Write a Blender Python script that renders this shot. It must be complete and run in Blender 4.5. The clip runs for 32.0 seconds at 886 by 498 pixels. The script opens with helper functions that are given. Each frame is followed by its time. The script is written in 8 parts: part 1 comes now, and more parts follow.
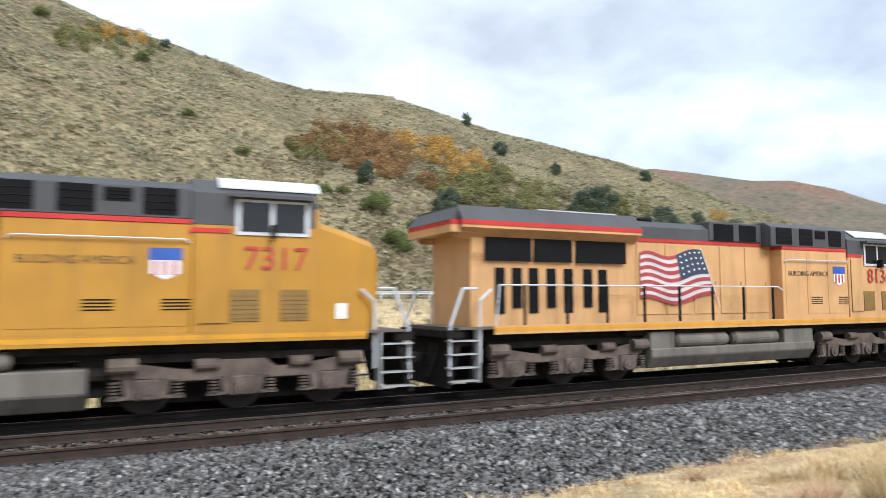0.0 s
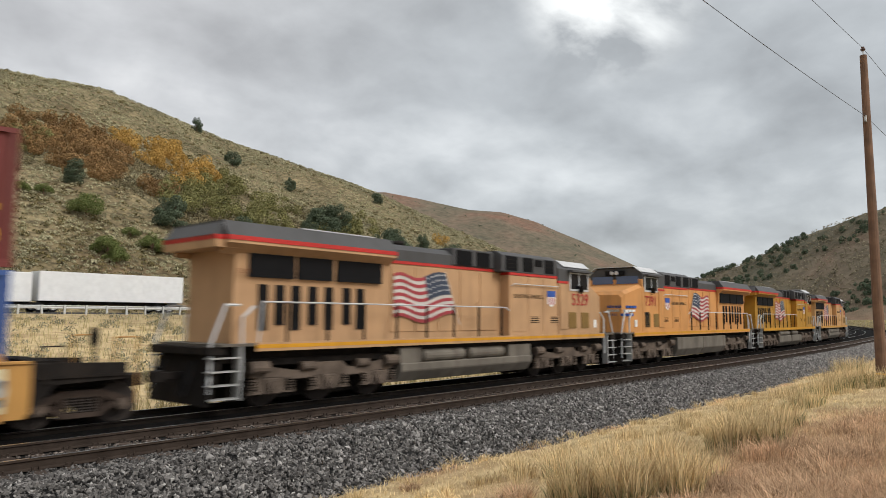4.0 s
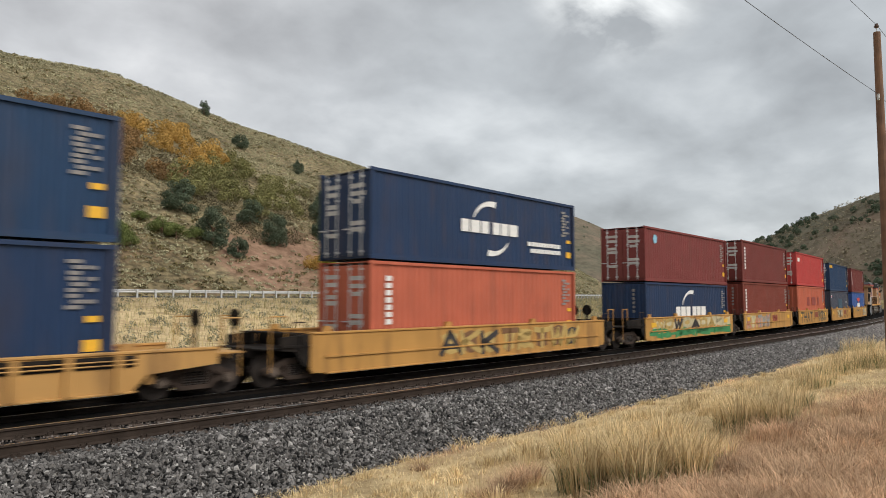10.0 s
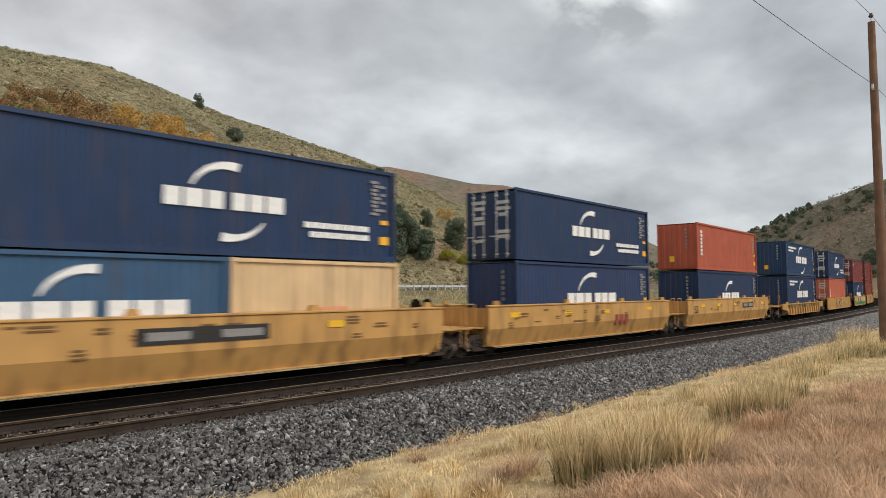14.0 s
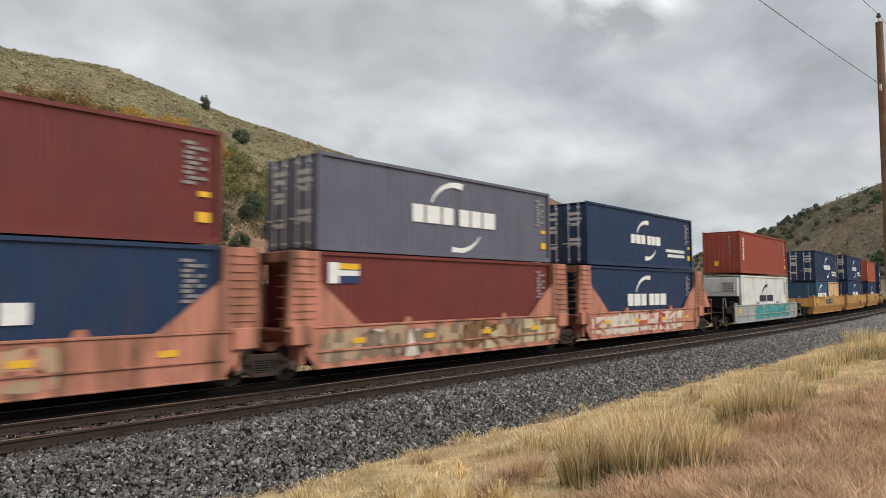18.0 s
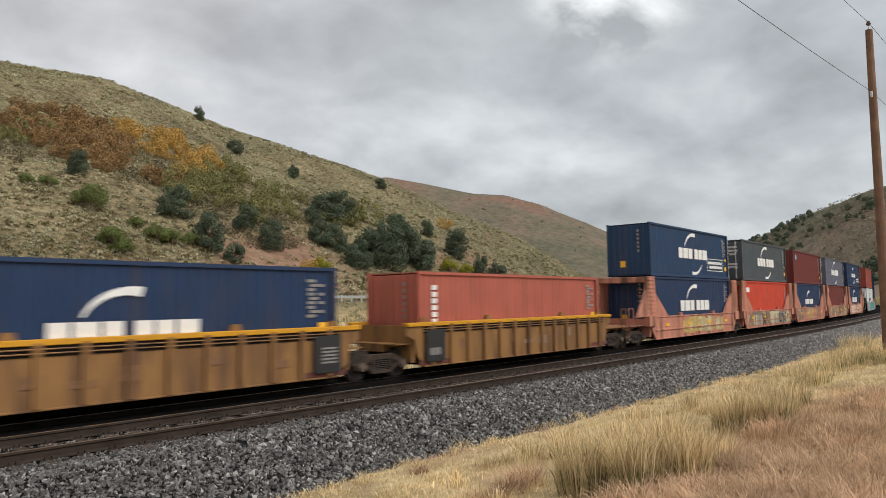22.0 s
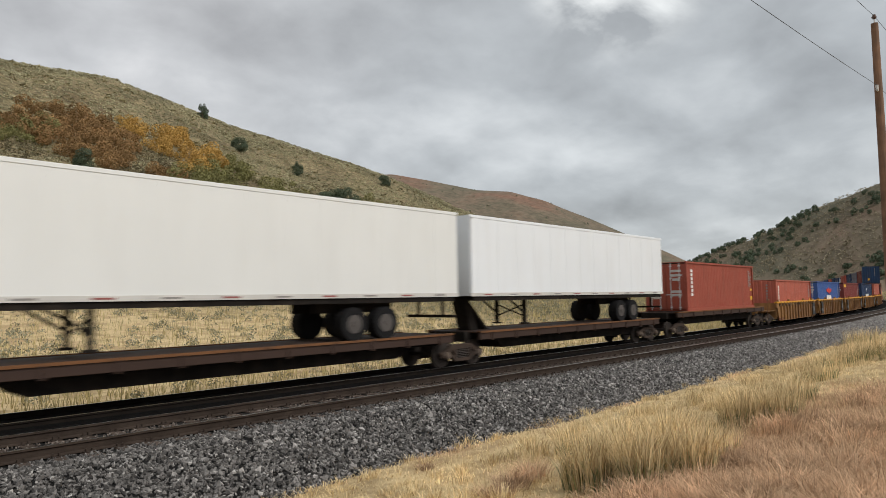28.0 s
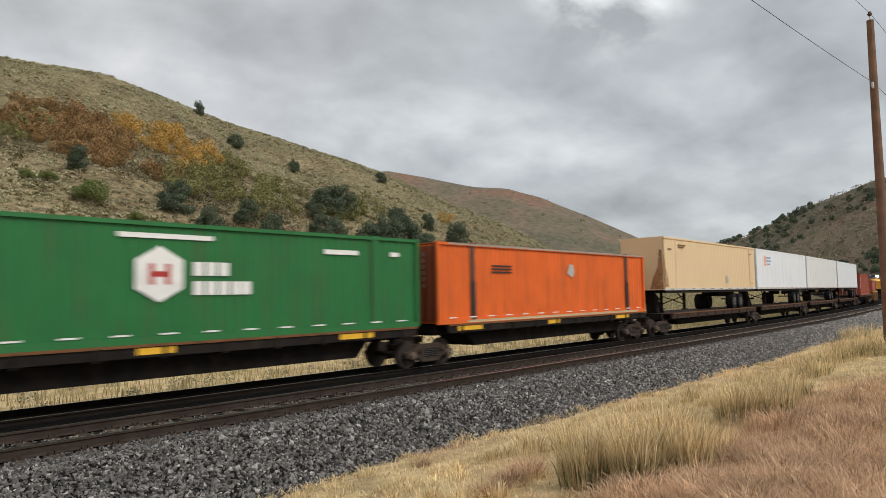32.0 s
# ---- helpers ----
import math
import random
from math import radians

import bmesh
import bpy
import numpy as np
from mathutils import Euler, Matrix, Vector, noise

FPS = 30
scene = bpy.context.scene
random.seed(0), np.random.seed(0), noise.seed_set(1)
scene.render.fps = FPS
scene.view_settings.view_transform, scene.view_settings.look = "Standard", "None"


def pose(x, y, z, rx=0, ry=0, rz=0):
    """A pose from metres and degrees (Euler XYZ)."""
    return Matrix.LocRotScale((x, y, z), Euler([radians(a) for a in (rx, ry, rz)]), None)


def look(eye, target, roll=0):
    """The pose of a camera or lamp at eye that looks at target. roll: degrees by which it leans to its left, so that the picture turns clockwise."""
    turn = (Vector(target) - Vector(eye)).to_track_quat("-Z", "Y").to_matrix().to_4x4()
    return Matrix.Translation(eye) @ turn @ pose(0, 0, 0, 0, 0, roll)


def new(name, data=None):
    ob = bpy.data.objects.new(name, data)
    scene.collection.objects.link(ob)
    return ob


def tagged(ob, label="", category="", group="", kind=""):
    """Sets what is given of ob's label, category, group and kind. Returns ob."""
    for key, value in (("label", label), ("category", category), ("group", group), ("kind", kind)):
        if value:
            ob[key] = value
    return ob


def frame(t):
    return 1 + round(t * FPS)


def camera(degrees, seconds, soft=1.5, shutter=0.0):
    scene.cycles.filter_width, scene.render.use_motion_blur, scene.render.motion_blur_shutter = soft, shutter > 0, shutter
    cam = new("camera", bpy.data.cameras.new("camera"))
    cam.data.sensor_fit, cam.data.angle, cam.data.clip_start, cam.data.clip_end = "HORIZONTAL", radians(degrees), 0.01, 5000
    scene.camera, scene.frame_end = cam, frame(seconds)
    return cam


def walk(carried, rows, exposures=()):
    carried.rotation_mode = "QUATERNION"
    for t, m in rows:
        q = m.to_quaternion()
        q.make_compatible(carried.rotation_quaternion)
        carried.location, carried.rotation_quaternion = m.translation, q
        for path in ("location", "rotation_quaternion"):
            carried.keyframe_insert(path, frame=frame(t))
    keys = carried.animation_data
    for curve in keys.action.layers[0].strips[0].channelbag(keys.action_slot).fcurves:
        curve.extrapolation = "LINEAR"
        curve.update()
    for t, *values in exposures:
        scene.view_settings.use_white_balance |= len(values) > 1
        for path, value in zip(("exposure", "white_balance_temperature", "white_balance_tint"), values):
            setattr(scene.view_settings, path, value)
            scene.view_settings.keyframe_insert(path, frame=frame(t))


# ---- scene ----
EYE = 2.41          # eye above the head of the rail that carries the train
FAR_BED, NEAR_BED = 0.0, 0.17
VIEW = [(0, 94.29, 0.29, -25.94), (0.5, 94.20, 0.10, -34.56), (1, 94.46, 0.09, -39.74), (1.5, 94.84, 0.01, -42.90), (2, 94.90, -0.12, -44.32), (2.5,
        95.06, -0.09, -45.68), (4.5, 95.85, -0.24, -48.27), (5, 95.97, -0.18, -48.25), (5.5, 96.08, -0.16, -47.97), (6, 96.18, -0.10, -47.58), (6.5,
        96.14, -0.11, -47.19), (7, 96.10, -0.10, -46.89), (7.5, 96.08, -0.03, -46.75), (8, 95.99, -0.02, -46.75), (8.5, 95.75, -0.07, -46.86), (9,
        95.36, 0.00, -47.02), (9.5, 94.77, 0.00, -47.16), (10, 94.22, -0.02, -47.40), (10.5, 93.90, -0.04, -47.63), (11, 93.72, 0.03, -47.76), (11.5,
        93.65, 0.10, -47.85), (12, 93.60, 0.11, -47.93), (12.5, 93.58, 0.19, -47.97), (13, 93.58, 0.22, -47.93), (13.5, 93.57, 0.27, -47.82), (14,
        93.56, 0.32, -47.73), (14.5, 93.56, 0.31, -47.67), (16.5, 93.72, 0.29, -47.53), (17, 93.71, 0.28, -47.46), (17.5, 93.70, 0.32, -47.35), (18,
        93.67, 0.30, -47.25), (18.5, 93.69, 0.30, -47.17), (19, 93.79, 0.31, -47.13), (19.5, 93.94, 0.35, -47.14), (20, 94.09, 0.49, -47.19), (20.5,
        94.24, 0.54, -47.32), (21, 94.38, 0.64, -47.48), (21.5, 94.45, 0.70, -47.59), (22, 94.41, 0.76, -47.62), (22.5, 94.39, 0.80, -47.60), (23,
        94.36, 0.85, -47.52), (23.5, 94.30, 0.85, -47.43), (24, 94.20, 0.81, -47.40), (24.5, 94.14, 0.76, -47.42), (25, 94.12, 0.76, -47.47), (25.5,
        94.14, 0.80, -47.52), (27.5, 94.16, 1.03, -47.34), (28, 94.14, 0.99, -47.24), (28.5, 94.11, 1.00, -47.17), (29, 94.11, 1.02, -47.14), (29.5,
        94.12, 1.05, -47.15), (30, 94.09, 1.09, -47.21), (30.5, 94.05, 1.07, -47.28), (31, 93.99, 1.06, -47.36), (31.5, 93.91, 1.07, -47.46), (32,
        93.88, 1.05, -47.53)]
cam = camera(65.45, 32.0, soft=0.55, shutter=0.4)
walk(cam, [(t, pose(0, 0, EYE, rx, ry, rz)) for t, rx, ry, rz in VIEW],
     exposures=((0.0, 0.68, 5700, 10), (0.1, 0.42, 5900, 10), (0.3, 0.38, 6200, 10), (0.6, 0.26, 6500, 10), (1.0, 0.2, 6500, 10), (2.0, 0.06, 6500, 10), (4.0, 0.0, 6500, 10), (27.0, 0.0, 6500, 10), (28.5, -0.14, 6500, 10), (30.5, -0.14, 6500, 10), (32.0, -0.07, 6500, 10)))

# ---- light ----
SUN_AZ, SUN_EL = 168.0, 44.0     # degrees clockwise from +y, and above the horizon
world = bpy.data.worlds.new("sky")
scene.world = world
world.use_nodes = True
wn, wl = world.node_tree.nodes, world.node_tree.links


def wnode(kind, **kw):
    n = wn.new(kind)
    for k, v in kw.items():
        n.inputs[k].default_value = v
    return n


sky = wn.new("ShaderNodeTexSky")
sky.sky_type, sky.sun_disc = "NISHITA", False
sky.sun_elevation, sky.sun_rotation = radians(SUN_EL), radians(SUN_AZ)
sky.air_density, sky.dust_density = 1.0, 2.5
coord = wn.new("ShaderNodeTexCoord")
sep = wn.new("ShaderNodeSeparateXYZ")
wl.new(coord.outputs["Generated"], sep.inputs[0])
lift = wn.new("ShaderNodeMath")
lift.operation = "ADD"
wl.new(sep.outputs[2], lift.inputs[0])
lift.inputs[1].default_value = 0.34
lim = wn.new("ShaderNodeMath")
lim.operation = "MAXIMUM"
wl.new(lift.outputs[0], lim.inputs[0])
lim.inputs[1].default_value = 0.1
comb = wn.new("ShaderNodeCombineXYZ")
for k in (0, 1):
    d = wn.new("ShaderNodeMath")
    d.operation = "DIVIDE"
    wl.new(sep.outputs[k], d.inputs[0])
    wl.new(lim.outputs[0], d.inputs[1])
    wl.new(d.outputs[0], comb.inputs[k])
big = wnode("ShaderNodeTexNoise", Scale=1.5, Detail=7.0, Roughness=0.5, Distortion=0.15)
small = wnode("ShaderNodeTexNoise", Scale=4.6, Detail=6.0, Roughness=0.52, Distortion=0.2)
for n in (big, small):
    wl.new(comb.outputs[0], n.inputs["Vector"])
mixn = wn.new("ShaderNodeMix")
mixn.inputs[0].default_value = 0.36
wl.new(big.outputs["Fac"], mixn.inputs[2])
wl.new(small.outputs["Fac"], mixn.inputs[3])
ramp = wn.new("ShaderNodeValToRGB")
ramp.color_ramp.elements[0].position, ramp.color_ramp.elements[0].color = 0.34, (0.378, 0.38, 0.385, 1)
ramp.color_ramp.elements[1].position, ramp.color_ramp.elements[1].color = 0.67, (0.83, 0.83, 0.83, 1)
mid = ramp.color_ramp.elements.new(0.50)
mid.color = (0.565, 0.572, 0.58, 1)
wl.new(mixn.outputs[0], ramp.inputs[0])
# a thin, bright place in the cloud
sun_dir = Vector((math.sin(radians(62.3)) * math.cos(radians(26.0)), math.cos(radians(62.3)) * math.cos(radians(26.0)), math.sin(radians(26.0))))
dot = wn.new("ShaderNodeVectorMath")
dot.operation = "DOT_PRODUCT"
wl.new(coord.outputs["Generated"], dot.inputs[0])
dot.inputs[1].default_value = sun_dir
thin = wn.new("ShaderNodeMapRange")
thin.inputs["From Min"].default_value, thin.inputs["From Max"].default_value = 0.990, 0.9992
thin.inputs["To Min"].default_value, thin.inputs["To Max"].default_value = 0.0, 1.0
thin.interpolation_type = "SMOOTHSTEP"
wl.new(dot.outputs["Value"], thin.inputs["Value"])
glow = wn.new("ShaderNodeMix")
glow.data_type = "RGBA"
ragged = wn.new("ShaderNodeMapRange")
ragged.inputs["From Min"].default_value, ragged.inputs["From Max"].default_value = 0.40, 0.60
wl.new(small.outputs["Fac"], ragged.inputs["Value"])
torn = wn.new("ShaderNodeMath")
torn.operation = "MULTIPLY"
wl.new(thin.outputs[0], torn.inputs[0])
wl.new(ragged.outputs[0], torn.inputs[1])
wl.new(torn.outputs[0], glow.inputs[0])
wl.new(ramp.outputs[0], glow.inputs[6])
glow.inputs[7].default_value = (1.15, 1.13, 1.1, 1)
east = wn.new("ShaderNodeVectorMath")
east.operation = "DOT_PRODUCT"
wl.new(coord.outputs["Generated"], east.inputs[0])
east.inputs[1].default_value = (math.sin(radians(74)), math.cos(radians(74)), 0.12)
bank = wn.new("ShaderNodeMapRange")
bank.inputs["From Min"].default_value, bank.inputs["From Max"].default_value = 0.62, 0.98
bank.interpolation_type = "SMOOTHSTEP"
wl.new(east.outputs["Value"], bank.inputs["Value"])
grey = wn.new("ShaderNodeMix")
grey.data_type, grey.blend_type = "RGBA", "MULTIPLY"
wl.new(bank.outputs[0], grey.inputs[0])
wl.new(glow.outputs[2], grey.inputs[6])
grey.inputs[7].default_value = (0.80, 0.835, 0.85, 1)
cloud = wnode("ShaderNodeBackground", Strength=1.27)
wl.new(grey.outputs[2], cloud.inputs["Color"])
clear = wnode("ShaderNodeBackground", Strength=0.1)
wl.new(sky.outputs[0], clear.inputs["Color"])
both = wn.new("ShaderNodeMixShader")
both.inputs[0].default_value = 0.88
wl.new(clear.outputs[0], both.inputs[1])
wl.new(cloud.outputs[0], both.inputs[2])
out = [n for n in wn if n.type == "OUTPUT_WORLD"][0]
wl.new(both.outputs[0], out.inputs[0])

sun = new("sun", bpy.data.lights.new("sun", "SUN"))
sun.data.energy, sun.data.angle, sun.data.color = 2.15, radians(30), (1.0, 0.96, 0.9)
sun.matrix_world = look((0, 0, 60), Vector((0, 0, 60)) - Vector((math.sin(radians(SUN_AZ)) * math.cos(radians(SUN_EL)), math.cos(radians(SUN_AZ)) * math.cos(radians(SUN_EL)), math.sin(radians(SUN_EL)))))

# ---- materials ----
MATS = {}


def mat(name, col, rough=0.6, metal=0.0, var=0.12, scale=1.5, bump=0.15, bscale=40.0, dirt=0.0, dcol=(0.09, 0.06, 0.04), streak=0.0, island=0.0, col2=None, emit=0.0, spec=0.5, objrand=0.0):
    """A paint, earth or leaf: base colour with two scales of noise, wear or stains, and fine relief."""
    if name in MATS:
        return MATS[name]
    m = bpy.data.materials.new(name)
    m.use_nodes = True
    n, l = m.node_tree.nodes, m.node_tree.links
    b = n["Principled BSDF"]
    b.inputs["Roughness"].default_value, b.inputs["Metallic"].default_value = rough, metal
    b.inputs["Specular IOR Level"].default_value = spec
    tc = n.new("ShaderNodeTexCoord")
    where = tc.outputs["Object"]
    a = n.new("ShaderNodeTexNoise")
    a.inputs["Scale"].default_value, a.inputs["Detail"].default_value = scale, 6.0
    l.new(where, a.inputs["Vector"])
    r = n.new("ShaderNodeMapRange")
    r.inputs["From Min"].default_value, r.inputs["From Max"].default_value = 0.3, 0.7
    r.inputs["To Min"].default_value, r.inputs["To Max"].default_value = 1 - var, 1 + var
    l.new(a.outputs["Fac"], r.inputs["Value"])
    mul = n.new("ShaderNodeMix")
    mul.data_type, mul.blend_type = "RGBA", "MULTIPLY"
    mul.inputs[0].default_value = 1.0
    base = None
    if col2 is not None:
        mx = n.new("ShaderNodeMix")
        mx.data_type = "RGBA"
        mx.inputs[6].default_value, mx.inputs[7].default_value = (*col, 1), (*col2, 1)
        if island:
            g = n.new("ShaderNodeNewGeometry")
            l.new(g.outputs["Random Per Island"], mx.inputs[0])
        elif objrand:
            g = n.new("ShaderNodeObjectInfo")
            l.new(g.outputs["Random"], mx.inputs[0])
        else:
            big = n.new("ShaderNodeTexNoise")
            big.inputs["Scale"].default_value, big.inputs["Detail"].default_value = scale * 0.23, 4.0
            l.new(where, big.inputs["Vector"])
            rr = n.new("ShaderNodeMapRange")
            rr.inputs["From Min"].default_value, rr.inputs["From Max"].default_value = 0.4, 0.6
            l.new(big.outputs["Fac"], rr.inputs["Value"])
            l.new(rr.outputs[0], mx.inputs[0])
        l.new(mx.outputs[2], mul.inputs[6])
    else:
        mul.inputs[6].default_value = (*col, 1)
    l.new(r.outputs[0], mul.inputs[7])
    last = mul.outputs[2]
    if dirt:
        mp = n.new("ShaderNodeMapping")
        mp.inputs["Scale"].default_value = (1, 1, 0.16) if streak else (1, 1, 1)
        l.new(where, mp.inputs[0])
        d = n.new("ShaderNodeTexNoise")
        d.inputs["Scale"].default_value, d.inputs["Detail"].default_value = (streak or scale * 0.7), 8.0
        l.new(mp.outputs[0], d.inputs["Vector"])
        dr = n.new("ShaderNodeMapRange")
        dr.inputs["From Min"].default_value, dr.inputs["From Max"].default_value = (0.42, 0.68) if dirt > 0.8 else (0.48, 0.76)
        dr.inputs["To Max"].default_value = dirt
        l.new(d.outputs["Fac"], dr.inputs["Value"])
        dm = n.new("ShaderNodeMix")
        dm.data_type = "RGBA"
        l.new(dr.outputs[0], dm.inputs[0])
        l.new(last, dm.inputs[6])
        dm.inputs[7].default_value = (*dcol, 1)
        last = dm.outputs[2]
    l.new(last, b.inputs["Base Color"])
    if emit:
        b.inputs["Emission Color"].default_value, b.inputs["Emission Strength"].default_value = (*col, 1), emit
    if bump:
        f = n.new("ShaderNodeTexNoise")
        f.inputs["Scale"].default_value, f.inputs["Detail"].default_value = bscale, 5.0
        l.new(where, f.inputs["Vector"])
        bp = n.new("ShaderNodeBump")
        bp.inputs["Strength"].default_value, bp.inputs["Distance"].default_value = bump, 0.02
        l.new(f.outputs["Fac"], bp.inputs["Height"])
        l.new(bp.outputs[0], b.inputs["Normal"])
    MATS[name] = m
    return m


def paint(name, col, dirt=0.35, rough=0.5, dcol=(0.10, 0.06, 0.04)):
    return mat(name, col, rough, 0, 0.1, 0.9, 0.06, 25, dirt, dcol, 2.4, spec=0.3)


STEEL = mat("worn_rail_steel", (0.62, 0.61, 0.60), 0.28, 1.0, 0.12, 6, 0.05, 60)
RAILSIDE = mat("rusty_rail_side", (0.046, 0.034, 0.027), 0.85, 0.0, 0.25, 4, 0.3, 50, spec=0.12)
TIMBER = mat("creosoted_tie_wood", (0.055, 0.042, 0.034), 0.9, 0, 0.25, 3, 0.5, 30, 0.5, (0.10, 0.082, 0.068), objrand=1, col2=(0.105, 0.080, 0.065), spec=0.1)
# bed coloured nearly black: painted shade for the gaps between loose stones
BALLAST = mat("gap_shade_ballast_bed", (0.012, 0.012, 0.012), 0.95, 0, 0.5, 9, 1.0, 22, 0.6, (0.06, 0.058, 0.056), spec=0.08)
STONE = mat("grey_crushed_stone", (0.030, 0.0285, 0.027), 0.8, 0, 0.35, 14, 0.3, 40, island=1, col2=(0.185, 0.175, 0.166), spec=0.25)
PALESTONE = mat("pale_crushed_stone", (0.15, 0.143, 0.134), 0.8, 0, 0.25, 14, 0.3, 40, island=1, col2=(0.40, 0.385, 0.365), spec=0.25)
BROWNSTONE = mat("brown_dusty_stone", (0.055, 0.046, 0.039), 0.9, 0, 0.25, 14, 0.3, 40, island=1, col2=(0.25, 0.215, 0.19), spec=0.15)
# far-track rails: rail side darkened, the train's shade put into its colour
SHADERAIL = mat("train_shade_rail", (0.015, 0.012, 0.010), 0.85, 0.0, 0.2, 4, 0.3, 50, spec=0.08)
UNDER = mat("dark_running_gear", (0.017, 0.0145, 0.013), 0.85, 0.0, 0.3, 3, 0.25, 30, 0.5, (0.050, 0.038, 0.029), spec=0.12)
BOGIE = mat("dusty_brown_truck_steel", (0.060, 0.043, 0.034), 0.85, 0.0, 0.3, 3, 0.25, 30, 0.6, (0.022, 0.018, 0.015), spec=0.15)
# oil-stained bed, its colour taken near black for shade under the train
OILSHADE = mat("oily_train_shade", (0.0075, 0.0072, 0.007), 0.95, 0, 0.4, 6, 0.8, 22, spec=0.05)
LOCOTRUCK = mat("dusty_tan_truck_casting", (0.135, 0.104, 0.082), 0.85, 0.0, 0.3, 3, 0.25, 30, 0.7, (0.040, 0.031, 0.024), spec=0.2)
TANKGREY = mat("tan_grey_tank_paint", (0.165, 0.147, 0.122), 0.7, 0, 0.2, 1.2, 0.1, 25, 0.7, (0.070, 0.055, 0.043), 2.0, spec=0.25)
WHEEL = mat("brown_wheel_steel", (0.034, 0.025, 0.020), 0.75, 0.1, 0.2, 5, 0.2, 40)
BLACK = mat("black_opening", (0.010, 0.010, 0.011), 0.8, 0, 0.1, 2, 0.0, spec=0.1)
RUBBER = mat("black_rubber", (0.014, 0.014, 0.015), 0.85, 0, 0.15, 8, 0.2, spec=0.12)
GLASS = mat("dark_window_glass", (0.012, 0.014, 0.016), 0.08, 0.0, 0.05, 2, 0.0)
LIGHTGREY = mat("light_grey_paint", (0.55, 0.56, 0.57), 0.5, 0, 0.1, 2, 0.1)
WHITE = mat("white_marking", (0.78, 0.78, 0.76), 0.55, 0, 0.08, 3, 0.0)
YELLOWMARK = mat("yellow_sticker", (0.80, 0.45, 0.03), 0.5, 0, 0.06, 3, 0.0)
REDMARK = mat("red_marking", (0.42, 0.035, 0.03), 0.5, 0, 0.1, 3, 0.0)
BLUEMARK = mat("blue_marking", (0.03, 0.09, 0.36), 0.5, 0, 0.1, 3, 0.0)
BLACKMARK = mat("black_marking", (0.02, 0.02, 0.02), 0.6, 0, 0.1, 3, 0.0)
CREAMMARK = mat("pale_marking", (0.25, 0.237, 0.225), 0.6, 0, 0.1, 3, 0.0)
LIT = mat("lit_headlight", (1.0, 0.78, 0.45), 0.3, 0, 0.0, 2, 0.0, emit=40.0)
RUST = paint("rusty_brown_steel", (0.047, 0.027, 0.020), 0.5, 0.75, (0.05, 0.03, 0.025))

# ---- meshes ----
CACHE = {}


def box(bm, x0, x1, y0, y1, z0, z1, bevel=0.0):
    v = [bm.verts.new((x, y, z)) for x in (x0, x1) for y in (y0, y1) for z in (z0, z1)]
    f = [bm.faces.new([v[i] for i in q]) for q in ((0, 1, 3, 2), (4, 6, 7, 5), (0, 4, 5, 1), (2, 3, 7, 6), (0, 2, 6, 4), (1, 5, 7, 3))]
    if bevel:
        bmesh.ops.bevel(bm, geom=list({e for q in f for e in q.edges}), offset=bevel, segments=1, affect="EDGES")


def cyl(bm, p0, p1, r0, seg=12, r1=None, cap=True):
    p0, p1 = Vector(p0), Vector(p1)
    r1 = r0 if r1 is None else r1
    q = (p1 - p0).to_track_quat("Z", "Y")
    a = [bm.verts.new(p0 + q @ Vector((r0 * math.cos(6.28319 * i / seg), r0 * math.sin(6.28319 * i / seg), 0))) for i in range(seg)]
    b = [bm.verts.new(p1 + q @ Vector((r1 * math.cos(6.28319 * i / seg), r1 * math.sin(6.28319 * i / seg), 0))) for i in range(seg)]
    for i in range(seg):
        bm.faces.new((a[i], a[(i + 1) % seg], b[(i + 1) % seg], b[i]))
    if cap:
        bm.faces.new(a[::-1])
        bm.faces.new(b)


def prism(bm, pts, y0, y1, bevel=0.0):
    """A profile in x and z, pushed from y0 to y1."""
    a = [bm.verts.new((x, y0, z)) for x, z in pts]
    b = [bm.verts.new((x, y1, z)) for x, z in pts]
    n = len(pts)
    f = [bm.faces.new(a), bm.faces.new(b[::-1])]
    for i in range(n):
        f.append(bm.faces.new((a[(i + 1) % n], a[i], b[i], b[(i + 1) % n])))
    if bevel:
        bmesh.ops.bevel(bm, geom=list({e for q in f for e in q.edges}), offset=bevel, segments=1, affect="EDGES")


def xprism(bm, pts, x0, x1, bevel=0.0):
    """A profile in y and z, pushed from x0 to x1."""
    a = [bm.verts.new((x0, y, z)) for y, z in pts]
    b = [bm.verts.new((x1, y, z)) for y, z in pts]
    n = len(pts)
    f = [bm.faces.new(a[::-1]), bm.faces.new(b)]
    for i in range(n):
        f.append(bm.faces.new((a[i], a[(i + 1) % n], b[(i + 1) % n], b[i])))
    if bevel:
        bmesh.ops.bevel(bm, geom=list({e for q in f for e in q.edges}), offset=bevel, segments=1, affect="EDGES")


def plate(bm, pts, y, thick=0.012, out=-1):
    """A flat shape in x and z, thick towards out, lying on the plane y."""
    prism(bm, pts, y, y + out * thick)


def tube(bm, pts, r, seg=6):
    for p, q in zip(pts, pts[1:]):
        cyl(bm, p, q, r, seg)


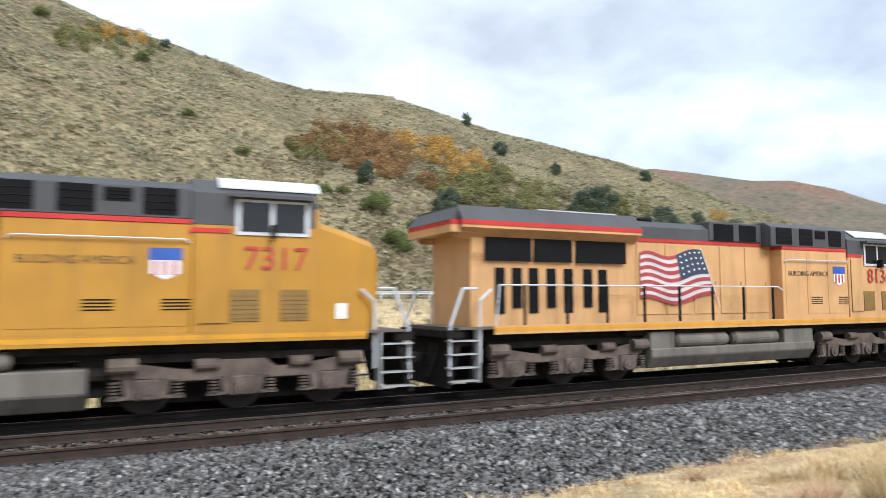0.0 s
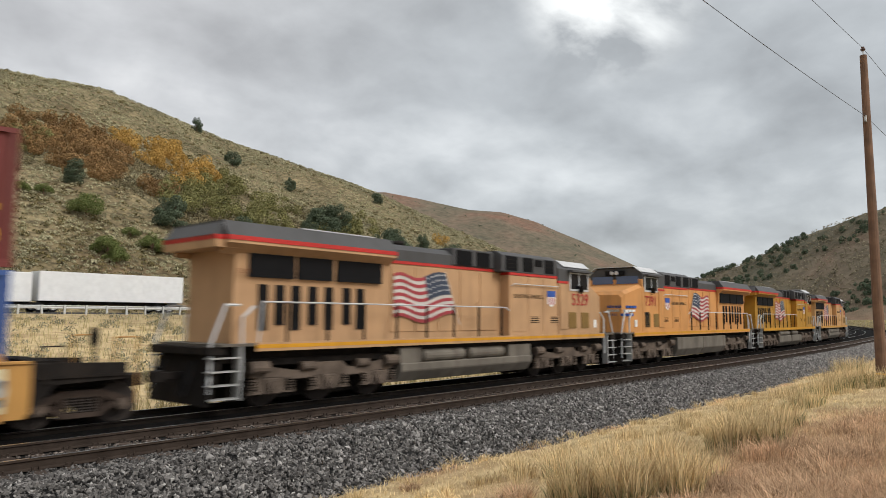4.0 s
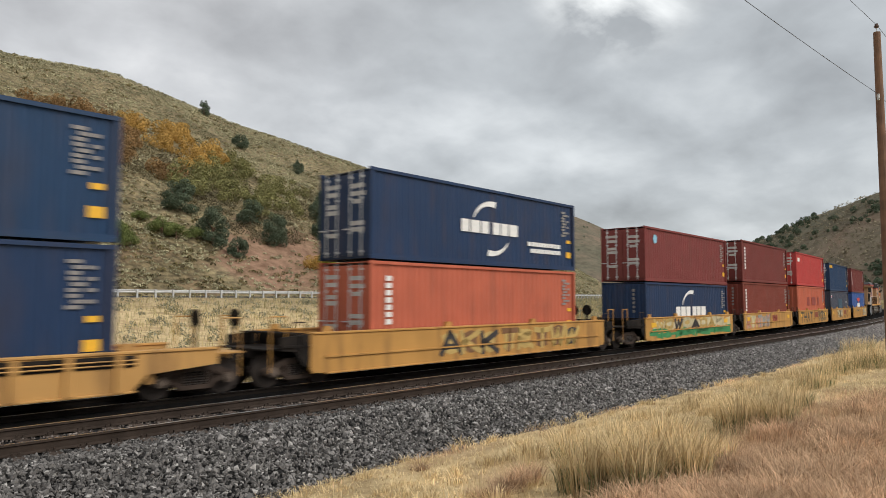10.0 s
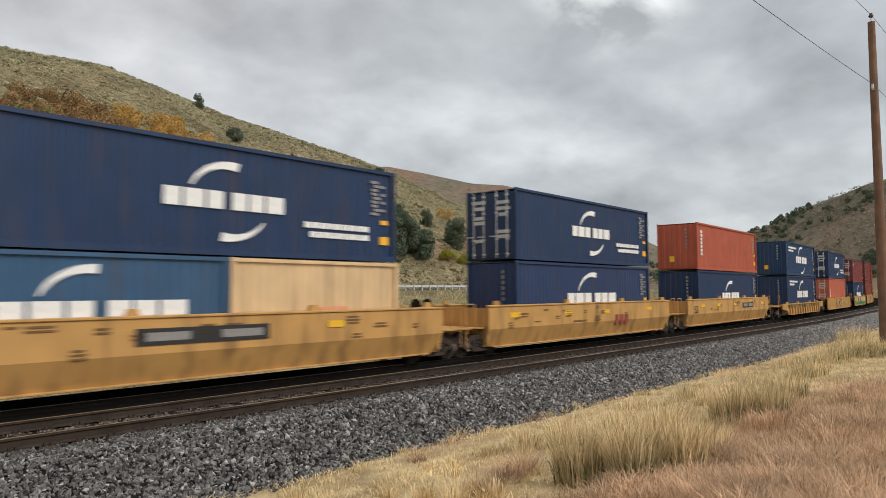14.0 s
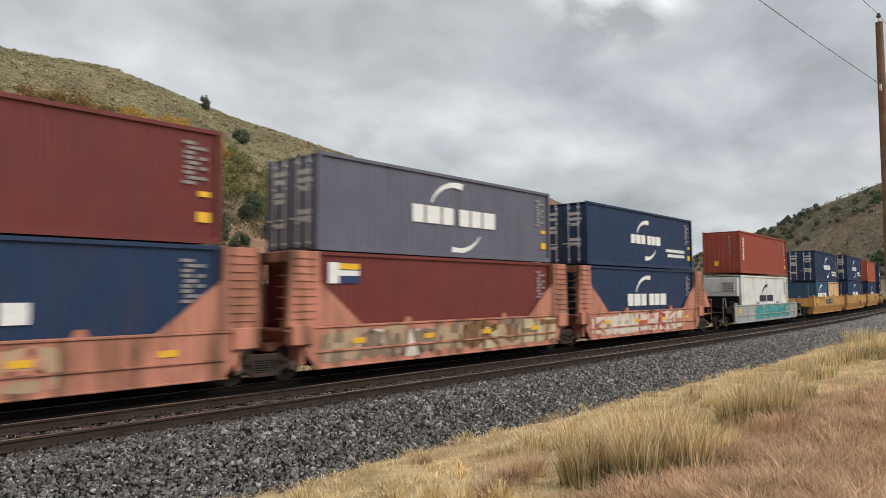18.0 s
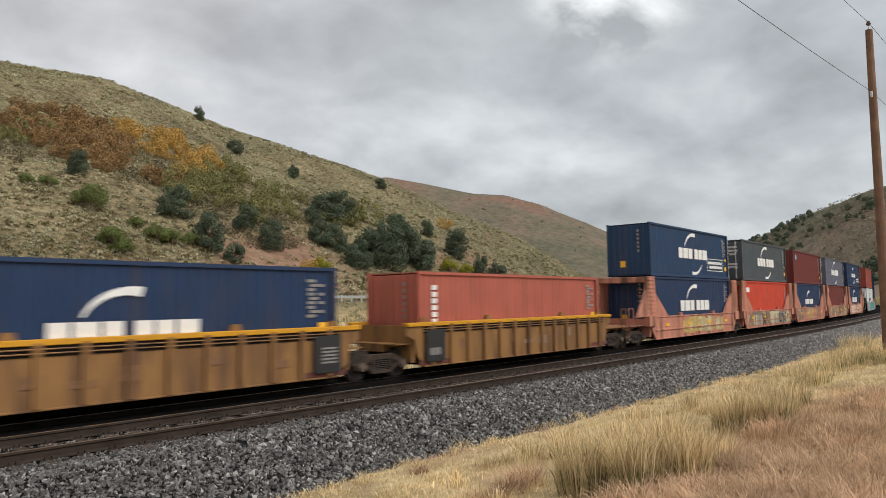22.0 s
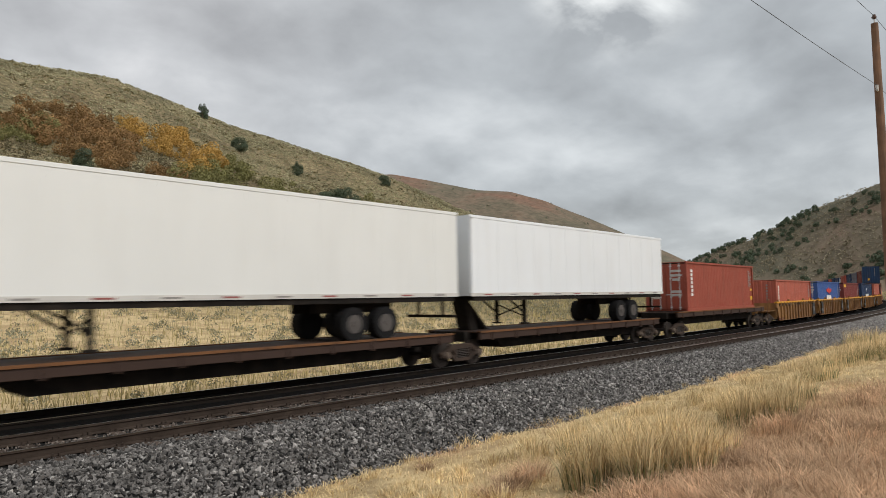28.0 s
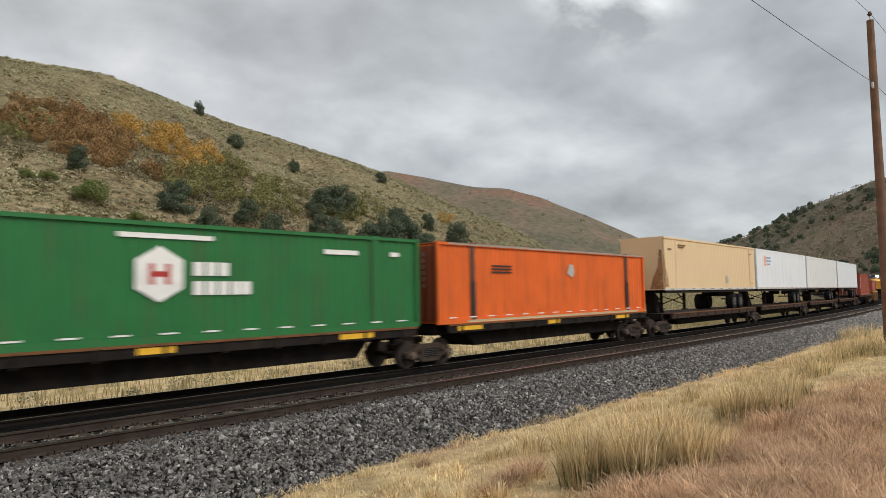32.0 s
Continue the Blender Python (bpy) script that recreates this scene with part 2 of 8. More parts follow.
def part(name, build, material, parent=None, label="", key=None, at=None):
    """One mesh under a thing. Parts with the same key share their mesh, each with its own material."""
    me = CACHE.get(key) if key else None
    if me is None:
        bm = bmesh.new()
        build(bm)
        bmesh.ops.recalc_face_normals(bm, faces=bm.faces)
        me = bpy.data.meshes.new(name)
        bm.to_mesh(me)
        bm.free()
        me.materials.append(material)
        if key:
            CACHE[key] = me
    ob = new(name, me)
    if me.materials[0] != material:
        ob.material_slots[0].link = "OBJECT"
        ob.material_slots[0].material = material
    if parent is not None:
        ob.parent = parent
    if at is not None:
        ob.matrix_basis = at if isinstance(at, Matrix) else pose(*at)
    if label:
        ob["label"] = label
    return ob


# ---- the line of the track ----
KNOT = (-620, 0, 25, 50, 75, 100, 130, 155, 200, 600, 650, 860, 900, 1000)
BEND = (0.1, 1.83, -0.07, 1.75, 0.8, 0.48, 3.04, 3.04, 0.0, 0.0, 3.2, 3.2, 0.0, 0.0)
SS = np.arange(-620, 1000.5, 0.5)
_k = np.interp(SS, KNOT, BEND) * 1e-3
_th = np.cumsum(_k) * 0.5
I0 = int(np.searchsorted(SS, 0.0))
_th -= _th[I0]
_x, _y = np.cumsum(np.cos(_th)) * 0.5, np.cumsum(np.sin(_th)) * 0.5
_x, _y = _x - _x[I0], _y - _y[I0] + 17.2


def line(s, lat=0.0):
    """Place and heading on the line, lat metres to the far side of it."""
    th = float(np.interp(s, SS, _th))
    return (float(np.interp(s, SS, _x)) - lat * math.sin(th), float(np.interp(s, SS, _y)) + lat * math.cos(th), th)


def rise(s):
    return 0.003 * max(0.0, s - 100.0)


def side_of(x, y):
    """Signed distance from the line, and the way along it."""
    k = int(np.clip(np.searchsorted(_x, x), 0, len(_x) - 1))
    th = _th[k]
    d = (y - _y[k]) * math.cos(th)
    return d, SS[k] + (y - _y[k]) * math.sin(th)


GAP = 4.11      # between the two tracks' middles


def sweep(bm, prof, lat, s0, s1, step, z=0.0, close=True):
    """A cross-section of (across, up) points drawn along the line."""
    rings = []
    s = s0
    while s <= s1 + 1e-6:
        ring = []
        for a, h in prof:
            x, y, _ = line(s, lat + a)
            ring.append(bm.verts.new((x, y, h + z + rise(s))))
        rings.append(ring)
        s += step(s) if callable(step) else step
    n = len(prof)
    for p, q in zip(rings, rings[1:]):
        for i in range(n if close else n - 1):
            bm.faces.new((p[i], p[(i + 1) % n], q[(i + 1) % n], q[i]))


def coarse(s):
    return 2.0 if -20 < s < 220 else 8.0


# ---- the ground ----
# each ridge: degrees from +y, elevation of the crest, way to it
NEAR_RIDGE = ((-60, 20.0, 150), (-25, 22.5, 180), (-7.5, 22.1, 195), (-4, 21.4, 200), (0, 20.3, 205), (4, 19.5, 208), (8.5, 18.5, 212), (12, 17.5, 216), (14.35, 17.0, 220), (17.86, 16.9, 230), (20.47, 16.8, 238), (21.63, 16.65, 240), (24.0, 15.95, 244), (27.34, 14.85, 247), (30.8, 13.72, 248), (34.36, 12.78, 246), (38.94, 11.4, 245), (42.68, 10.2, 244), (46.45, 8.55, 246), (48.33, 7.6, 248), (51.14, 6.48, 252), (53.0, 5.63, 256), (55.3, 4.42, 262), (57.57, 3.07, 270), (58.91, 2.18, 275), (62, 0.4, 285))
FAR_RIDGE = ((25, 9.0, 1100), (36, 10.0, 1100), (43.1, 10.4, 1100), (46.4, 9.8, 1090), (50.2, 9.1, 1080), (53, 8.9, 1080), (55.8, 8.2, 1070), (59.4, 6.5, 1060), (62.9, 4.8, 1060), (66.3, 2.9, 1050), (69, 1.4, 1050), (72, 0.0, 1050))
EAST_RIDGE = ((63.5, 0.0, 860), (65.4, 1.55, 840), (67.1, 2.5, 830), (69.2, 3.45, 810), (71.7, 4.2, 790), (74.4, 5.5, 770), (76.7, 6.5, 760), (78.1, 7.1, 750), (79.7, 7.5, 740), (85, 8.6, 720), (95, 9.5, 700), (110, 9.0, 700), (140, 6.0, 760), (170, 2.0, 850), (180, 0.0, 900))
_hill = {"near": np.array(NEAR_RIDGE, float), "far": np.array(FAR_RIDGE, float), "east": np.array(EAST_RIDGE, float)}


def crest(kind, az):
    h = _hill[kind]
    if az < h[0, 0] or az > h[-1, 0]:
        return None
    r = float(np.interp(az, h[:, 0], h[:, 2]))
    return r, r * math.tan(radians(float(np.interp(az, h[:, 0], h[:, 1])))) + EYE


def low_ground(x, y):
    d, s = side_of(x, y)
    up = rise(s) if s > 0 else 0.0
    if d < 0:
        z = np.interp(-d, (0, 6.9, 7.9, 9.5, 13, 17.2, 30, 80, 300, 900), (-0.8, -0.8, -0.62, -0.42, 0.12, 0.70, 0.95, 1.6, 3, 5))
    else:
        z = np.interp(d, (0, 3.4, 5, 12, 30, 48, 50, 62, 64, 68, 200, 900), (-0.8, -0.8, -0.95, -0.9, 0.6, 2.3, 2.65, 2.65, 2.3, 3.0, 4, 8))
    return float(z) + up


def ground_z(x, y, rough=True):
    r, az = math.hypot(x, y), math.degrees(math.atan2(x, y))
    z = low_ground(x, y)
    if rough:
        d, _ = side_of(x, y)
        calm = 0.0 if -8 < d < 3.5 or 49 < d < 63 else 1.0
        z += calm * (0.10 * noise.noise((x * 0.5, y * 0.5, 0)) + 0.15 * noise.noise((x * 0.12, y * 0.12, 3)))
    for kind in ("near", "far", "east"):
        c = crest(kind, az)
        if c is None:
            continue
        rc, zc = c
        if kind == "near":
            rf = min(84.0 / max(math.cos(radians(az)), 0.2), rc * 0.72)
        else:
            rf = rc * (0.62 if kind == "far" else 0.80)
        u = (r - rf) / (rc - rf)
        if u <= 0:
            continue
        zf = low_ground(x * rf / r, y * rf / r)
        h = 1 - abs(1 - u) ** 1.25 * (1 if u < 1 else 0.35)
        if u < 1:
            h = u * 0.45 + h * 0.55
        zz = zf + (zc - zf) * h
        if rough:
            soft = min(1.0, u * 3) * min(1.0, abs(1 - u) * 4 + 0.02)
            k = rc / 250.0
            zz += soft * k * (3.2 * noise.noise((x * 0.022 / k, y * 0.022 / k, 7)) + 1.1 * noise.noise((x * 0.075 / k, y * 0.075 / k, 1)))
        z = max(z, zz) if u < 3.2 else z
    return z


def ground_material():
    m = bpy.data.materials.new("dry_grass_ground")
    m.use_nodes = True
    n, l = m.node_tree.nodes, m.node_tree.links
    b = n["Principled BSDF"]
    b.inputs["Roughness"].default_value, b.inputs["Specular IOR Level"].default_value = 0.95, 0.1
    g = n.new("ShaderNodeNewGeometry")

    def tex(scale, detail=6.0):
        t = n.new("ShaderNodeTexNoise")
        t.inputs["Scale"].default_value, t.inputs["Detail"].default_value, t.inputs["Roughness"].default_value = scale, detail, 0.62
        l.new(g.outputs["Position"], t.inputs["Vector"])
        return t.outputs["Fac"]

    def ramp(src, *stops):
        r = n.new("ShaderNodeValToRGB")
        while len(r.color_ramp.elements) < len(stops):
            r.color_ramp.elements.new(0.5)
        for e, (p, c) in zip(r.color_ramp.elements, stops):
            e.position, e.color = p, (*c, 1)
        l.new(src, r.inputs[0])
        return r.outputs[0]

    def mixc(fac, a, c, mode="MIX"):
        x = n.new("ShaderNodeMix")
        x.data_type, x.blend_type = "RGBA", mode
        if isinstance(fac, float):
            x.inputs[0].default_value = fac
        else:
            l.new(fac, x.inputs[0])
        l.new(a, x.inputs[6])
        l.new(c, x.inputs[7])
        return x.outputs[2]

    patch = ramp(tex(0.035), (0.36, (0.165, 0.145, 0.085)), (0.5, (0.26, 0.215, 0.13)), (0.6, (0.165, 0.135, 0.08)), (0.7, (0.225, 0.160, 0.10)))
    grain = ramp(tex(0.9, 9.0), (0.36, (0.45, 0.45, 0.45)), (0.62, (1.35, 1.32, 1.25)))
    hill = mixc(1.0, patch, grain, "MULTIPLY")
    near = ramp(tex(0.35, 8.0), (0.36, (0.36, 0.27, 0.15)), (0.50, (0.66, 0.52, 0.30)), (0.60, (0.44, 0.32, 0.18)), (0.70, (0.60, 0.46, 0.28)))
    pos = n.new("ShaderNodeVectorMath")
    pos.operation = "LENGTH"
    l.new(g.outputs["Position"], pos.inputs[0])
    far = n.new("ShaderNodeMapRange")
    far.inputs["From Min"].default_value, far.inputs["From Max"].default_value = 60.0, 90.0
    l.new(pos.outputs["Value"], far.inputs["Value"])
    col = mixc(far.outputs[0], near, hill)
    # the far ridge is covered with brown and rust-red brush
    red = ramp(tex(0.006, 8.0), (0.38, (0.130, 0.122, 0.088)), (0.50, (0.180, 0.143, 0.106)), (0.62, (0.222, 0.126, 0.092)))
    fgrain = ramp(tex(0.12, 9.0), (0.36, (0.74, 0.75, 0.72)), (0.64, (1.18, 1.17, 1.15)))
    red = mixc(1.0, red, fgrain, "MULTIPLY")
    vf = n.new("ShaderNodeMapRange")
    vf.inputs["From Min"].default_value, vf.inputs["From Max"].default_value = 420.0, 620.0
    l.new(pos.outputs["Value"], vf.inputs["Value"])
    col = mixc(vf.outputs[0], col, red)
    for (bx, by), rad in (((66.0, 96.0), 13.0), ((58.0, 93.0), 9.0), ((72.0, 100.0), 9.0), ((128.0, 103.0), 12.0), ((111.0, 103.0), 7.0)):
        dist = n.new("ShaderNodeVectorMath")
        dist.operation = "DISTANCE"
        flat = n.new("ShaderNodeVectorMath")
        flat.operation = "MULTIPLY"
        l.new(g.outputs["Position"], flat.inputs[0])
        flat.inputs[1].default_value = (1, 1, 0)
        l.new(flat.outputs[0], dist.inputs[0])
        dist.inputs[1].default_value = (bx, by, 0)
        wob = n.new("ShaderNodeMath")
        wob.operation = "MULTIPLY_ADD"
        l.new(tex(0.12, 5.0), wob.inputs[0])
        wob.inputs[1].default_value = rad * 2.2
        l.new(dist.outputs["Value"], wob.inputs[2])
        bare = n.new("ShaderNodeMapRange")
        bare.inputs["From Min"].default_value, bare.inputs["From Max"].default_value = rad * 2.05, rad * 1.65
        bare.inputs["To Max"].default_value = 0.8
        l.new(wob.outputs[0], bare.inputs["Value"])
        col = mixc(bare.outputs[0], col, ramp(tex(0.5, 7.0), (0.35, (0.17, 0.10, 0.065)), (0.65, (0.36, 0.225, 0.155))))
    l.new(col, b.inputs["Base Color"])
    bp = n.new("ShaderNodeBump")
    bp.inputs["Strength"].default_value, bp.inputs["Distance"].default_value = 0.6, 0.5
    l.new(tex(1.6, 9.0), bp.inputs["Height"])
    l.new(bp.outputs[0], b.inputs["Normal"])
    return m


def build_ground():
    az = [a * 0.4 for a in range(-45, 250)] + list(range(100, 342, 3))
    rad = [1.5]
    while rad[-1] < 4200:
        r = rad[-1]
        rad.append(r + max(0.45, r * (0.028 if 70 < r < 300 else 0.05)))
    verts = [(0, 0, ground_z(0.01, 0.01))]
    for a in az:
        c, s = math.cos(radians(a)), math.sin(radians(a))
        for r in rad:
            verts.append((r * s, r * c, ground_z(r * s, r * c)))
    m, faces = len(rad), []
    for i in range(len(az)):
        j = (i + 1) % len(az)
        faces.append((0, 1 + j * m, 1 + i * m))
        for k in range(m - 1):
            faces.append((1 + i * m + k, 1 + j * m + k, 1 + j * m + k + 1, 1 + i * m + k + 1))
    me = bpy.data.meshes.new("ground")
    me.from_pydata(verts, [], faces)
    me.polygons.foreach_set("use_smooth", [True] * len(me.polygons))
    me.materials.append(ground_material())
    tagged(new("ground", me), "dry grass valley floor rising into brush-covered autumn hills", "ground", kind="structure")


build_ground()

# ballast, two tracks
def build_bed(bm):
    sweep(bm, ((2.5, -0.24), (1.35, -0.15), (-1.35, -0.15), (-2.0, -0.13), (-GAP + 1.4, -0.04), (-GAP - 1.3, -0.04), (-GAP - 1.75, -0.07), (-GAP - 3.75, -0.66), (-GAP - 4.0, -1.2), (4.0, -1.2), (3.9, -0.95)), 0, -600, 980, coarse)


tagged(part("ballast_bed", build_bed, BALLAST), "crushed stone ballast bed under two tracks, darkened as shade between the stones", "ballast", kind="structure")

# strip under the train: oil, plus the train's shade painted in
tagged(part("oily_strip", lambda bm: sweep(bm, ((1.33, -0.13), (-1.33, -0.13), (-1.95, -0.115), (-2.45, -0.05), (-2.5, -0.2), (1.4, -0.2)), 0, -600, 980, coarse), OILSHADE), "oily stones between the rails, coloured near black for the train's shade", "ballast", kind="structure")

RAIL = ((-0.036, 0.0), (0.036, 0.0), (0.037, -0.035), (0.010, -0.05), (0.009, -0.15), (0.070, -0.170), (0.072, -0.186), (-0.072, -0.186), (-0.070, -0.170), (-0.009, -0.15), (-0.010, -0.05), (-0.037, -0.035))
HEAD = ((-0.033, 0.002), (0.033, 0.002), (0.030, -0.006), (-0.030, -0.006))
for lat, z, nm in ((0.0, FAR_BED, "far_track"), (-GAP, NEAR_BED, "near_track")):
    tr = tagged(new(nm), "railway track of steel rails on creosoted wooden ties", "railway track", kind="structure")
    for sgn in (-1, 1):
        # the far track's rails get the colour with the shade in it
        rl = part("rail", lambda bm: sweep(bm, RAIL, lat + sgn * 0.7535, -600, 980, coarse, z), RAILSIDE if lat else SHADERAIL, tr)
        part("railhead", lambda bm: sweep(bm, HEAD, lat + sgn * 0.7535, -600, 980, coarse, z), STEEL, rl, "shiny worn running surface")

# ---- the train ----
V0, A0 = 17.03, -0.014      # metres a second at 18 s, and its change
MOVERS = []


def along(t):
    return V0 * (t - 18.0) + A0 * (t - 18.0) ** 2 / 2


def carry(thing, u, z, half=5.0, lat=0.0, turned=False):
    """Sets a thing on the moving train: u metres along it, z above the rail."""
    MOVERS.append((thing, u, z, half, lat, turned))
    return thing


def side_sheet(bm, x0, x1, z0, z1, y, depth=0.036, pitch=0.278):
    """A corrugated steel sheet: pressed ribs with sloping flanks."""
    n = max(2, round((x1 - x0) / pitch))
    w = (x1 - x0) / n
    s = -1 if y < 0 else 1
    xs = []
    for i in range(n):
        a = x0 + i * w
        xs += [(a, 0), (a + w * 0.26, 0), (a + w * 0.5, depth), (a + w * 0.76, depth)]
    xs.append((x1, 0))
    lo = [bm.verts.new((x, y - s * d, z0)) for x, d in xs]
    hi = [bm.verts.new((x, y - s * d, z1)) for x, d in xs]
    for i in range(len(xs) - 1):
        bm.faces.new((lo[i], lo[i + 1], hi[i + 1], hi[i]))


def end_sheet(bm, x, y0, y1, z0, z1, depth=0.04, n=7):
    w = (y1 - y0) / n
    s = -1 if x < 0 else 1
    ys = []
    for i in range(n):
        a = y0 + i * w
        ys += [(a, 0), (a + w * 0.3, 0), (a + w * 0.45, depth), (a + w * 0.85, depth)]
    ys.append((y1, 0))
    lo = [bm.verts.new((x - s * d, y, z0)) for y, d in ys]
    hi = [bm.verts.new((x - s * d, y, z1)) for y, d in ys]
    for i in range(len(ys) - 1):
        bm.faces.new((lo[i], lo[i + 1], hi[i + 1], hi[i]))


def bars(parent, x, z, w, h, material, y, name="marking", label=""):
    part(name, lambda bm: box(bm, -0.5, 0.5, -0.004, 0.004, -0.5, 0.5), material, parent, label, "unit_bar",
         Matrix.LocRotScale((x, y, z), None, (w, 1, h)))


def arc(parent, cx, cz, r, a0, a1, w0, w1, material, y, label=""):
    def build(bm):
        n = 14
        pts = []
        for i in range(n + 1):
            a = radians(a0 + (a1 - a0) * i / n)
            w = w0 + (w1 - w0) * i / n
            pts.append((a, w))
        out = [(cx + (r + w / 2) * math.cos(a), cz + (r + w / 2) * math.sin(a) * 0.8) for a, w in pts]
        inn = [(cx + (r - w / 2) * math.cos(a), cz + (r - w / 2) * math.sin(a) * 0.8) for a, w in pts]
        prism(bm, inn + out[::-1], y + 0.004, y - 0.004)
    part("swoosh", build, material, parent, label, ("arc", cx, cz, r, a0, a1, y))


def word_blocks(parent, x0, x1, z, h, pattern, material, y, name="logo_block"):
    """Plain blocks where a company's name stands: a figure is a block's share of the width, a minus a gap."""
    tot = sum(abs(p) for p in pattern)
    x = x0
    for p in pattern:
        w = abs(p) / tot * (x1 - x0)
        if p > 0:
            part(name, lambda bm: box(bm, -0.5, 0.5, -0.004, 0.004, -0.5, 0.5), material, parent, "", "unit_bar",
                 Matrix.LocRotScale((x + w / 2, y, z), None, (w * 0.86, 1, h)))
        x += w


SHIPWORD = (1, 1.25, 1, -0.35, 1, 1, 1.25)
W2, HI, LO = 1.219, 2.896, 2.591


def marks(c, style, L, H, y, WHITE=WHITE):
    """The painted figures on a side; WHITE: the colour of a shipping line's marks."""
    h = L / 2
    if style.startswith("line"):
        big, low = "big" in style, "low" in style
        a, b = (-2.2, 2.4) if big else (-1.7, 1.85)
        zc, hh, r = (1.28 if low else 1.42), (0.60 if big else 0.46), (1.4 if big else 1.12)
        word_blocks(c, a, b, zc, hh, SHIPWORD, WHITE, y)
        arc(c, 0.1, zc + 0.02, r, 160, 76, 0.06, 0.30, WHITE, y, "white curved stroke")
        if not low:
            arc(c, 0.15, zc, r + 0.08, 258, 328, 0.30, 0.05, WHITE, y, "white curved stroke")
        if "left" in style:
            for i, (a, b) in enumerate(((-5.0, -1.9), (-5.0, -3.2))):
                word_blocks(c, a, b, H - 0.50 - 0.26 * i, 0.16, (1, 0.9, 1, 0.8, 1, 0.9, 1.1), WHITE, y, "lettering_bar")
        if "eco" in style:
            for i, (a, b) in enumerate(((2.5, 5.0), (2.7, 5.0))):
                word_blocks(c, a, b, 0.98 - 0.27 * i, 0.17, (1, 0.9, 1, 0.8, 1, 0.9, 1.1, 0.8, 1), WHITE, y, "lettering_bar")
        if "box" in style:
            for x, z, w, hh in ((3.75, 1.22, 2.8, 0.04), (3.75, 0.48, 2.8, 0.04), (2.37, 0.85, 0.04, 0.74), (5.13, 0.85, 0.04, 0.74)):
                bars(c, x, z, w, hh, WHITE, y)
    if style == "column":
        for i in range(7):
            bars(c, -h + 0.82, H - 0.55 - i * 0.23, 0.26, 0.17, WHITE, y, "lettering_bar")
    if style == "tag":
        bars(c, -h + 1.1, H - 0.65, 0.8, 0.34, WHITE, y, "logo_block")
    if style == "yellowname":
        word_blocks(c, -h + 0.3, -h + 2.15, H - 0.36, 0.30, (1, 1, 1, 1, 1, 1), YELLOWMARK, y)
    if style == "disc":
        part("logo_disc", lambda bm: cyl(bm, (-h + 1.35, y + 0.004, H - 0.62), (-h + 1.35, y - 0.004, H - 0.62), 0.24, 20), mat("pale_blue_marking", (0.25, 0.52, 0.68), 0.5), c, "pale blue disc", ("disc", L, H, y))
    if style == "eagle":
        part("logo_shape", lambda bm: (plate(bm, [(-1.5, 2.2), (-0.25, 2.2), (-0.05, 2.32), (0.15, 2.2), (1.4, 2.2), (1.05, 1.88), (0.3, 1.84), (-0.05, 1.62), (-0.4, 1.84), (-1.15, 1.88)], y),), mat("bright_red_marking", (0.62, 0.05, 0.04), 0.5), c, "red spread shape", ("eagle", L, H, y))
        for i in range(3):
            bars(c, -0.85 + i * 0.8, 1.33, 0.74, 0.44, WHITE, y, "logo_block")
    if style == "redtag":
        bars(c, -h + 0.9, H - 0.55, 0.62, 0.28, WHITE, y, "logo_block")
        bars(c, -h + 0.9, H - 0.55, 0.62, 0.09, mat("bright_red_marking", (0.62, 0.05, 0.04), 0.5), y - 0.006, "logo_block")
        bars(c, 0.3, 1.55, 2.6, 1.1, mat("teal_repair_paint", (0.035, 0.085, 0.13), 0.5), y, "paint_patch")
        bars(c, h - 1.6, 1.75, 0.5, 0.2, WHITE, y)
    if style == "patches":
        for x, w in ((-1.5, 1.1), (0.9, 1.6), (3.0, 0.5)):
            bars(c, x, 1.55, w, 0.75, mat("brown_repair_paint", (0.28, 0.055, 0.045), 0.5), y, "paint_patch")
    if style == "flagtag":
        bars(c, -h + 1.0, H - 0.62, 1.25, 0.62, mat("navy_marking", (0.02, 0.035, 0.12), 0.5), y, "logo_block", "navy panel")
        bars(c, -h + 0.62, H - 0.62, 0.4, 0.62, WHITE, y - 0.006, "logo_block", "white panel")
        bars(c, -h + 1.2, H - 0.62, 0.8, 0.16, WHITE, y - 0.006, "logo_block", "white bar")
        bars(c, -h + 1.22, H - 0.42, 0.78, 0.18, YELLOWMARK, y - 0.008, "logo_block", "yellow bar")
    if style == "whitetag":
        bars(c, -h + 0.9, H - 0.75, 0.5, 0.6, WHITE, y, "logo_block")
    # the rows of small figures and the yellow height sticker by the end
    if style != "none":
        pale = CREAMMARK
        for i in range(9):
            bars(c, h - 0.86 + 0.1 * (i % 3 == 1), H - 0.40 - i * 0.125, 0.26 if i % 4 else 0.32, 0.085, pale, y, "lettering_bar")
            if i % 2:
                bars(c, h - 0.5, H - 0.40 - i * 0.125, 0.18, 0.085, pale, y, "lettering_bar")
        bars(c, h - 0.45, H - 1.66, 0.3, 0.14, YELLOWMARK, y, "sticker")
        bars(c, h - 0.46, H - 2.24, 0.36, 0.26, YELLOWMARK, y, "sticker")


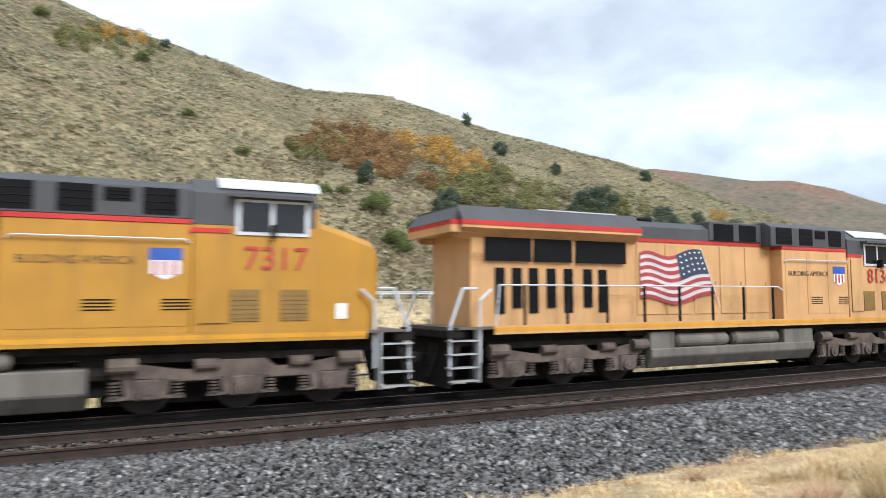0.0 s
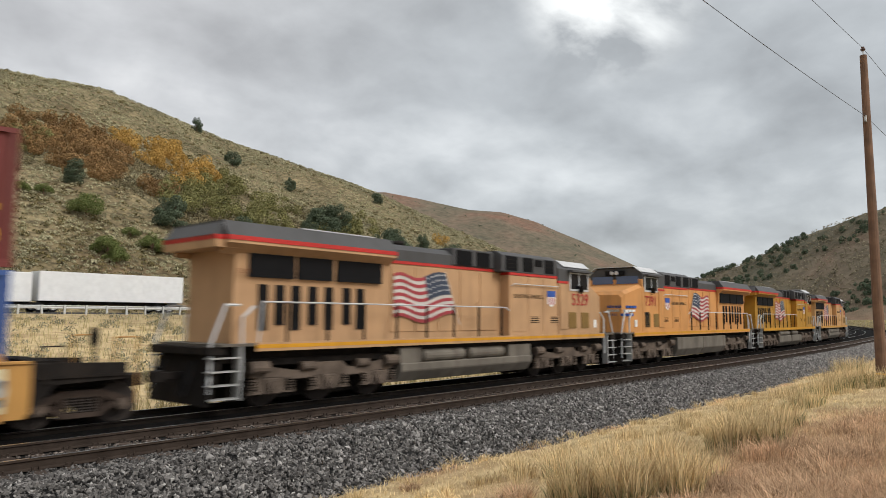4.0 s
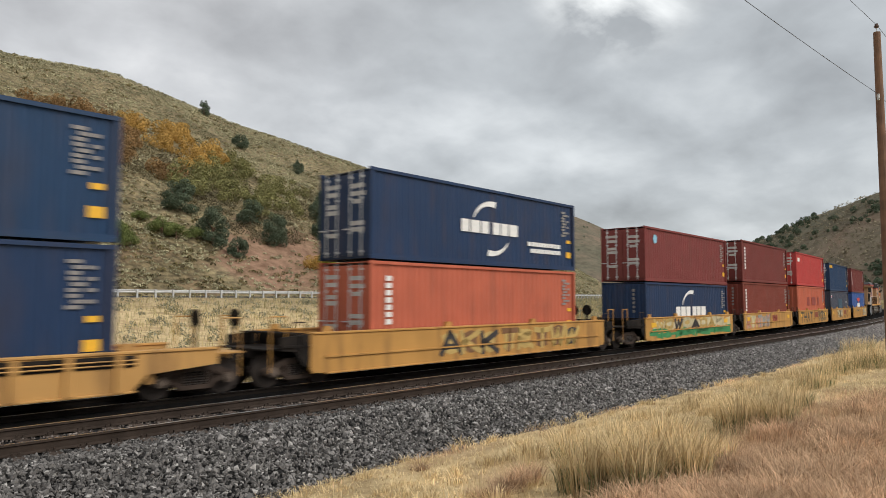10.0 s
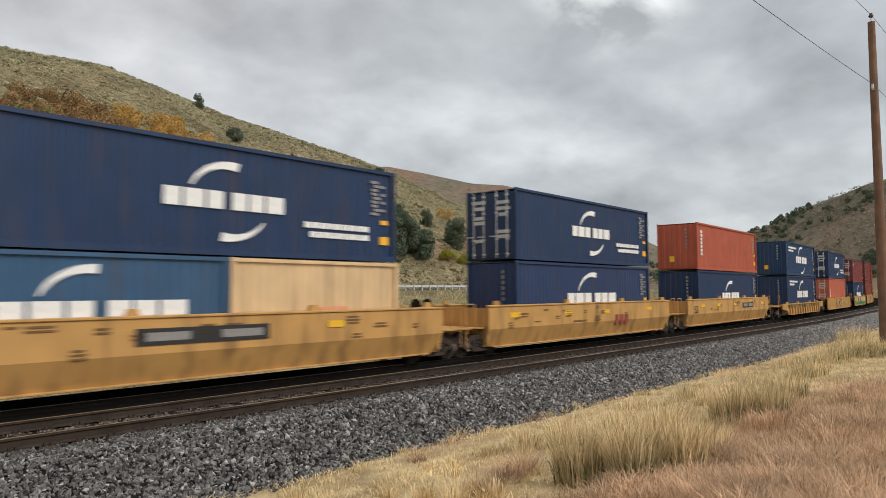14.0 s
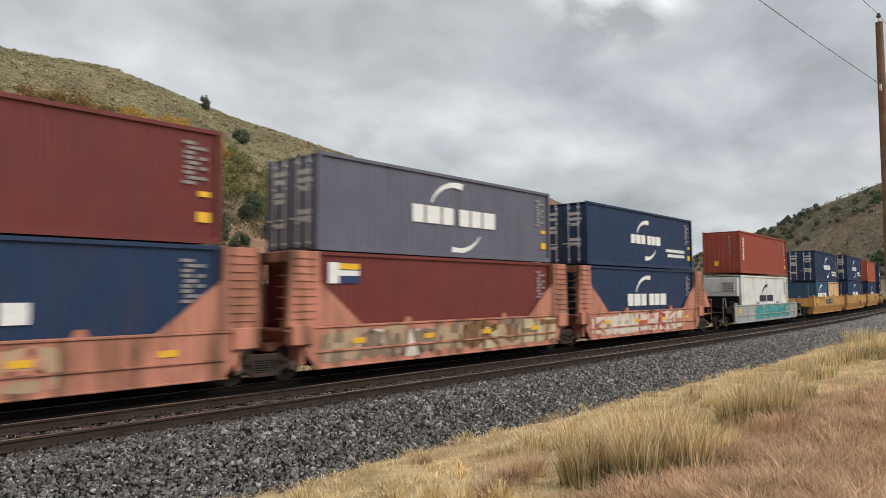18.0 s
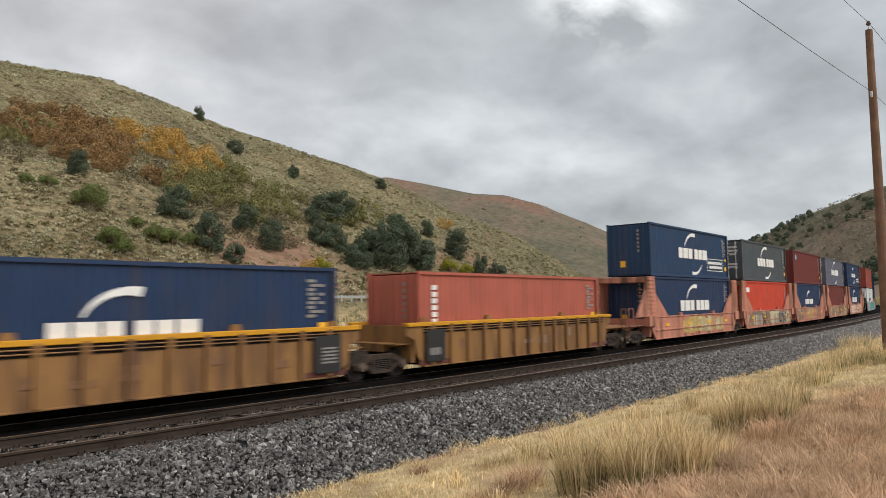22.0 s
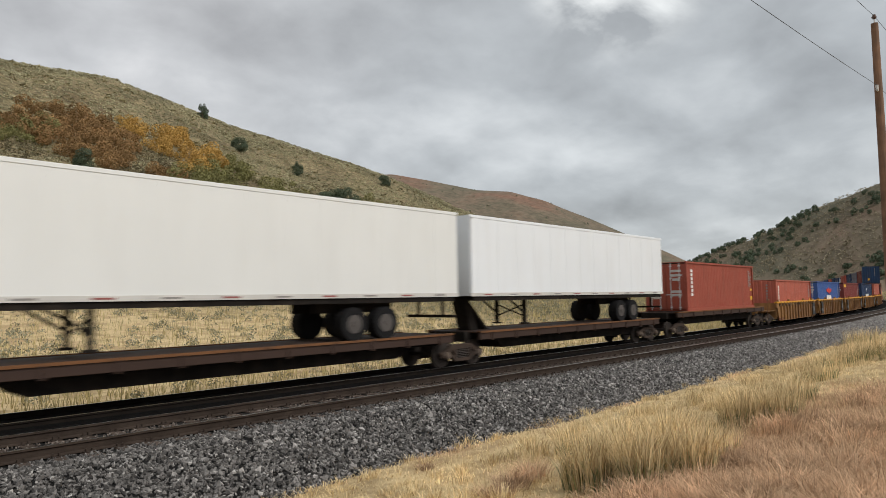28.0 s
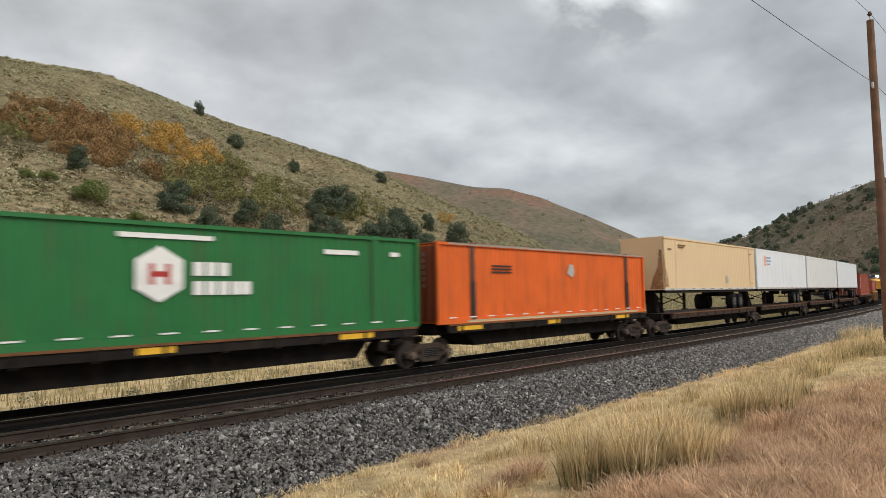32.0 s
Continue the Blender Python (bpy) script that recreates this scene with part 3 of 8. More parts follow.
def container(label, col, L=12.19, H=HI, style="none", doors=True, colname="", endcol=None):
    """A steel shipping container, its rear towards -x."""
    c = tagged(new("shipping_container"), label, "container", "containers on the train")
    m = paint("paint_" + colname, col, 0.3)
    h = L / 2
    for y in (-W2, W2):
        part("side_wall", lambda bm: side_sheet(bm, -h + 0.1, h - 0.1, 0.16, H - 0.1, y * 0.985), m, c, "", ("side", L, H, y))
        part("bottom_rail", lambda bm: box(bm, -h + 0.1, h - 0.1, y - 0.04, y + 0.04, 0, 0.17), m, c, "", ("brail", L, y))
        part("top_rail", lambda bm: box(bm, -h + 0.1, h - 0.1, y - 0.035, y + 0.035, H - 0.11, H - 0.01), m, c, "", ("trail", L, H, y))
        for x in (-h + 0.06, h - 0.06):
            part("corner_post", lambda bm: box(bm, x - 0.07, x + 0.07, y - 0.045, y + 0.045, 0.1, H - 0.1), m, c, "", ("post", L, H, x, y))
            for z in (0.06, H - 0.06):
                part("corner_casting", lambda bm: box(bm, x - 0.09, x + 0.08, y - 0.05, y + 0.05, z - 0.06, z + 0.06, 0.01), m, c, "", ("cast", L, H, x, y, z))
    part("roof", lambda bm: (box(bm, -h + 0.1, h - 0.1, -W2 + 0.04, W2 - 0.04, H - 0.06, H - 0.03), [box(bm, -h + 0.3 + i * 0.28, -h + 0.42 + i * 0.28, -W2 + 0.1, W2 - 0.1, H - 0.03, H - 0.012) for i in range(int((L - 0.6) / 0.28))]), m, c, "", ("roof", L, H))
    part("floor", lambda bm: box(bm, -h + 0.1, h - 0.1, -W2 + 0.04, W2 - 0.04, 0.03, 0.15), m, c, "", ("cfloor", L))
    part("end_wall", lambda bm: end_sheet(bm, h - 0.03, -W2 + 0.04, W2 - 0.04, 0.1, H - 0.1), m, c, "", ("front", L, H))
    x = -h + 0.02
    if doors:
        for y0, y1 in ((-W2 + 0.05, -0.01), (0.01, W2 - 0.05)):
            dr = part("door", lambda bm: (box(bm, x, x + 0.05, y0, y1, 0.14, H - 0.14), [box(bm, x - 0.018, x, y0 + 0.03, y1 - 0.03, 0.25 + i * (H - 0.5) / 5, 0.25 + (i + 0.62) * (H - 0.5) / 5) for i in range(5)]), m, c, "", ("door", L, H, y0))
            for f in (0.3, 0.75):
                yy = y0 + (y1 - y0) * f
                part("lock_rod", lambda bm: (cyl(bm, (x - 0.045, yy, 0.08), (x - 0.045, yy, H - 0.08), 0.022, 6), [box(bm, x - 0.06, x, yy - 0.06, yy + 0.06, z, z + 0.07) for z in (0.2, 0.8, 1.9, H - 0.3)], box(bm, x - 0.075, x - 0.045, yy, yy + 0.32, 0.95, 0.99)), LIGHTGREY, dr, "galvanised rod", ("rod", L, H, yy))
        for i, (yy, zz, w) in enumerate(((0.62, H - 0.5, 0.7), (0.62, H - 0.75, 0.6), (0.62, H - 1.15, 0.55), (0.62, H - 1.35, 0.6), (-0.62, H - 0.55, 0.6), (-0.62, H - 0.8, 0.7), (-0.62, H - 1.05, 0.45), (-0.62, H - 1.75, 0.6), (-0.62, H - 1.95, 0.6), (0.62, H - 2.1, 0.4))):
            part("lettering_bar", lambda bm: box(bm, x - 0.028, x - 0.019, yy - w / 2, yy + w / 2, zz - 0.07, zz + 0.07), mat("worn_white_marking", (0.52, 0.51, 0.49), 0.6, 0, 0.2, 5, 0), c, "", ("dlet", L, H, i))
    else:
        part("end_wall", lambda bm: end_sheet(bm, x + 0.01, -W2 + 0.04, W2 - 0.04, 0.1, H - 0.1), m, c, "", ("rear", L, H))
        part("sticker", lambda bm: box(bm, x - 0.006, x + 0.004, 0.2, 0.5, 0.5, 0.85), YELLOWMARK, c, "", ("esti", L))
        for i in range(6):
            part("lettering_bar", lambda bm: box(bm, x - 0.006, x + 0.004, -0.62, -0.5, H - 0.5 - i * 0.22, H - 0.36 - i * 0.22), CREAMMARK, c, "", ("elet", L, H, i))
    marks(c, style, L, H, -W2 - 0.004, mat("dark_navy_marking", (0.02, 0.03, 0.06), 0.5) if colname == "off_white" else WHITE)
    return c


# -- running gear --
def coil(bm, x, y, z0, z1, r, turns=6):
    """An upright coil spring, as one ringed body."""
    rings = []
    for k in range(turns * 2 + 1):
        w, z = (r if k % 2 else r * 0.72), z0 + (z1 - z0) * k / (turns * 2)
        rings.append([bm.verts.new((x + w * math.cos(0.7854 * a), y + w * math.sin(0.7854 * a), z)) for a in range(8)])
    for p, q in zip(rings, rings[1:]):
        for a in range(8):
            bm.faces.new((p[a], p[(a + 1) % 8], q[(a + 1) % 8], q[a]))
    bm.faces.new(rings[0])
    bm.faces.new(rings[-1])


def truck(car, x, scale=1.0, parts=True):
    """A two-axle freight truck under a car."""
    t = part("truck", lambda bm: (box(bm, -0.22, 0.22, -0.95, 0.95, 0.48, 0.74, 0.03), cyl(bm, (0, 0, 0.7), (0, 0, 0.86), 0.25, 12)), BOGIE, car, "cast steel two-axle truck", "truck_bolster", (x, 0, 0))
    for y in (-0.98, 0.98):
        s = -1 if y < 0 else 1

        def frame_side(bm):
            prism(bm, [(-1.16, 0.54), (-1.16, 0.44), (-0.62, 0.52), (-0.45, 0.66), (0.45, 0.66), (0.62, 0.52), (1.16, 0.44), (1.16, 0.54), (0.85, 0.63), (0.45, 0.80), (-0.45, 0.80), (-0.85, 0.63)], y - 0.08, y + 0.08, 0.015)
            prism(bm, [(-0.70, 0.42), (-0.62, 0.52), (-0.36, 0.30), (0.36, 0.30), (0.62, 0.52), (0.70, 0.42), (0.42, 0.19), (-0.42, 0.19)], y - 0.08, y + 0.08, 0.015)
            for xx in (-1, 1):
                box(bm, xx * 0.40 - 0.06, xx * 0.40 + 0.06, y - 0.07, y + 0.09, 0.28, 0.68)
                box(bm, xx * 0.70 - 0.04, xx * 0.70 + 0.04, y - 0.07, y + 0.07, 0.36, 0.52)
                box(bm, xx * 1.10 - 0.04, xx * 1.10 + 0.04, y - 0.07, y + 0.07, 0.36, 0.52)
        for xx in (-0.88, 0.88):
            part("bearing_cap", lambda bm: (cyl(bm, (xx, y - s * 0.02, 0.44), (xx, y + s * 0.15, 0.44), 0.13, 14), cyl(bm, (xx, y + s * 0.15, 0.44), (xx, y + s * 0.19, 0.44), 0.07, 10)), LOCOTRUCK, t, "dusty bearing end cap", ("bcap", xx, y))
        for xx in (-0.24, -0.08, 0.08, 0.24):
            part("spring", lambda bm: coil(bm, xx, y + 0.02 * s, 0.30, 0.66, 0.075), WHEEL, t, "coil spring", ("spr", xx, y))
        part("side_frame", frame_side, BOGIE, t, "", ("sf", y))
    for xx in (-0.88, 0.88):
        part("wheelset", lambda bm: (cyl(bm, (xx, -1.0, 0.46), (xx, 1.0, 0.46), 0.08, 8), [(cyl(bm, (xx, w * 0.68, 0.46), (xx, w * 0.80, 0.46), 0.45, 20), cyl(bm, (xx, w * 0.66, 0.46), (xx, w * 0.69, 0.46), 0.485, 20)) for w in (-1, 1)]), WHEEL, t, "", ("ws", xx))
    return t


def coupler(car, x, s, z=0.88):
    part("coupler", lambda bm: (box(bm, x - 0.35, x + 0.35, -0.09, 0.09, z - 0.1, z + 0.1, 0.02), prism(bm, [(x + s * 0.3, z - 0.16), (x + s * 0.62, z - 0.14), (x + s * 0.62, z + 0.14), (x + s * 0.3, z + 0.16)], -0.16, 0.14, 0.02)), UNDER, car, "", ("cpl", round(x, 3), s, z))


def well_car(label, col, colname, sidehalf=6.35, half=7.7, top=1.5, bottom=0.33, ribs=False, towers=False, joint_rear=True, joint_front=True, art=(), band=False, square=False):
    """A well car for stacked containers: two deep side sills, end platforms over the trucks. joint: shares a truck with the next well."""
    c = tagged(new("well_car"), label, "freight car", "well cars of the train")
    m = paint("paint_" + colname, col, 0.95 if colname in ("ochre_car", "salmon_car") else 0.7, 0.6, (0.11, 0.058, 0.035))
    for y in (-1.36, 1.36):
        s = -1 if y < 0 else 1

        def sill(bm):
            a, b = sidehalf, half - 0.75
            if square and top > 1.8:
                xprism(bm, [(y + s * 0.05, top - 0.06), (y + s * 0.05, 1.0), (y - s * 0.20, bottom), (y - s * 0.28, bottom), (y - s * 0.05, 1.0), (y - s * 0.05, top - 0.06)], -a - 0.2, a + 0.2)
            elif square:
                prism(bm, [(-a - 0.12, bottom), (a + 0.12, bottom), (a + 0.22, bottom + 0.12), (a + 0.22, top - 0.06), (-a - 0.22, top - 0.06), (-a - 0.22, bottom + 0.12)], y - 0.05, y + 0.05)
            else:
                prism(bm, [(-a + 0.35, bottom), (a - 0.35, bottom), (a, bottom + 0.35), (a + 0.15, top - 0.55), (b, top - 0.42), (b, top - 0.06), (-b, top - 0.06), (-b, top - 0.42), (-a - 0.15, top - 0.55), (-a, bottom + 0.35)], y - 0.05, y + 0.05)
            if not ribs and top < 1.8:
                box(bm, -a + 0.3, a - 0.3, y + s * 0.05, y + s * 0.10, bottom + 0.42, bottom + 0.47)
        sl = part("side_sill", sill, m, c, "", ("sill", sidehalf, half, top, bottom, ribs, square, y))
        part("top_flange", lambda bm: box(bm, -(sidehalf + 0.2 if square else half - 0.75), (sidehalf + 0.2 if square else half - 0.75), y - (0.12 if band else 0.09), y + (0.12 if band else 0.09), top - (0.13 if band else 0.07), top, 0.015), m if not band else paint("paint_bright_yellow", (0.62, 0.30, 0.02), 0.25), sl, "", ("flange", half, top, square, band, y))
        part("bottom_flange", lambda bm: box(bm, -sidehalf + 0.3, sidehalf - 0.3, y - 0.10 - s * (0.2 if top > 1.8 else 0), y + 0.10 - s * (0.2 if top > 1.8 else 0), bottom - 0.05, bottom, 0.01), m, sl, "", ("bfl", sidehalf, bottom, top > 1.8, y))
        if ribs:
            n = 13
            for i in range(n):
                x = -sidehalf + 0.7 + i * (2 * sidehalf - 1.4) / (n - 1)
                part("rib", lambda bm: box(bm, x - 0.07, x + 0.07, y + s * 0.05, y + s * 0.16, bottom, top - 0.07, 0.01), m, sl, "", ("rib", sidehalf, x, y, top))
            # dark band added as the shade that the top flange throws on the sill
            part("stringer", lambda bm: box(bm, -sidehalf + 0.3, sidehalf - 0.3, y + s * 0.05, y + s * 0.07, top - 0.36, top - 0.10), UNDER, sl, "", ("strg", sidehalf, y, top))
            for k in (0.20, 0.29):
                part("pipe", lambda bm: cyl(bm, (-sidehalf + 0.3, y + s * 0.11, top - k), (sidehalf - 0.3, y + s * 0.11, top - k), 0.018, 6), m, sl, "", ("spipe", sidehalf, y, top, k))
    part("well_floor", lambda bm: [box(bm, x - 0.25, x + 0.25, -(1.06 if top > 1.8 else 1.31), 1.06 if top > 1.8 else 1.31, bottom - 0.02, bottom + 0.14) for x in (-5.6, -2.8, 0.0, 2.8, 5.6)], UNDER, c, "", ("wfl", bottom, top > 1.8))
    shared = half
    for s, joint in ((-1, joint_rear), (1, joint_front)):
        half = shared if joint else max(shared, sidehalf + (2.8 if sidehalf < 7.5 else 1.7))
        x0, x1 = s * (sidehalf + 0.05), s * (half - 0.45 if joint else half - 0.2)
        lo, hi = min(x0, x1), max(x0, x1)
        part("end_platform", lambda bm: (box(bm, lo, hi, -0.55, 0.55, 0.80, 1.05, 0.02), box(bm, lo, hi, -1.36, 1.36, top - 0.12, top - 0.06) if half - sidehalf < 1.2 else box(bm, lo, hi, -1.2, 1.2, 1.04, 1.08), box(bm, s * (sidehalf + 0.1) - 0.06, s * (sidehalf + 0.1) + 0.06, -1.31, 1.31, 0.45, top - 0.1)), UNDER if square and top < 1.8 else m, c, "", ("plat", sidehalf, half, top, s, joint))
        if square and top < 1.8:
            xa, xb = sidehalf + 0.22, (half - 0.30 if joint else half - 0.6)
            for y in (-1.30, 1.30):
                part("end_casting", lambda bm: (prism(bm, [(s * xa, bottom + 0.15), (s * xa, top - 0.05), (s * xb, top - 0.12), (s * xb, 1.02), (s * (xa + 0.45), 0.98), (s * (xa + 0.22), 0.6)], y - 0.05, y + 0.05, 0.01), box(bm, min(s * xa, s * xb), max(s * xa, s * xb), y - 0.09, y + 0.09, top - 0.40, top - 0.34), box(bm, s * (xa + 0.3) - 0.05, s * (xa + 0.3) + 0.05, y - 0.10, y + 0.10, 1.0, top - 0.1)), UNDER, c, "grimy end casting over the truck", ("ecast", sidehalf, half, top, bottom, s, joint, y))
            part("crosswalk", lambda bm: [box(bm, min(s * (xa + k), s * (xa + k + 0.12)), max(s * (xa + k), s * (xa + k + 0.12)), -1.28, 1.28, top - 0.06, top - 0.02) for k in (0.1, 0.26, 0.42)], UNDER, c, "grating of the end platform", ("xwalk", sidehalf, top, s))
            part("grab_iron", lambda bm: tube(bm, [(s * (xa + 0.15), -1.36, top - 0.02), (s * (xa + 0.15), -1.36, top + 0.28), (s * (xa + 0.6), -1.36, top + 0.28), (s * (xa + 0.6), -1.36, top - 0.08)], 0.018), BOGIE, c, "", ("giron", sidehalf, top, s))
        if towers:
            def tower(bm):
                a = s * (sidehalf - 0.15)
                for y in (-1.36, 1.36):
                    prism(bm, [(a - s * 1.9, top), (a - s * 0.25, 2.75), (a - s * 0.25, 3.62), (a + s * 0.75, 3.62), (a + s * 0.80, 2.9), (a + s * (0.85 if joint else 2.0), top)], y - 0.07, y + 0.07, 0.01)
                    box(bm, min(a, a + s * 0.75), max(a, a + s * 0.75), y - 0.16, y + 0.16, 1.0, 1.55, 0.02)
                box(bm, min(a - s * 0.1, a + s * 0.75), max(a - s * 0.1, a + s * 0.75), -1.30, 1.30, 3.30, 3.60, 0.02)
                for z in (1.7, 2.0, 2.3, 2.6, 2.9):
                    box(bm, min(a + s * 0.76, a + s * 0.82), max(a + s * 0.76, a + s * 0.82), -1.36, -0.9, z, z + 0.04)
            for k in range(9):
                zz = 1.72 + k * 0.21
                xa = s * (sidehalf - 0.15) + s * 0.28
                part("bulkhead_rib", lambda bm: box(bm, xa - 0.36, xa + 0.40, -1.465, -1.43, zz, zz + 0.035), m, c, "", ("bulkrib", sidehalf, s, k))
            part("bulkhead", tower, m, c, "tall end bulkhead with sloping braces", ("tower", sidehalf, top, s, joint))
        if not joint:
            truck(c, s * (half - 1.45))
            coupler(c, s * (half - 0.3), s)
            part("hand_brake_wheel", lambda bm: (cyl(bm, (s * (half - 0.55), 0.8, 1.9), (s * (half - 0.5), 0.8, 1.9), 0.26, 14), cyl(bm, (s * (half - 0.5), 0.8, 1.0), (s * (half - 0.5), 0.8, 1.95), 0.04, 6)), UNDER, c, "", ("hbw", half, s))
            for y in (-1.25, 1.25):
                part("grab_rail", lambda bm: tube(bm, [(s * (half - 0.35), y, 0.45), (s * (half - 0.35), y, 1.95), (s * (half - 0.85), y, 1.95), (s * (half - 0.85), y, 1.1)], 0.02), m, c, "", ("grab", half, s, y))
        elif s < 0:
            truck(c, -half)
        for y in (-1.28, 1.28):
            for x in (s * (sidehalf - 0.45) - 0.18, s * 2.6):
                part("guide_bracket", lambda bm: prism(bm, [(x, top), (x + 0.35, top), (x + 0.28, top + 0.16), (x + 0.07, top + 0.16)], y - 0.07, y + 0.07), m, c, "", ("gbr", x, top, s, y))
    # painted patches, reporting marks and spray paint on the near side
    y = -1.415
    for spot in art:
        if len(spot) == 3:
            pts, k, up = spot
            part("sprayed_patch", lambda bm: plate(bm, pts, y + 0.006, 0.004 + 0.003 * up), k, c)
        else:
            x, z, w, h, k = spot
            bars(c, x, z, w, h, k, y - (0.018 if k == CREAMMARK else 0.125 if ribs and k == BLACKMARK else 0.012), "marking")
    return c


def i_dark(label):
    return "dark" in label


def flat_car(label, half=8.6, deck=1.2, depth=0.55, rear_truck=True, front_truck=True, shared=False, color=None, wide=1.25, inset=1.9, stripes=False):
    c = tagged(new("flat_car"), label, "freight car", "flat cars of the train")
    m = color or RUST
    part("centre_sill", lambda bm: prism(bm, [(-half + 0.5, deck - 0.02), (half - 0.5, deck - 0.02), (half - 0.5, deck - 0.38), (half - inset - 0.5, deck - 0.40), (half - inset - 0.9, deck - depth - 0.36), (-half + inset + 0.9, deck - depth - 0.36), (-half + inset + 0.5, deck - 0.40), (-half + 0.5, deck - 0.38)], -0.75, 0.75, 0.01), UNDER, c, "", ("csill", half, deck, depth))
    for y in (-wide, wide):
        part("side_sill", lambda bm: (box(bm, -half + 0.7, half - 0.7, y - 0.06, y + 0.06, deck - 0.30, deck, 0.01), [box(bm, x - 0.05, x + 0.05, y - 0.10, y + 0.10, deck - 0.34, deck - 0.03) for x in [(-half + 1.4) + i * (2 * half - 2.8) / 9 for i in range(10)]]), UNDER if i_dark(label) else m, c, "", ("ssill", half, deck, y))
        part("deck_edge", lambda bm: box(bm, -half + 0.7, half - 0.7, y - 0.10, y + 0.10, deck - 0.05, deck + 0.012), paint("orange_rust_edge", (0.17, 0.075, 0.030), 0.6, 0.8, (0.04, 0.028, 0.02)), c, "rusty deck edge", ("dedge", half, deck, y))
    part("deck", lambda bm: (box(bm, -half + 0.7, half - 0.7, -wide + 0.06, wide - 0.06, deck - 0.06, deck - 0.01), [box(bm, x - 0.08, x + 0.08, -wide, wide, deck - 0.28, deck - 0.07) for x in [(-half + 1.6) + i * (2 * half - 3.2) / 8 for i in range(9)]]), m, c, "", ("deck", half, deck, wide))
    for s, on in ((-1, rear_truck), (1, front_truck)):
        if on:
            truck(c, s * (half if shared and s < 0 else half - inset + 0.35))
        coupler(c, s * (half - 0.35), s)
    if stripes:
        for x, w in ((-6.6, 1.4), (5.2, 1.3), (-1.0, 0.9)):
            bars(c, x, deck - 0.15, w, 0.16, YELLOWMARK, -wide - 0.065, "reflector")
    return c


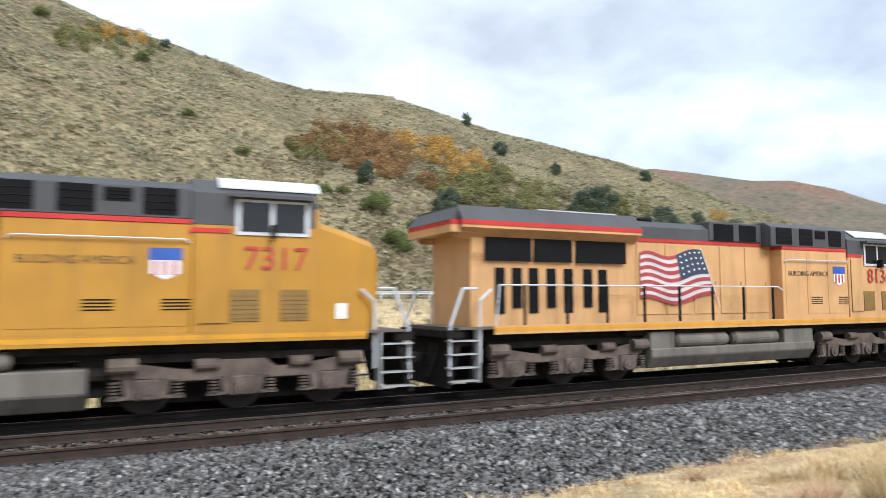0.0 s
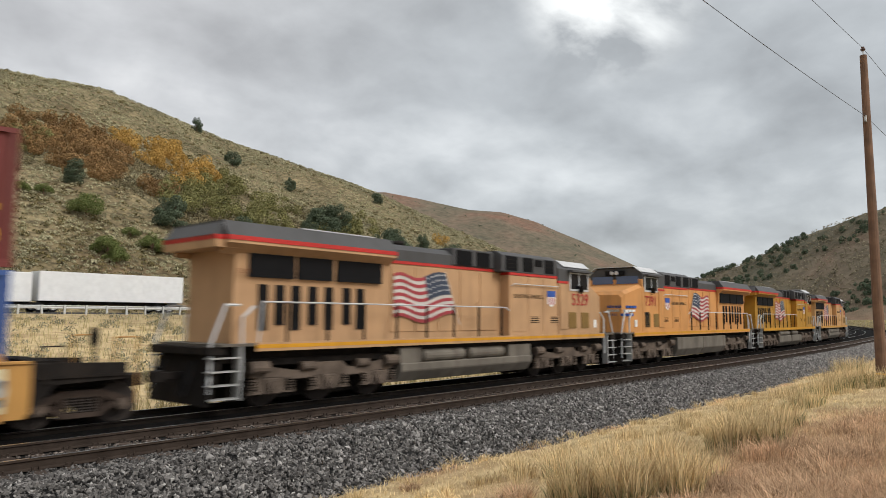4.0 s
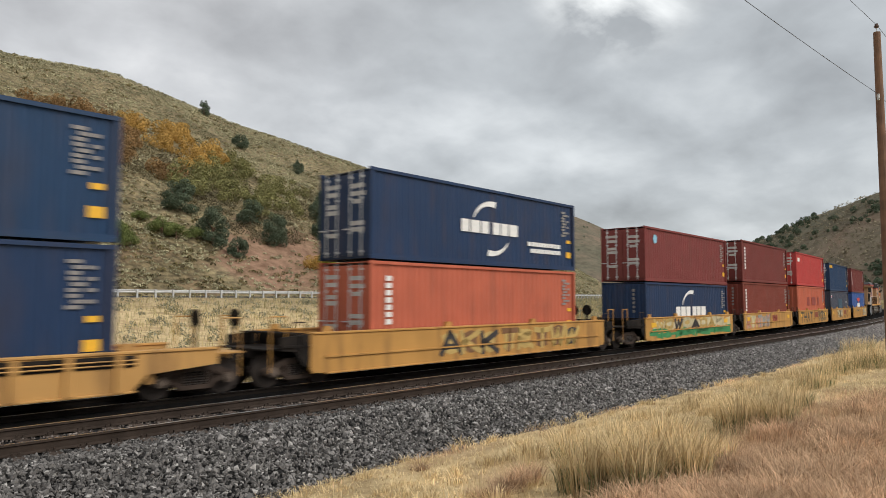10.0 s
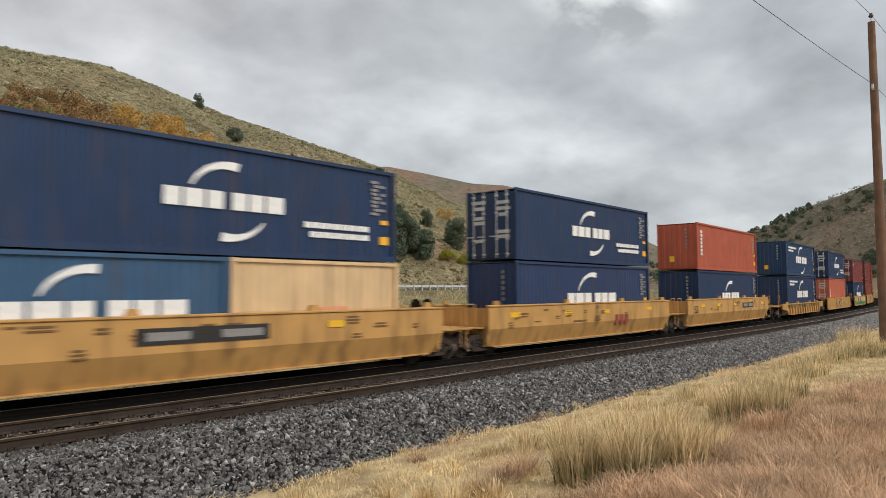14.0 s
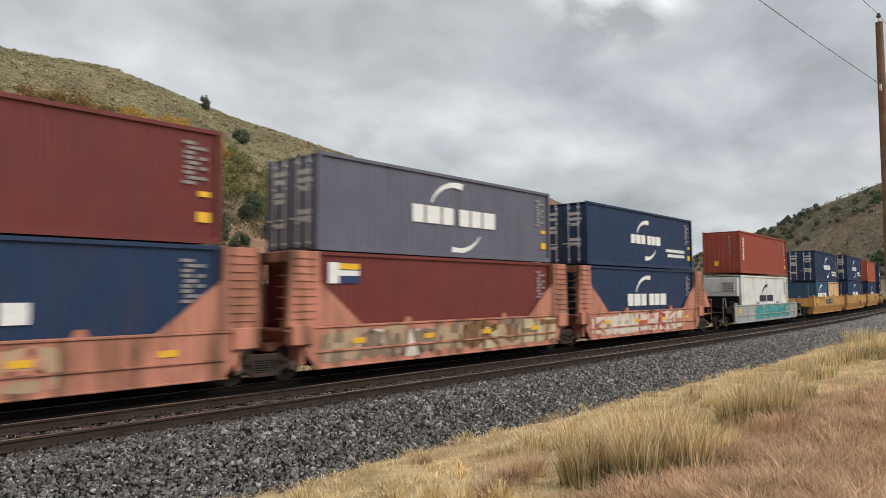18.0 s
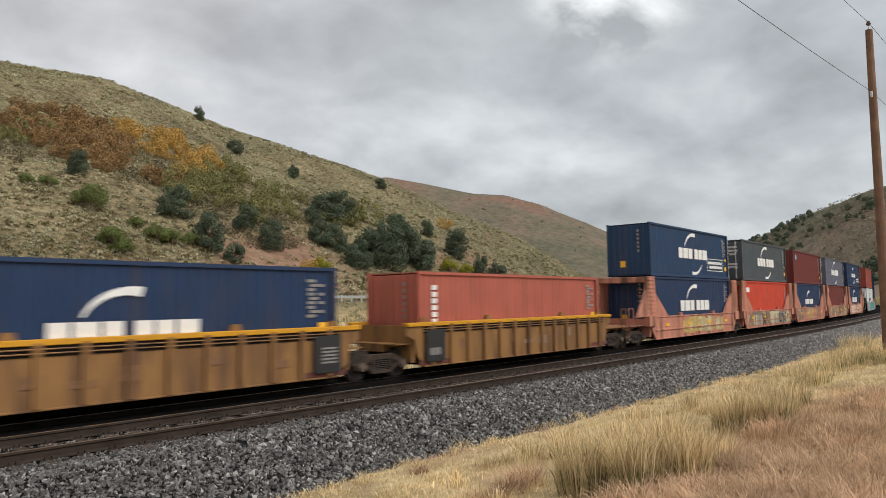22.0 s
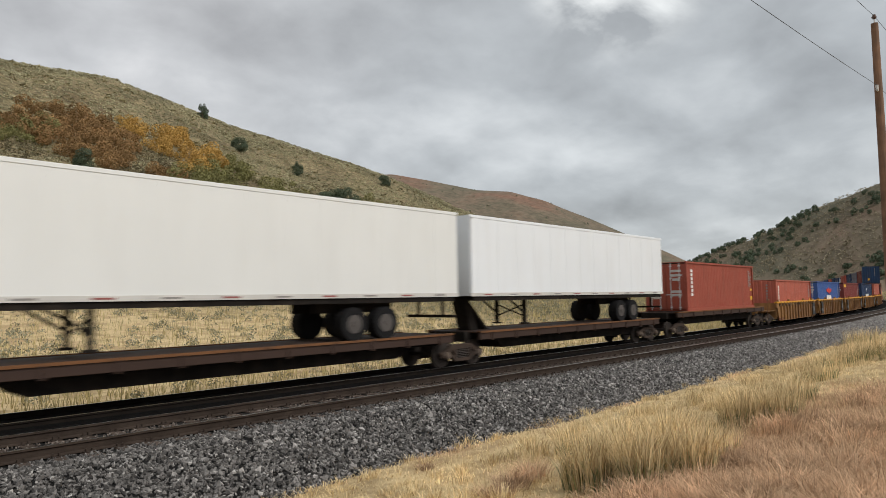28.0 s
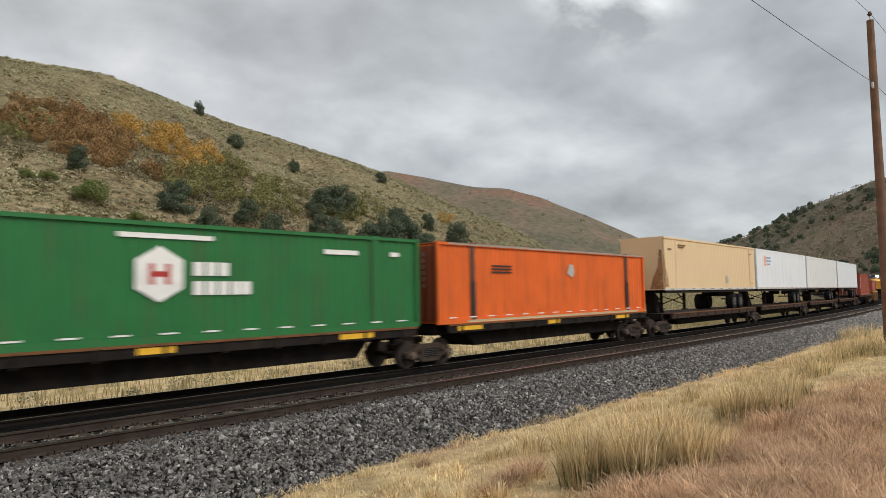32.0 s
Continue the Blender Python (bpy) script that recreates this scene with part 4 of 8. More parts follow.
def trailer(label, col, colname, L=16.15, H=2.95, floor=1.25, ribbed=False, logo=False):
    """A road semi-trailer, nose towards +x; floor is the body's height over the wheels' contact."""
    c = tagged(new("semi_trailer"), label, "trailer", "trailers on the flat cars")
    m = mat("paint_" + colname, col, 0.4, 0, 0.02, 0.5, 0.02, 25, 0.14, (0.56, 0.545, 0.51), 1.6, spec=0.3)
    h, w = L / 2, 1.27
    for y in (-w, w):
        if ribbed:
            part("side_wall", lambda bm: side_sheet(bm, -h + 0.06, h - 0.06, floor + 0.12, floor + H - 0.1, y, 0.025, 0.32), m, c, "", ("tsr", L, H, y))
        else:
            part("side_wall", lambda bm: box(bm, -h + 0.05, h - 0.05, y - 0.015, y + 0.015, floor + 0.12, floor + H - 0.1), m, c, "", ("ts", L, H, y))
            for i in range(int(L / 1.22)):
                part("seam", lambda bm: box(bm, -0.006, 0.006, -0.019, 0.019, floor + 0.12, floor + H - 0.1), m, c, "", ("seam", H), (-h + 1.22 + i * 1.22, y, 0))
        part("bottom_rail", lambda bm: box(bm, -h, h, y - 0.03, y + 0.03, floor, floor + 0.13), mat("pale_rail_paint", (0.58, 0.57, 0.54), 0.45, 0.0), c, "", ("tbr", L, y))
        part("top_rail", lambda bm: box(bm, -h, h, y - 0.03, y + 0.03, floor + H - 0.11, floor + H, 0.01), m, c, "", ("ttr", L, H, y))
        for i in range(10):
            bars(c, -h + 1.0 + i * (L - 2) / 9, floor + 0.065, 0.5, 0.045, mat("dull_red_marking", (0.28, 0.09, 0.08), 0.5) if i % 2 else CREAMMARK, y + (-0.034 if y < 0 else 0.034), "reflector")
    part("roof", lambda bm: box(bm, -h, h, -w + 0.02, w - 0.02, floor + H - 0.03, floor + H - 0.005), m, c, "", ("tr", L, H))
    part("front_wall", lambda bm: box(bm, h - 0.04, h, -w + 0.03, w - 0.03, floor + 0.02, floor + H - 0.03), m, c, "", ("tf", L, H))
    for y0, y1 in ((-w + 0.04, -0.01), (0.01, w - 0.04)):
        part("door", lambda bm: (box(bm, -h, -h + 0.05, y0, y1, floor + 0.1, floor + H - 0.08), [box(bm, -h - 0.03, -h, y0 + (y1 - y0) * k - 0.02, y0 + (y1 - y0) * k + 0.02, floor + 0.1, floor + H - 0.1) for k in (0.3, 0.8)]), m, c, "", ("td", L, H, y0))
    for i in range(int(L / 0.6) - 1):
        part("cross_member", lambda bm: box(bm, 0, 0.08, -w + 0.04, w - 0.04, floor - 0.1, floor + 0.03), UNDER, c, "", "cross_member", (-h + 0.3 + i * 0.6, 0, 0))
    part("bogie_frame", lambda bm: [box(bm, -h + 2.6, -h + 5.8, y - 0.06, y + 0.06, floor - 0.45, floor - 0.1) for y in (-0.5, 0.5)] + [box(bm, -h + 0.2, h - 0.2, y - 0.04, y + 0.04, floor - 0.16, floor - 0.02) for y in (-1.2, 1.2)] + [box(bm, -h + 0.05, -h + 0.15, -1.15, 1.15, 0.55, 0.65)] + [box(bm, -h + 0.06, -h + 0.14, y - 0.04, y + 0.04, 0.6, floor) for y in (-0.6, 0.6)], UNDER, c, "", ("tbf", L))
    for x in (-h + 3.5, -h + 4.8):
        for y in (-1.05, 1.05):
            wh = part("wheel", lambda bm: (cyl(bm, (x, y - 0.22, 0.5), (x, y - 0.01, 0.5), 0.5, 24), cyl(bm, (x, y + 0.01, 0.5), (x, y + 0.22, 0.5), 0.5, 24)), RUBBER, c, "black tyre", ("tw", L, x, y))
            part("rim", lambda bm: (cyl(bm, (x, y, 0.5), (x, y + math.copysign(0.23, y), 0.5), 0.28, 18), cyl(bm, (x, y, 0.5), (x, y + math.copysign(0.26, y), 0.5), 0.1, 10)), mat("dull_steel_rim", (0.10, 0.09, 0.085), 0.55, 0.3), wh, "dull steel rim", ("trm", L, x, y))
    for y in (-0.7, 0.7):
        part("landing_leg", lambda bm: (box(bm, h - 4.2, h - 4.07, y - 0.07, y + 0.07, 0.2, floor), box(bm, h - 4.3, h - 3.97, y - 0.14, y + 0.14, 0.14, 0.2), tube(bm, [(h - 4.1, y, 0.6), (h - 3.0, y, floor - 0.05)], 0.04), tube(bm, [(h - 4.13, y, 0.45), (h - 4.13, -y, 0.95)], 0.03)), UNDER, c, "", ("tl", L, y))
    part("hitch_stand", lambda bm: (prism(bm, [(h - 1.6, 0.0), (h - 1.1, 0.0), (h - 0.75, floor - 0.08), (h - 1.05, floor - 0.08)], -0.3, 0.3), prism(bm, [(h - 2.3, 0.0), (h - 2.15, 0.0), (h - 0.95, floor - 0.15), (h - 1.1, floor - 0.15)], -0.25, 0.25)), UNDER, c, "", ("th", L))
    if ribbed:
        stain = mat("rust_stain", (0.34, 0.17, 0.075), 0.8, 0, 0.4, 3, 0.1, 25, 0.8, (0.62, 0.45, 0.27))
        part("rust_stain", lambda bm: xprism(bm, [(0.45, floor + 0.08), (1.2, floor + 0.08), (1.22, floor + 1.2), (1.16, floor + 2.2), (1.02, floor + 2.3), (0.9, floor + 1.3), (0.62, floor + 0.7)], h + 0.002, h + 0.006), stain, c, "rust run down the end wall", ("rst", L))
        part("rust_stain", lambda bm: prism(bm, [(h - 0.06, floor + 0.2), (h - 0.55, floor + 0.2), (h - 0.4, floor + 0.9), (h - 0.2, floor + 1.3), (h - 0.06, floor + 1.9)], w + 0.004, w + 0.010), stain, c, "rust by the corner", ("rst2", L))
        for x in (-h + 1.2, h - 1.7):
            part("post_seam", lambda bm: box(bm, x - 0.05, x + 0.05, w - 0.01, w + 0.018, floor + 0.12, floor + H - 0.1), m, c, "", ("pseam", L, x))
        for x, z, ww in ((h - 2.6, floor + H - 0.4, 1.1), (h - 2.5, floor + H - 0.52, 0.8), (-h + 1.0, floor + H - 0.5, 0.4), (h - 0.8, floor + 2.3, 0.5)):
            bars(c, x, z, ww, 0.07, mat("worn_stencil_brown", (0.16, 0.085, 0.03), 0.7, 0, 0.3, 6, 0), w + 0.03, "lettering_bar")
        bars(c, -h + 0.8, floor + 0.45, 0.35, 0.09, YELLOWMARK, w + 0.03, "sticker")
        part("scuff", lambda bm: prism(bm, [(-2.3, floor + 0.45), (-1.9, floor + 0.4), (-1.75, floor + 0.75), (-2.0, floor + 0.95), (-2.25, floor + 0.8)], w + 0.012, w + 0.018), mat("grey_scuff", (0.42, 0.40, 0.36), 0.7), c, "grey repaired patch", ("scf", L))
    if logo:
        bars(c, h - 2.4, floor + H - 0.85, 0.62, 0.75, mat("orange_marking", (0.82, 0.42, 0.29), 0.5), w + 0.02, "logo_block")
        for i, ww in enumerate((1.2, 1.4, 0.9)):
            bars(c, h - 3.4, floor + H - 0.6 - i * 0.25, ww, 0.13, mat("faded_blue_marking", (0.27, 0.37, 0.58), 0.5), w + 0.02, "lettering_bar")
    return c


def text_on(parent, words, x, z, size, material, y, name="number"):
    cu = bpy.data.curves.new(name, "FONT")
    cu.body, cu.size, cu.extrude = words, size, 0.004
    cu.align_x, cu.align_y = "CENTER", "CENTER"
    cu.materials.append(material)
    ob = new(name, cu)
    ob.parent = parent
    ob.matrix_basis = pose(x, y, z, 90, 0, 0)
    return ob


def locomotive(label, yellow, yname, number, rev=False, tanks=True, flag=True, wing=False, box_tank=False, tall_tank=False, tail=0.0, flag_at=0.0, up=0.0):
    """A six-axle diesel locomotive, 22.7 m over its couplers, cab towards +x. rev: this one runs cab last, so that its other side shows. up: how much taller its cab is."""
    c = tagged(new("locomotive"), label, "locomotive", "locomotives of the train")
    M = paint("paint_" + yname, yellow, 0.3, 0.42, (0.20, 0.11, 0.05))
    G = paint("loco_grey_roof", (0.074, 0.074, 0.076), 0.3, 0.55, (0.05, 0.045, 0.04))
    R = paint("loco_red_stripe", (0.50, 0.035, 0.03), 0.1, 0.45)
    Fr = paint("loco_frame_brown", (0.13, 0.115, 0.095), 0.5, 0.7, (0.06, 0.05, 0.04))
    near = 1 if rev else -1         # which of its sides faces the viewer
    X = lambda x: x - 11.35 + tail * max(0.0, min(1.0, (13.0 - x) / 6.0))        # x runs from the rear coupler
    P = lambda name, f, m, lab="", par=None, key=None: part(name, f, m, par or c, lab, None if key is None else ("loco", tail, key))
    P("frame", lambda bm: (box(bm, X(0.9), X(21.9), -1.0, 1.0, 1.20, 1.66, 0.02), box(bm, X(6.6), X(15.6), -1.3, 1.3, 1.35, 1.66)), UNDER, key="frame")
    P("walkway", lambda bm: box(bm, X(0.85), X(21.9), -1.56, 1.56, 1.66, 1.72), Fr, key="walk")
    for y in (-1.56, 1.56):
        P("side_sill", lambda bm: box(bm, X(1.9), X(20.9), y - 0.02, y + 0.02, 1.52, 1.75), M, key=("sill", y))
        P("sill_stripe", lambda bm: box(bm, X(1.9), X(20.9), y - 0.026, y + 0.026, 1.60, 1.70), paint("paint_bright_yellow", (0.62, 0.30, 0.02), 0.25), "bright yellow edge stripe", key=("sillstripe", y))
    # long hood: engine part, and the wide radiator part at the rear with its overhanging roof
    def hood(bm):
        xprism(bm, [(-1.02, 1.72), (1.02, 1.72), (1.02, 4.42), (-1.02, 4.42)], X(6.9), X(13.5))
        for i in range(5):
            x = X(7.3) + i * 1.2
            for y in (-1.02, 1.02):
                s = 1 if y > 0 else -1
                box(bm, x, x + 1.05, y, y + s * 0.03, 1.95, 4.15, 0.01)
                box(bm, x + 0.95, x + 1.0, y + s * 0.03, y + s * 0.06, 2.9, 3.0)
    P("engine_hood", hood, M, key="hood")
    def rad(bm):
        xprism(bm, [(-1.10, 1.72), (1.10, 1.72), (1.10, 3.30), (1.18, 4.25), (-1.18, 4.25), (-1.10, 3.30)], X(1.45), X(7.0))
    P("radiator_hood", rad, M, key="rad")
    def wingroof(bm):
        for s in (-1, 1):
            xprism(bm, [(s * 1.10, 4.05), (s * 1.52, 4.32), (s * 1.52, 4.40), (s * 1.10, 4.45)], X(1.0), X(7.1))
        box(bm, X(0.75), X(1.5), -1.35, 1.35, 4.2, 4.42)
    P("overhang", wingroof, M, "overhanging radiator roof edge", key="wing")
    P("overhang_stripe", lambda bm: (box(bm, X(0.98), X(7.12), -1.54, 1.54, 4.40, 4.52), box(bm, X(0.74), X(1.0), -1.36, 1.36, 4.40, 4.52)), R, "red band", key="wstripe")
    P("roof", lambda bm: (xprism(bm, [(-1.53, 4.52), (1.53, 4.52), (1.25, 4.92), (-1.25, 4.92)], X(0.98), X(7.1)), prism(bm, [(X(0.72), 4.52), (X(1.0), 4.52), (X(1.0), 4.9)], -1.3, 1.3)), G, "dark grey radiator roof", key="wroof")
    P("hood_stripe", lambda bm: box(bm, X(7.1), X(13.45), -1.055, 1.055, 4.20, 4.30), R, "red band", key="hstripe")
    P("hood_roof", lambda bm: (xprism(bm, [(-1.06, 4.30), (1.06, 4.30), (1.06, 4.66), (0.80, 4.86), (-0.80, 4.86), (-1.06, 4.66)], X(7.1), X(13.0)), box(bm, X(10.4), X(12.9), -1.1, 1.1, 4.32, 4.95, 0.02)), G, "dark grey roof", key="hroof")
    P("roof_plate", lambda bm: (box(bm, X(3.6), X(6.4), -1.2, 1.2, 4.93, 4.96),), LIGHTGREY, "pale roof hatch", key="rplate")
    for i, (x0, x1) in enumerate(((10.6, 11.5), (11.8, 12.6))):
        for y in (-1.115, 1.115):
            P("roof_grille", lambda bm: (box(bm, X(x0), X(x1), y - 0.012, y + 0.012, 4.34, 4.88), [box(bm, X(x0), X(x1), y - 0.02, y + 0.02, 4.40 + k * 0.1, 4.41 + k * 0.1) for k in range(5)]), BLACK, "black air grille", key=("rg", i, y))
    for y in (-1.16, 1.16):
        s = 1 if y > 0 else -1
        # screens drawn larger, so their black also paints the shade below the overhang
        for i, (x0, x1) in enumerate(((1.85, 3.35), (3.45, 4.75), (4.9, 6.75))):
            P("radiator_screen", lambda bm: prism(bm, [(X(x0), 3.48), (X(x1), 3.48), (X(x1), 4.2), (X(x0), 4.2)], y, y + s * 0.05), BLACK, "black radiator screen, enlarged to hold the overhang's shade", key=("rs", i, y))
        for i, x in enumerate((2.2, 2.75, 3.3, 3.9, 4.5, 5.2, 5.75)):
            P("louvre", lambda bm: (box(bm, X(x), X(x + 0.32), y - s * 0.05, y - s * 0.035, 2.05 + (0.15 if i % 2 else 0), 3.30), [box(bm, X(x), X(x + 0.32), y - s * 0.05, y - s * 0.02, 2.2 + k * 0.18, 2.23 + k * 0.18) for k in range(6)]), BLACK, "dark vent", key=("lv", i, y))
    # the full-width cabinet between the hood and the cab
    P("equipment_cabinet", lambda bm: (xprism(bm, [(-1.47, 1.72), (1.47, 1.72), (1.47, 4.10), (-1.47, 4.10)], X(13.4), X(16.95), 0.02)), M, key="cabinet")
    for i in range(3):
        for y in (-1.47, 1.47):
            P("access_panel", lambda bm: box(bm, X(13.55) + i * 1.13, X(14.6) + i * 1.13, y - 0.012, y + 0.012, 1.9, 4.0), M, key=("apanel", i, y))
    P("cabinet_stripe", lambda bm: box(bm, X(13.4), X(16.95), -1.49, 1.49, 4.10, 4.20), R, "red band", key="cabstripe")
    P("cabinet_roof", lambda bm: xprism(bm, [(-1.47, 4.20), (1.47, 4.20), (1.47, 4.86), (1.2, 5.02), (-1.2, 5.02), (-1.47, 4.86)], X(12.9), X(16.95), 0.02), G, "dark grey roof section", key="cabinetroof")
    for y in (-1.475, 1.475):
        s = 1 if y > 0 else -1
        for i, (x0, x1, z0, z1) in enumerate(((13.15, 13.95, 4.27, 4.84), (14.35, 15.05, 4.27, 4.84), (15.2, 15.75, 4.52, 4.80), (15.95, 16.65, 4.27, 4.84))):
            it = P("air_intake", lambda bm: box(bm, X(x0), X(x1), y, y + s * 0.012, z0, z1), BLACK, "black louvred intake", key=("intake", i, y))
            for k in range(3):
                P("slat", lambda bm: box(bm, X(x0), X(x1), y + s * 0.01, y + s * 0.028, z0 + (z1 - z0) * (0.2 + 0.27 * k), z0 + (z1 - z0) * (0.2 + 0.27 * k) + 0.012), UNDER, "", it, key=("islat", i, y, k))
        for i, x in enumerate((14.85, 16.35)):
            vt = P("side_vent", lambda bm: box(bm, X(x - 0.05), X(x + 0.65), y, y + s * 0.012, 2.2, 2.52), M, key=("vent", i, y))
            for k in range(4):
                P("slit", lambda bm: box(bm, X(x), X(x + 0.6), y + s * 0.01, y + s * 0.02, 2.24 + k * 0.07, 2.27 + k * 0.07), BLACK, "", vt, key=("slit", i, y, k))
        P("cabinet_handrail", lambda bm: tube(bm, [(X(13.5), y + s * 0.02, 3.68), (X(13.6), y + s * 0.09, 3.75), (X(16.8), y + s * 0.09, 3.75), (X(16.9), y + s * 0.02, 3.68)], 0.02), LIGHTGREY, key=("cabrail", y))
        for i, x in enumerate((17.75, 18.85)):
            P("mesh_screen", lambda bm: (box(bm, X(x), X(x + 0.65), s * 1.53, s * 1.545, 1.98, 2.68), [box(bm, X(x), X(x + 0.65), s * 1.53, s * 1.555, 2.04 + k * 0.1, 2.06 + k * 0.1) for k in range(6)]), mat("brown_mesh", (0.22, 0.13, 0.03), 0.7, 0, 0.1, 4, 0.1), "brownish wire screen", key=("mesh", i, y))
        P("data_plate", lambda bm: box(bm, X(20.1), X(20.45), s * 1.34, s * 1.42, 2.0, 2.36), WHITE, "white notice", key=("dplate", y))
        P("mirror", lambda bm: (box(bm, X(18.62), X(18.70), s * 1.55, s * 1.75, 3.55 + up, 3.85 + up), tube(bm, [(X(18.66), s * 1.54, 3.5 + up), (X(18.66), s * 1.72, 3.52 + up)], 0.015)), UNDER, key=("mirror", y))
    # cab and nose
    def cab(bm):
        xprism(bm, [(-1.52, 1.72), (1.52, 1.72), (1.52, 4.28 + up), (-1.52, 4.28 + up)], X(16.95), X(19.75), 0.03)
    P("cab", cab, M, key="cab")
    P("cab_top", lambda bm: (xprism(bm, [(-1.53, 4.0 + up * 0.3), (1.53, 4.0 + up * 0.3), (1.53, 4.55 + up), (1.1, 4.88 + up), (-1.1, 4.88 + up), (-1.53, 4.55 + up)], X(16.92), X(19.65), 0.02)), G, "dark grey cab upper part", key="cabtop")
    P("cab_roof", lambda bm: (xprism(bm, [(a, b + up) for a, b in ((-1.44, 4.66), (-1.08, 4.92), (1.08, 4.92), (1.44, 4.66), (1.44, 4.69), (1.08, 4.95), (-1.08, 4.95), (-1.44, 4.69))], X(17.5), X(19.8)),), LIGHTGREY, "pale cab roof sheet", key="cabroof")
    P("cab_stripe", lambda bm: box(bm, X(16.9), X(17.75), -1.545, 1.545, 3.92, 4.02), R, "red band", key="cstripe")
    for y in (-1.535, 1.535):
        s = 1 if y > 0 else -1
        wf = P("window_frame", lambda bm: box(bm, X(17.85), X(19.5), y - 0.01, y + 0.02 * s, 3.62 + up, 4.42 + up), LIGHTGREY, "pale window surround", key=("wf", y))
        for i, (x0, x1) in enumerate(((17.95, 18.6), (18.7, 19.4))):
            P("window", lambda bm: box(bm, X(x0), X(x1), y, y + s * 0.03, 3.70 + up, 4.36 + up), GLASS, "dark cab window", wf, key=("w", i, y))
        P("sunshade", lambda bm: prism(bm, [(X(17.7), 4.44 + up), (X(19.55), 4.44 + up), (X(19.55), 4.52 + up), (X(17.7), 4.52 + up)], y, y + s * 0.25), G, key=("shade", y))
        P("door", lambda bm: (box(bm, X(17.05), X(17.7), y - 0.01, y + s * 0.02, 1.95, 3.85),), M, key=("cd", y))
    def nose(bm):
        """Full width at the cab, narrower and lower towards the front, with a sloping top."""
        rings = []
        for x, w, zt in ((19.74, 1.50, 4.0 + up), (20.4, 1.38, 3.83 + up), (21.15, 1.22, 3.60 + up), (21.32, 1.10, 3.42 + up)):
            rings.append([bm.verts.new((X(x), yy, zz)) for yy, zz in ((-w, 1.72), (w, 1.72), (w, zt - 0.16), (w - 0.16, zt), (-w + 0.16, zt), (-w, zt - 0.16))])
        for p, q in zip(rings, rings[1:]):
            for k in range(6):
                bm.faces.new((p[k], p[(k + 1) % 6], q[(k + 1) % 6], q[k]))
        bm.faces.new(rings[0])
        bm.faces.new(rings[-1])
    P("nose", nose, M, key="nose")
    # blue base colour stands in for sky reflected in the windscreen
    P("windscreen", lambda bm: [box(bm, X(19.75), X(19.78), y0, y1, 4.04 + up, 4.44 + up) for y0, y1 in ((-1.3, -0.1), (0.1, 1.3))], mat("sky_tinted_glass", (0.10, 0.14, 0.24), 0.1, 0, 0.05, 2, 0), "windscreen with a sky reflection painted into its colour", key="ws")
    P("headlight", lambda bm: [cyl(bm, (X(19.8), y, 4.62 + up), (X(19.86), y, 4.62 + up), 0.10, 14) for y in (-0.13, 0.13)], LIGHTGREY, key="hl")
    P("number_box", lambda bm: box(bm, X(19.7), X(19.8), -0.55, 0.55, 4.5 + up, 4.75 + up, 0.01), BLACK, key="nb")
    # flags, shields and lettering on the side that shows
    y = near * 1.06
    yc = near * 1.485
    sh = P("shield", lambda bm: plate(bm, [(X(16.12), 3.5), (X(16.72), 3.5), (X(16.72), 3.02), (X(16.42), 2.88), (X(16.12), 3.02)], yc, 0.012, near), WHITE, "white and blue shield-shaped crest")
    P("shield_top", lambda bm: plate(bm, [(X(16.09), 3.56), (X(16.75), 3.56), (X(16.75), 3.30), (X(16.09), 3.30)], yc + near * 0.012, 0.006, near), BLUEMARK, "blue band", sh)
    for i in range(3):
        P("shield_bar", lambda bm: plate(bm, [(X(16.19 + i * 0.18), 3.28), (X(16.27 + i * 0.18), 3.28), (X(16.27 + i * 0.18), 2.98), (X(16.19 + i * 0.18), 2.98)], yc + near * 0.012, 0.006, near), REDMARK, "red stripe", sh)
    if flag:
        FX, X = X, lambda x: FX(x) + flag_at
        def wave(u, v):
            """A point of the flag: u from the staff to the free edge, v from the top down."""
            hx = 9.98 + 0.62 * v
            return (X(hx + (7.40 - hx) * u), 3.98 - 1.42 * v - 0.22 * u + (0.05 + 0.10 * u) * math.sin(8.2 * u + 0.5) - 0.10 * math.sin(3.1 * u) * v)

        def strip(bm, u0, u1, v0, v1, off, thick=0.006):
            us = [u0 + (u1 - u0) * k / 14 for k in range(15)]
            plate(bm, [wave(u, v0) for u in us] + [wave(u, v1) for u in us[::-1]], y + near * off, thick, near)
        base = P("flag_emblem", lambda bm: strip(bm, 0, 1, 0, 1, 0.03), mat("faded_flag_white", (0.60, 0.56, 0.52), 0.55), "waving flag painted on the hood")
        for i in range(7):
            P("flag_stripe", lambda bm: strip(bm, 0, 1, 2 * i / 13, (2 * i + 1) / 13, 0.040), mat("flag_red", (0.36, 0.05, 0.06), 0.5), "red flag stripe", base)
        P("flag_canton", lambda bm: strip(bm, 0, 0.42, 0, 7 / 13, 0.048), mat("flag_blue", (0.035, 0.05, 0.085), 0.5), "dark blue starred corner", base)
        for i in range(20):
            sx, sz = wave(0.05 + 0.08 * (i % 5), 0.07 + 0.12 * (i // 5))
            P("flag_star", lambda bm: plate(bm, [(sx + 0.04, sz), (sx, sz + 0.04), (sx - 0.04, sz), (sx, sz - 0.04)], y + near * 0.058, 0.004, near), WHITE, "white star", base)
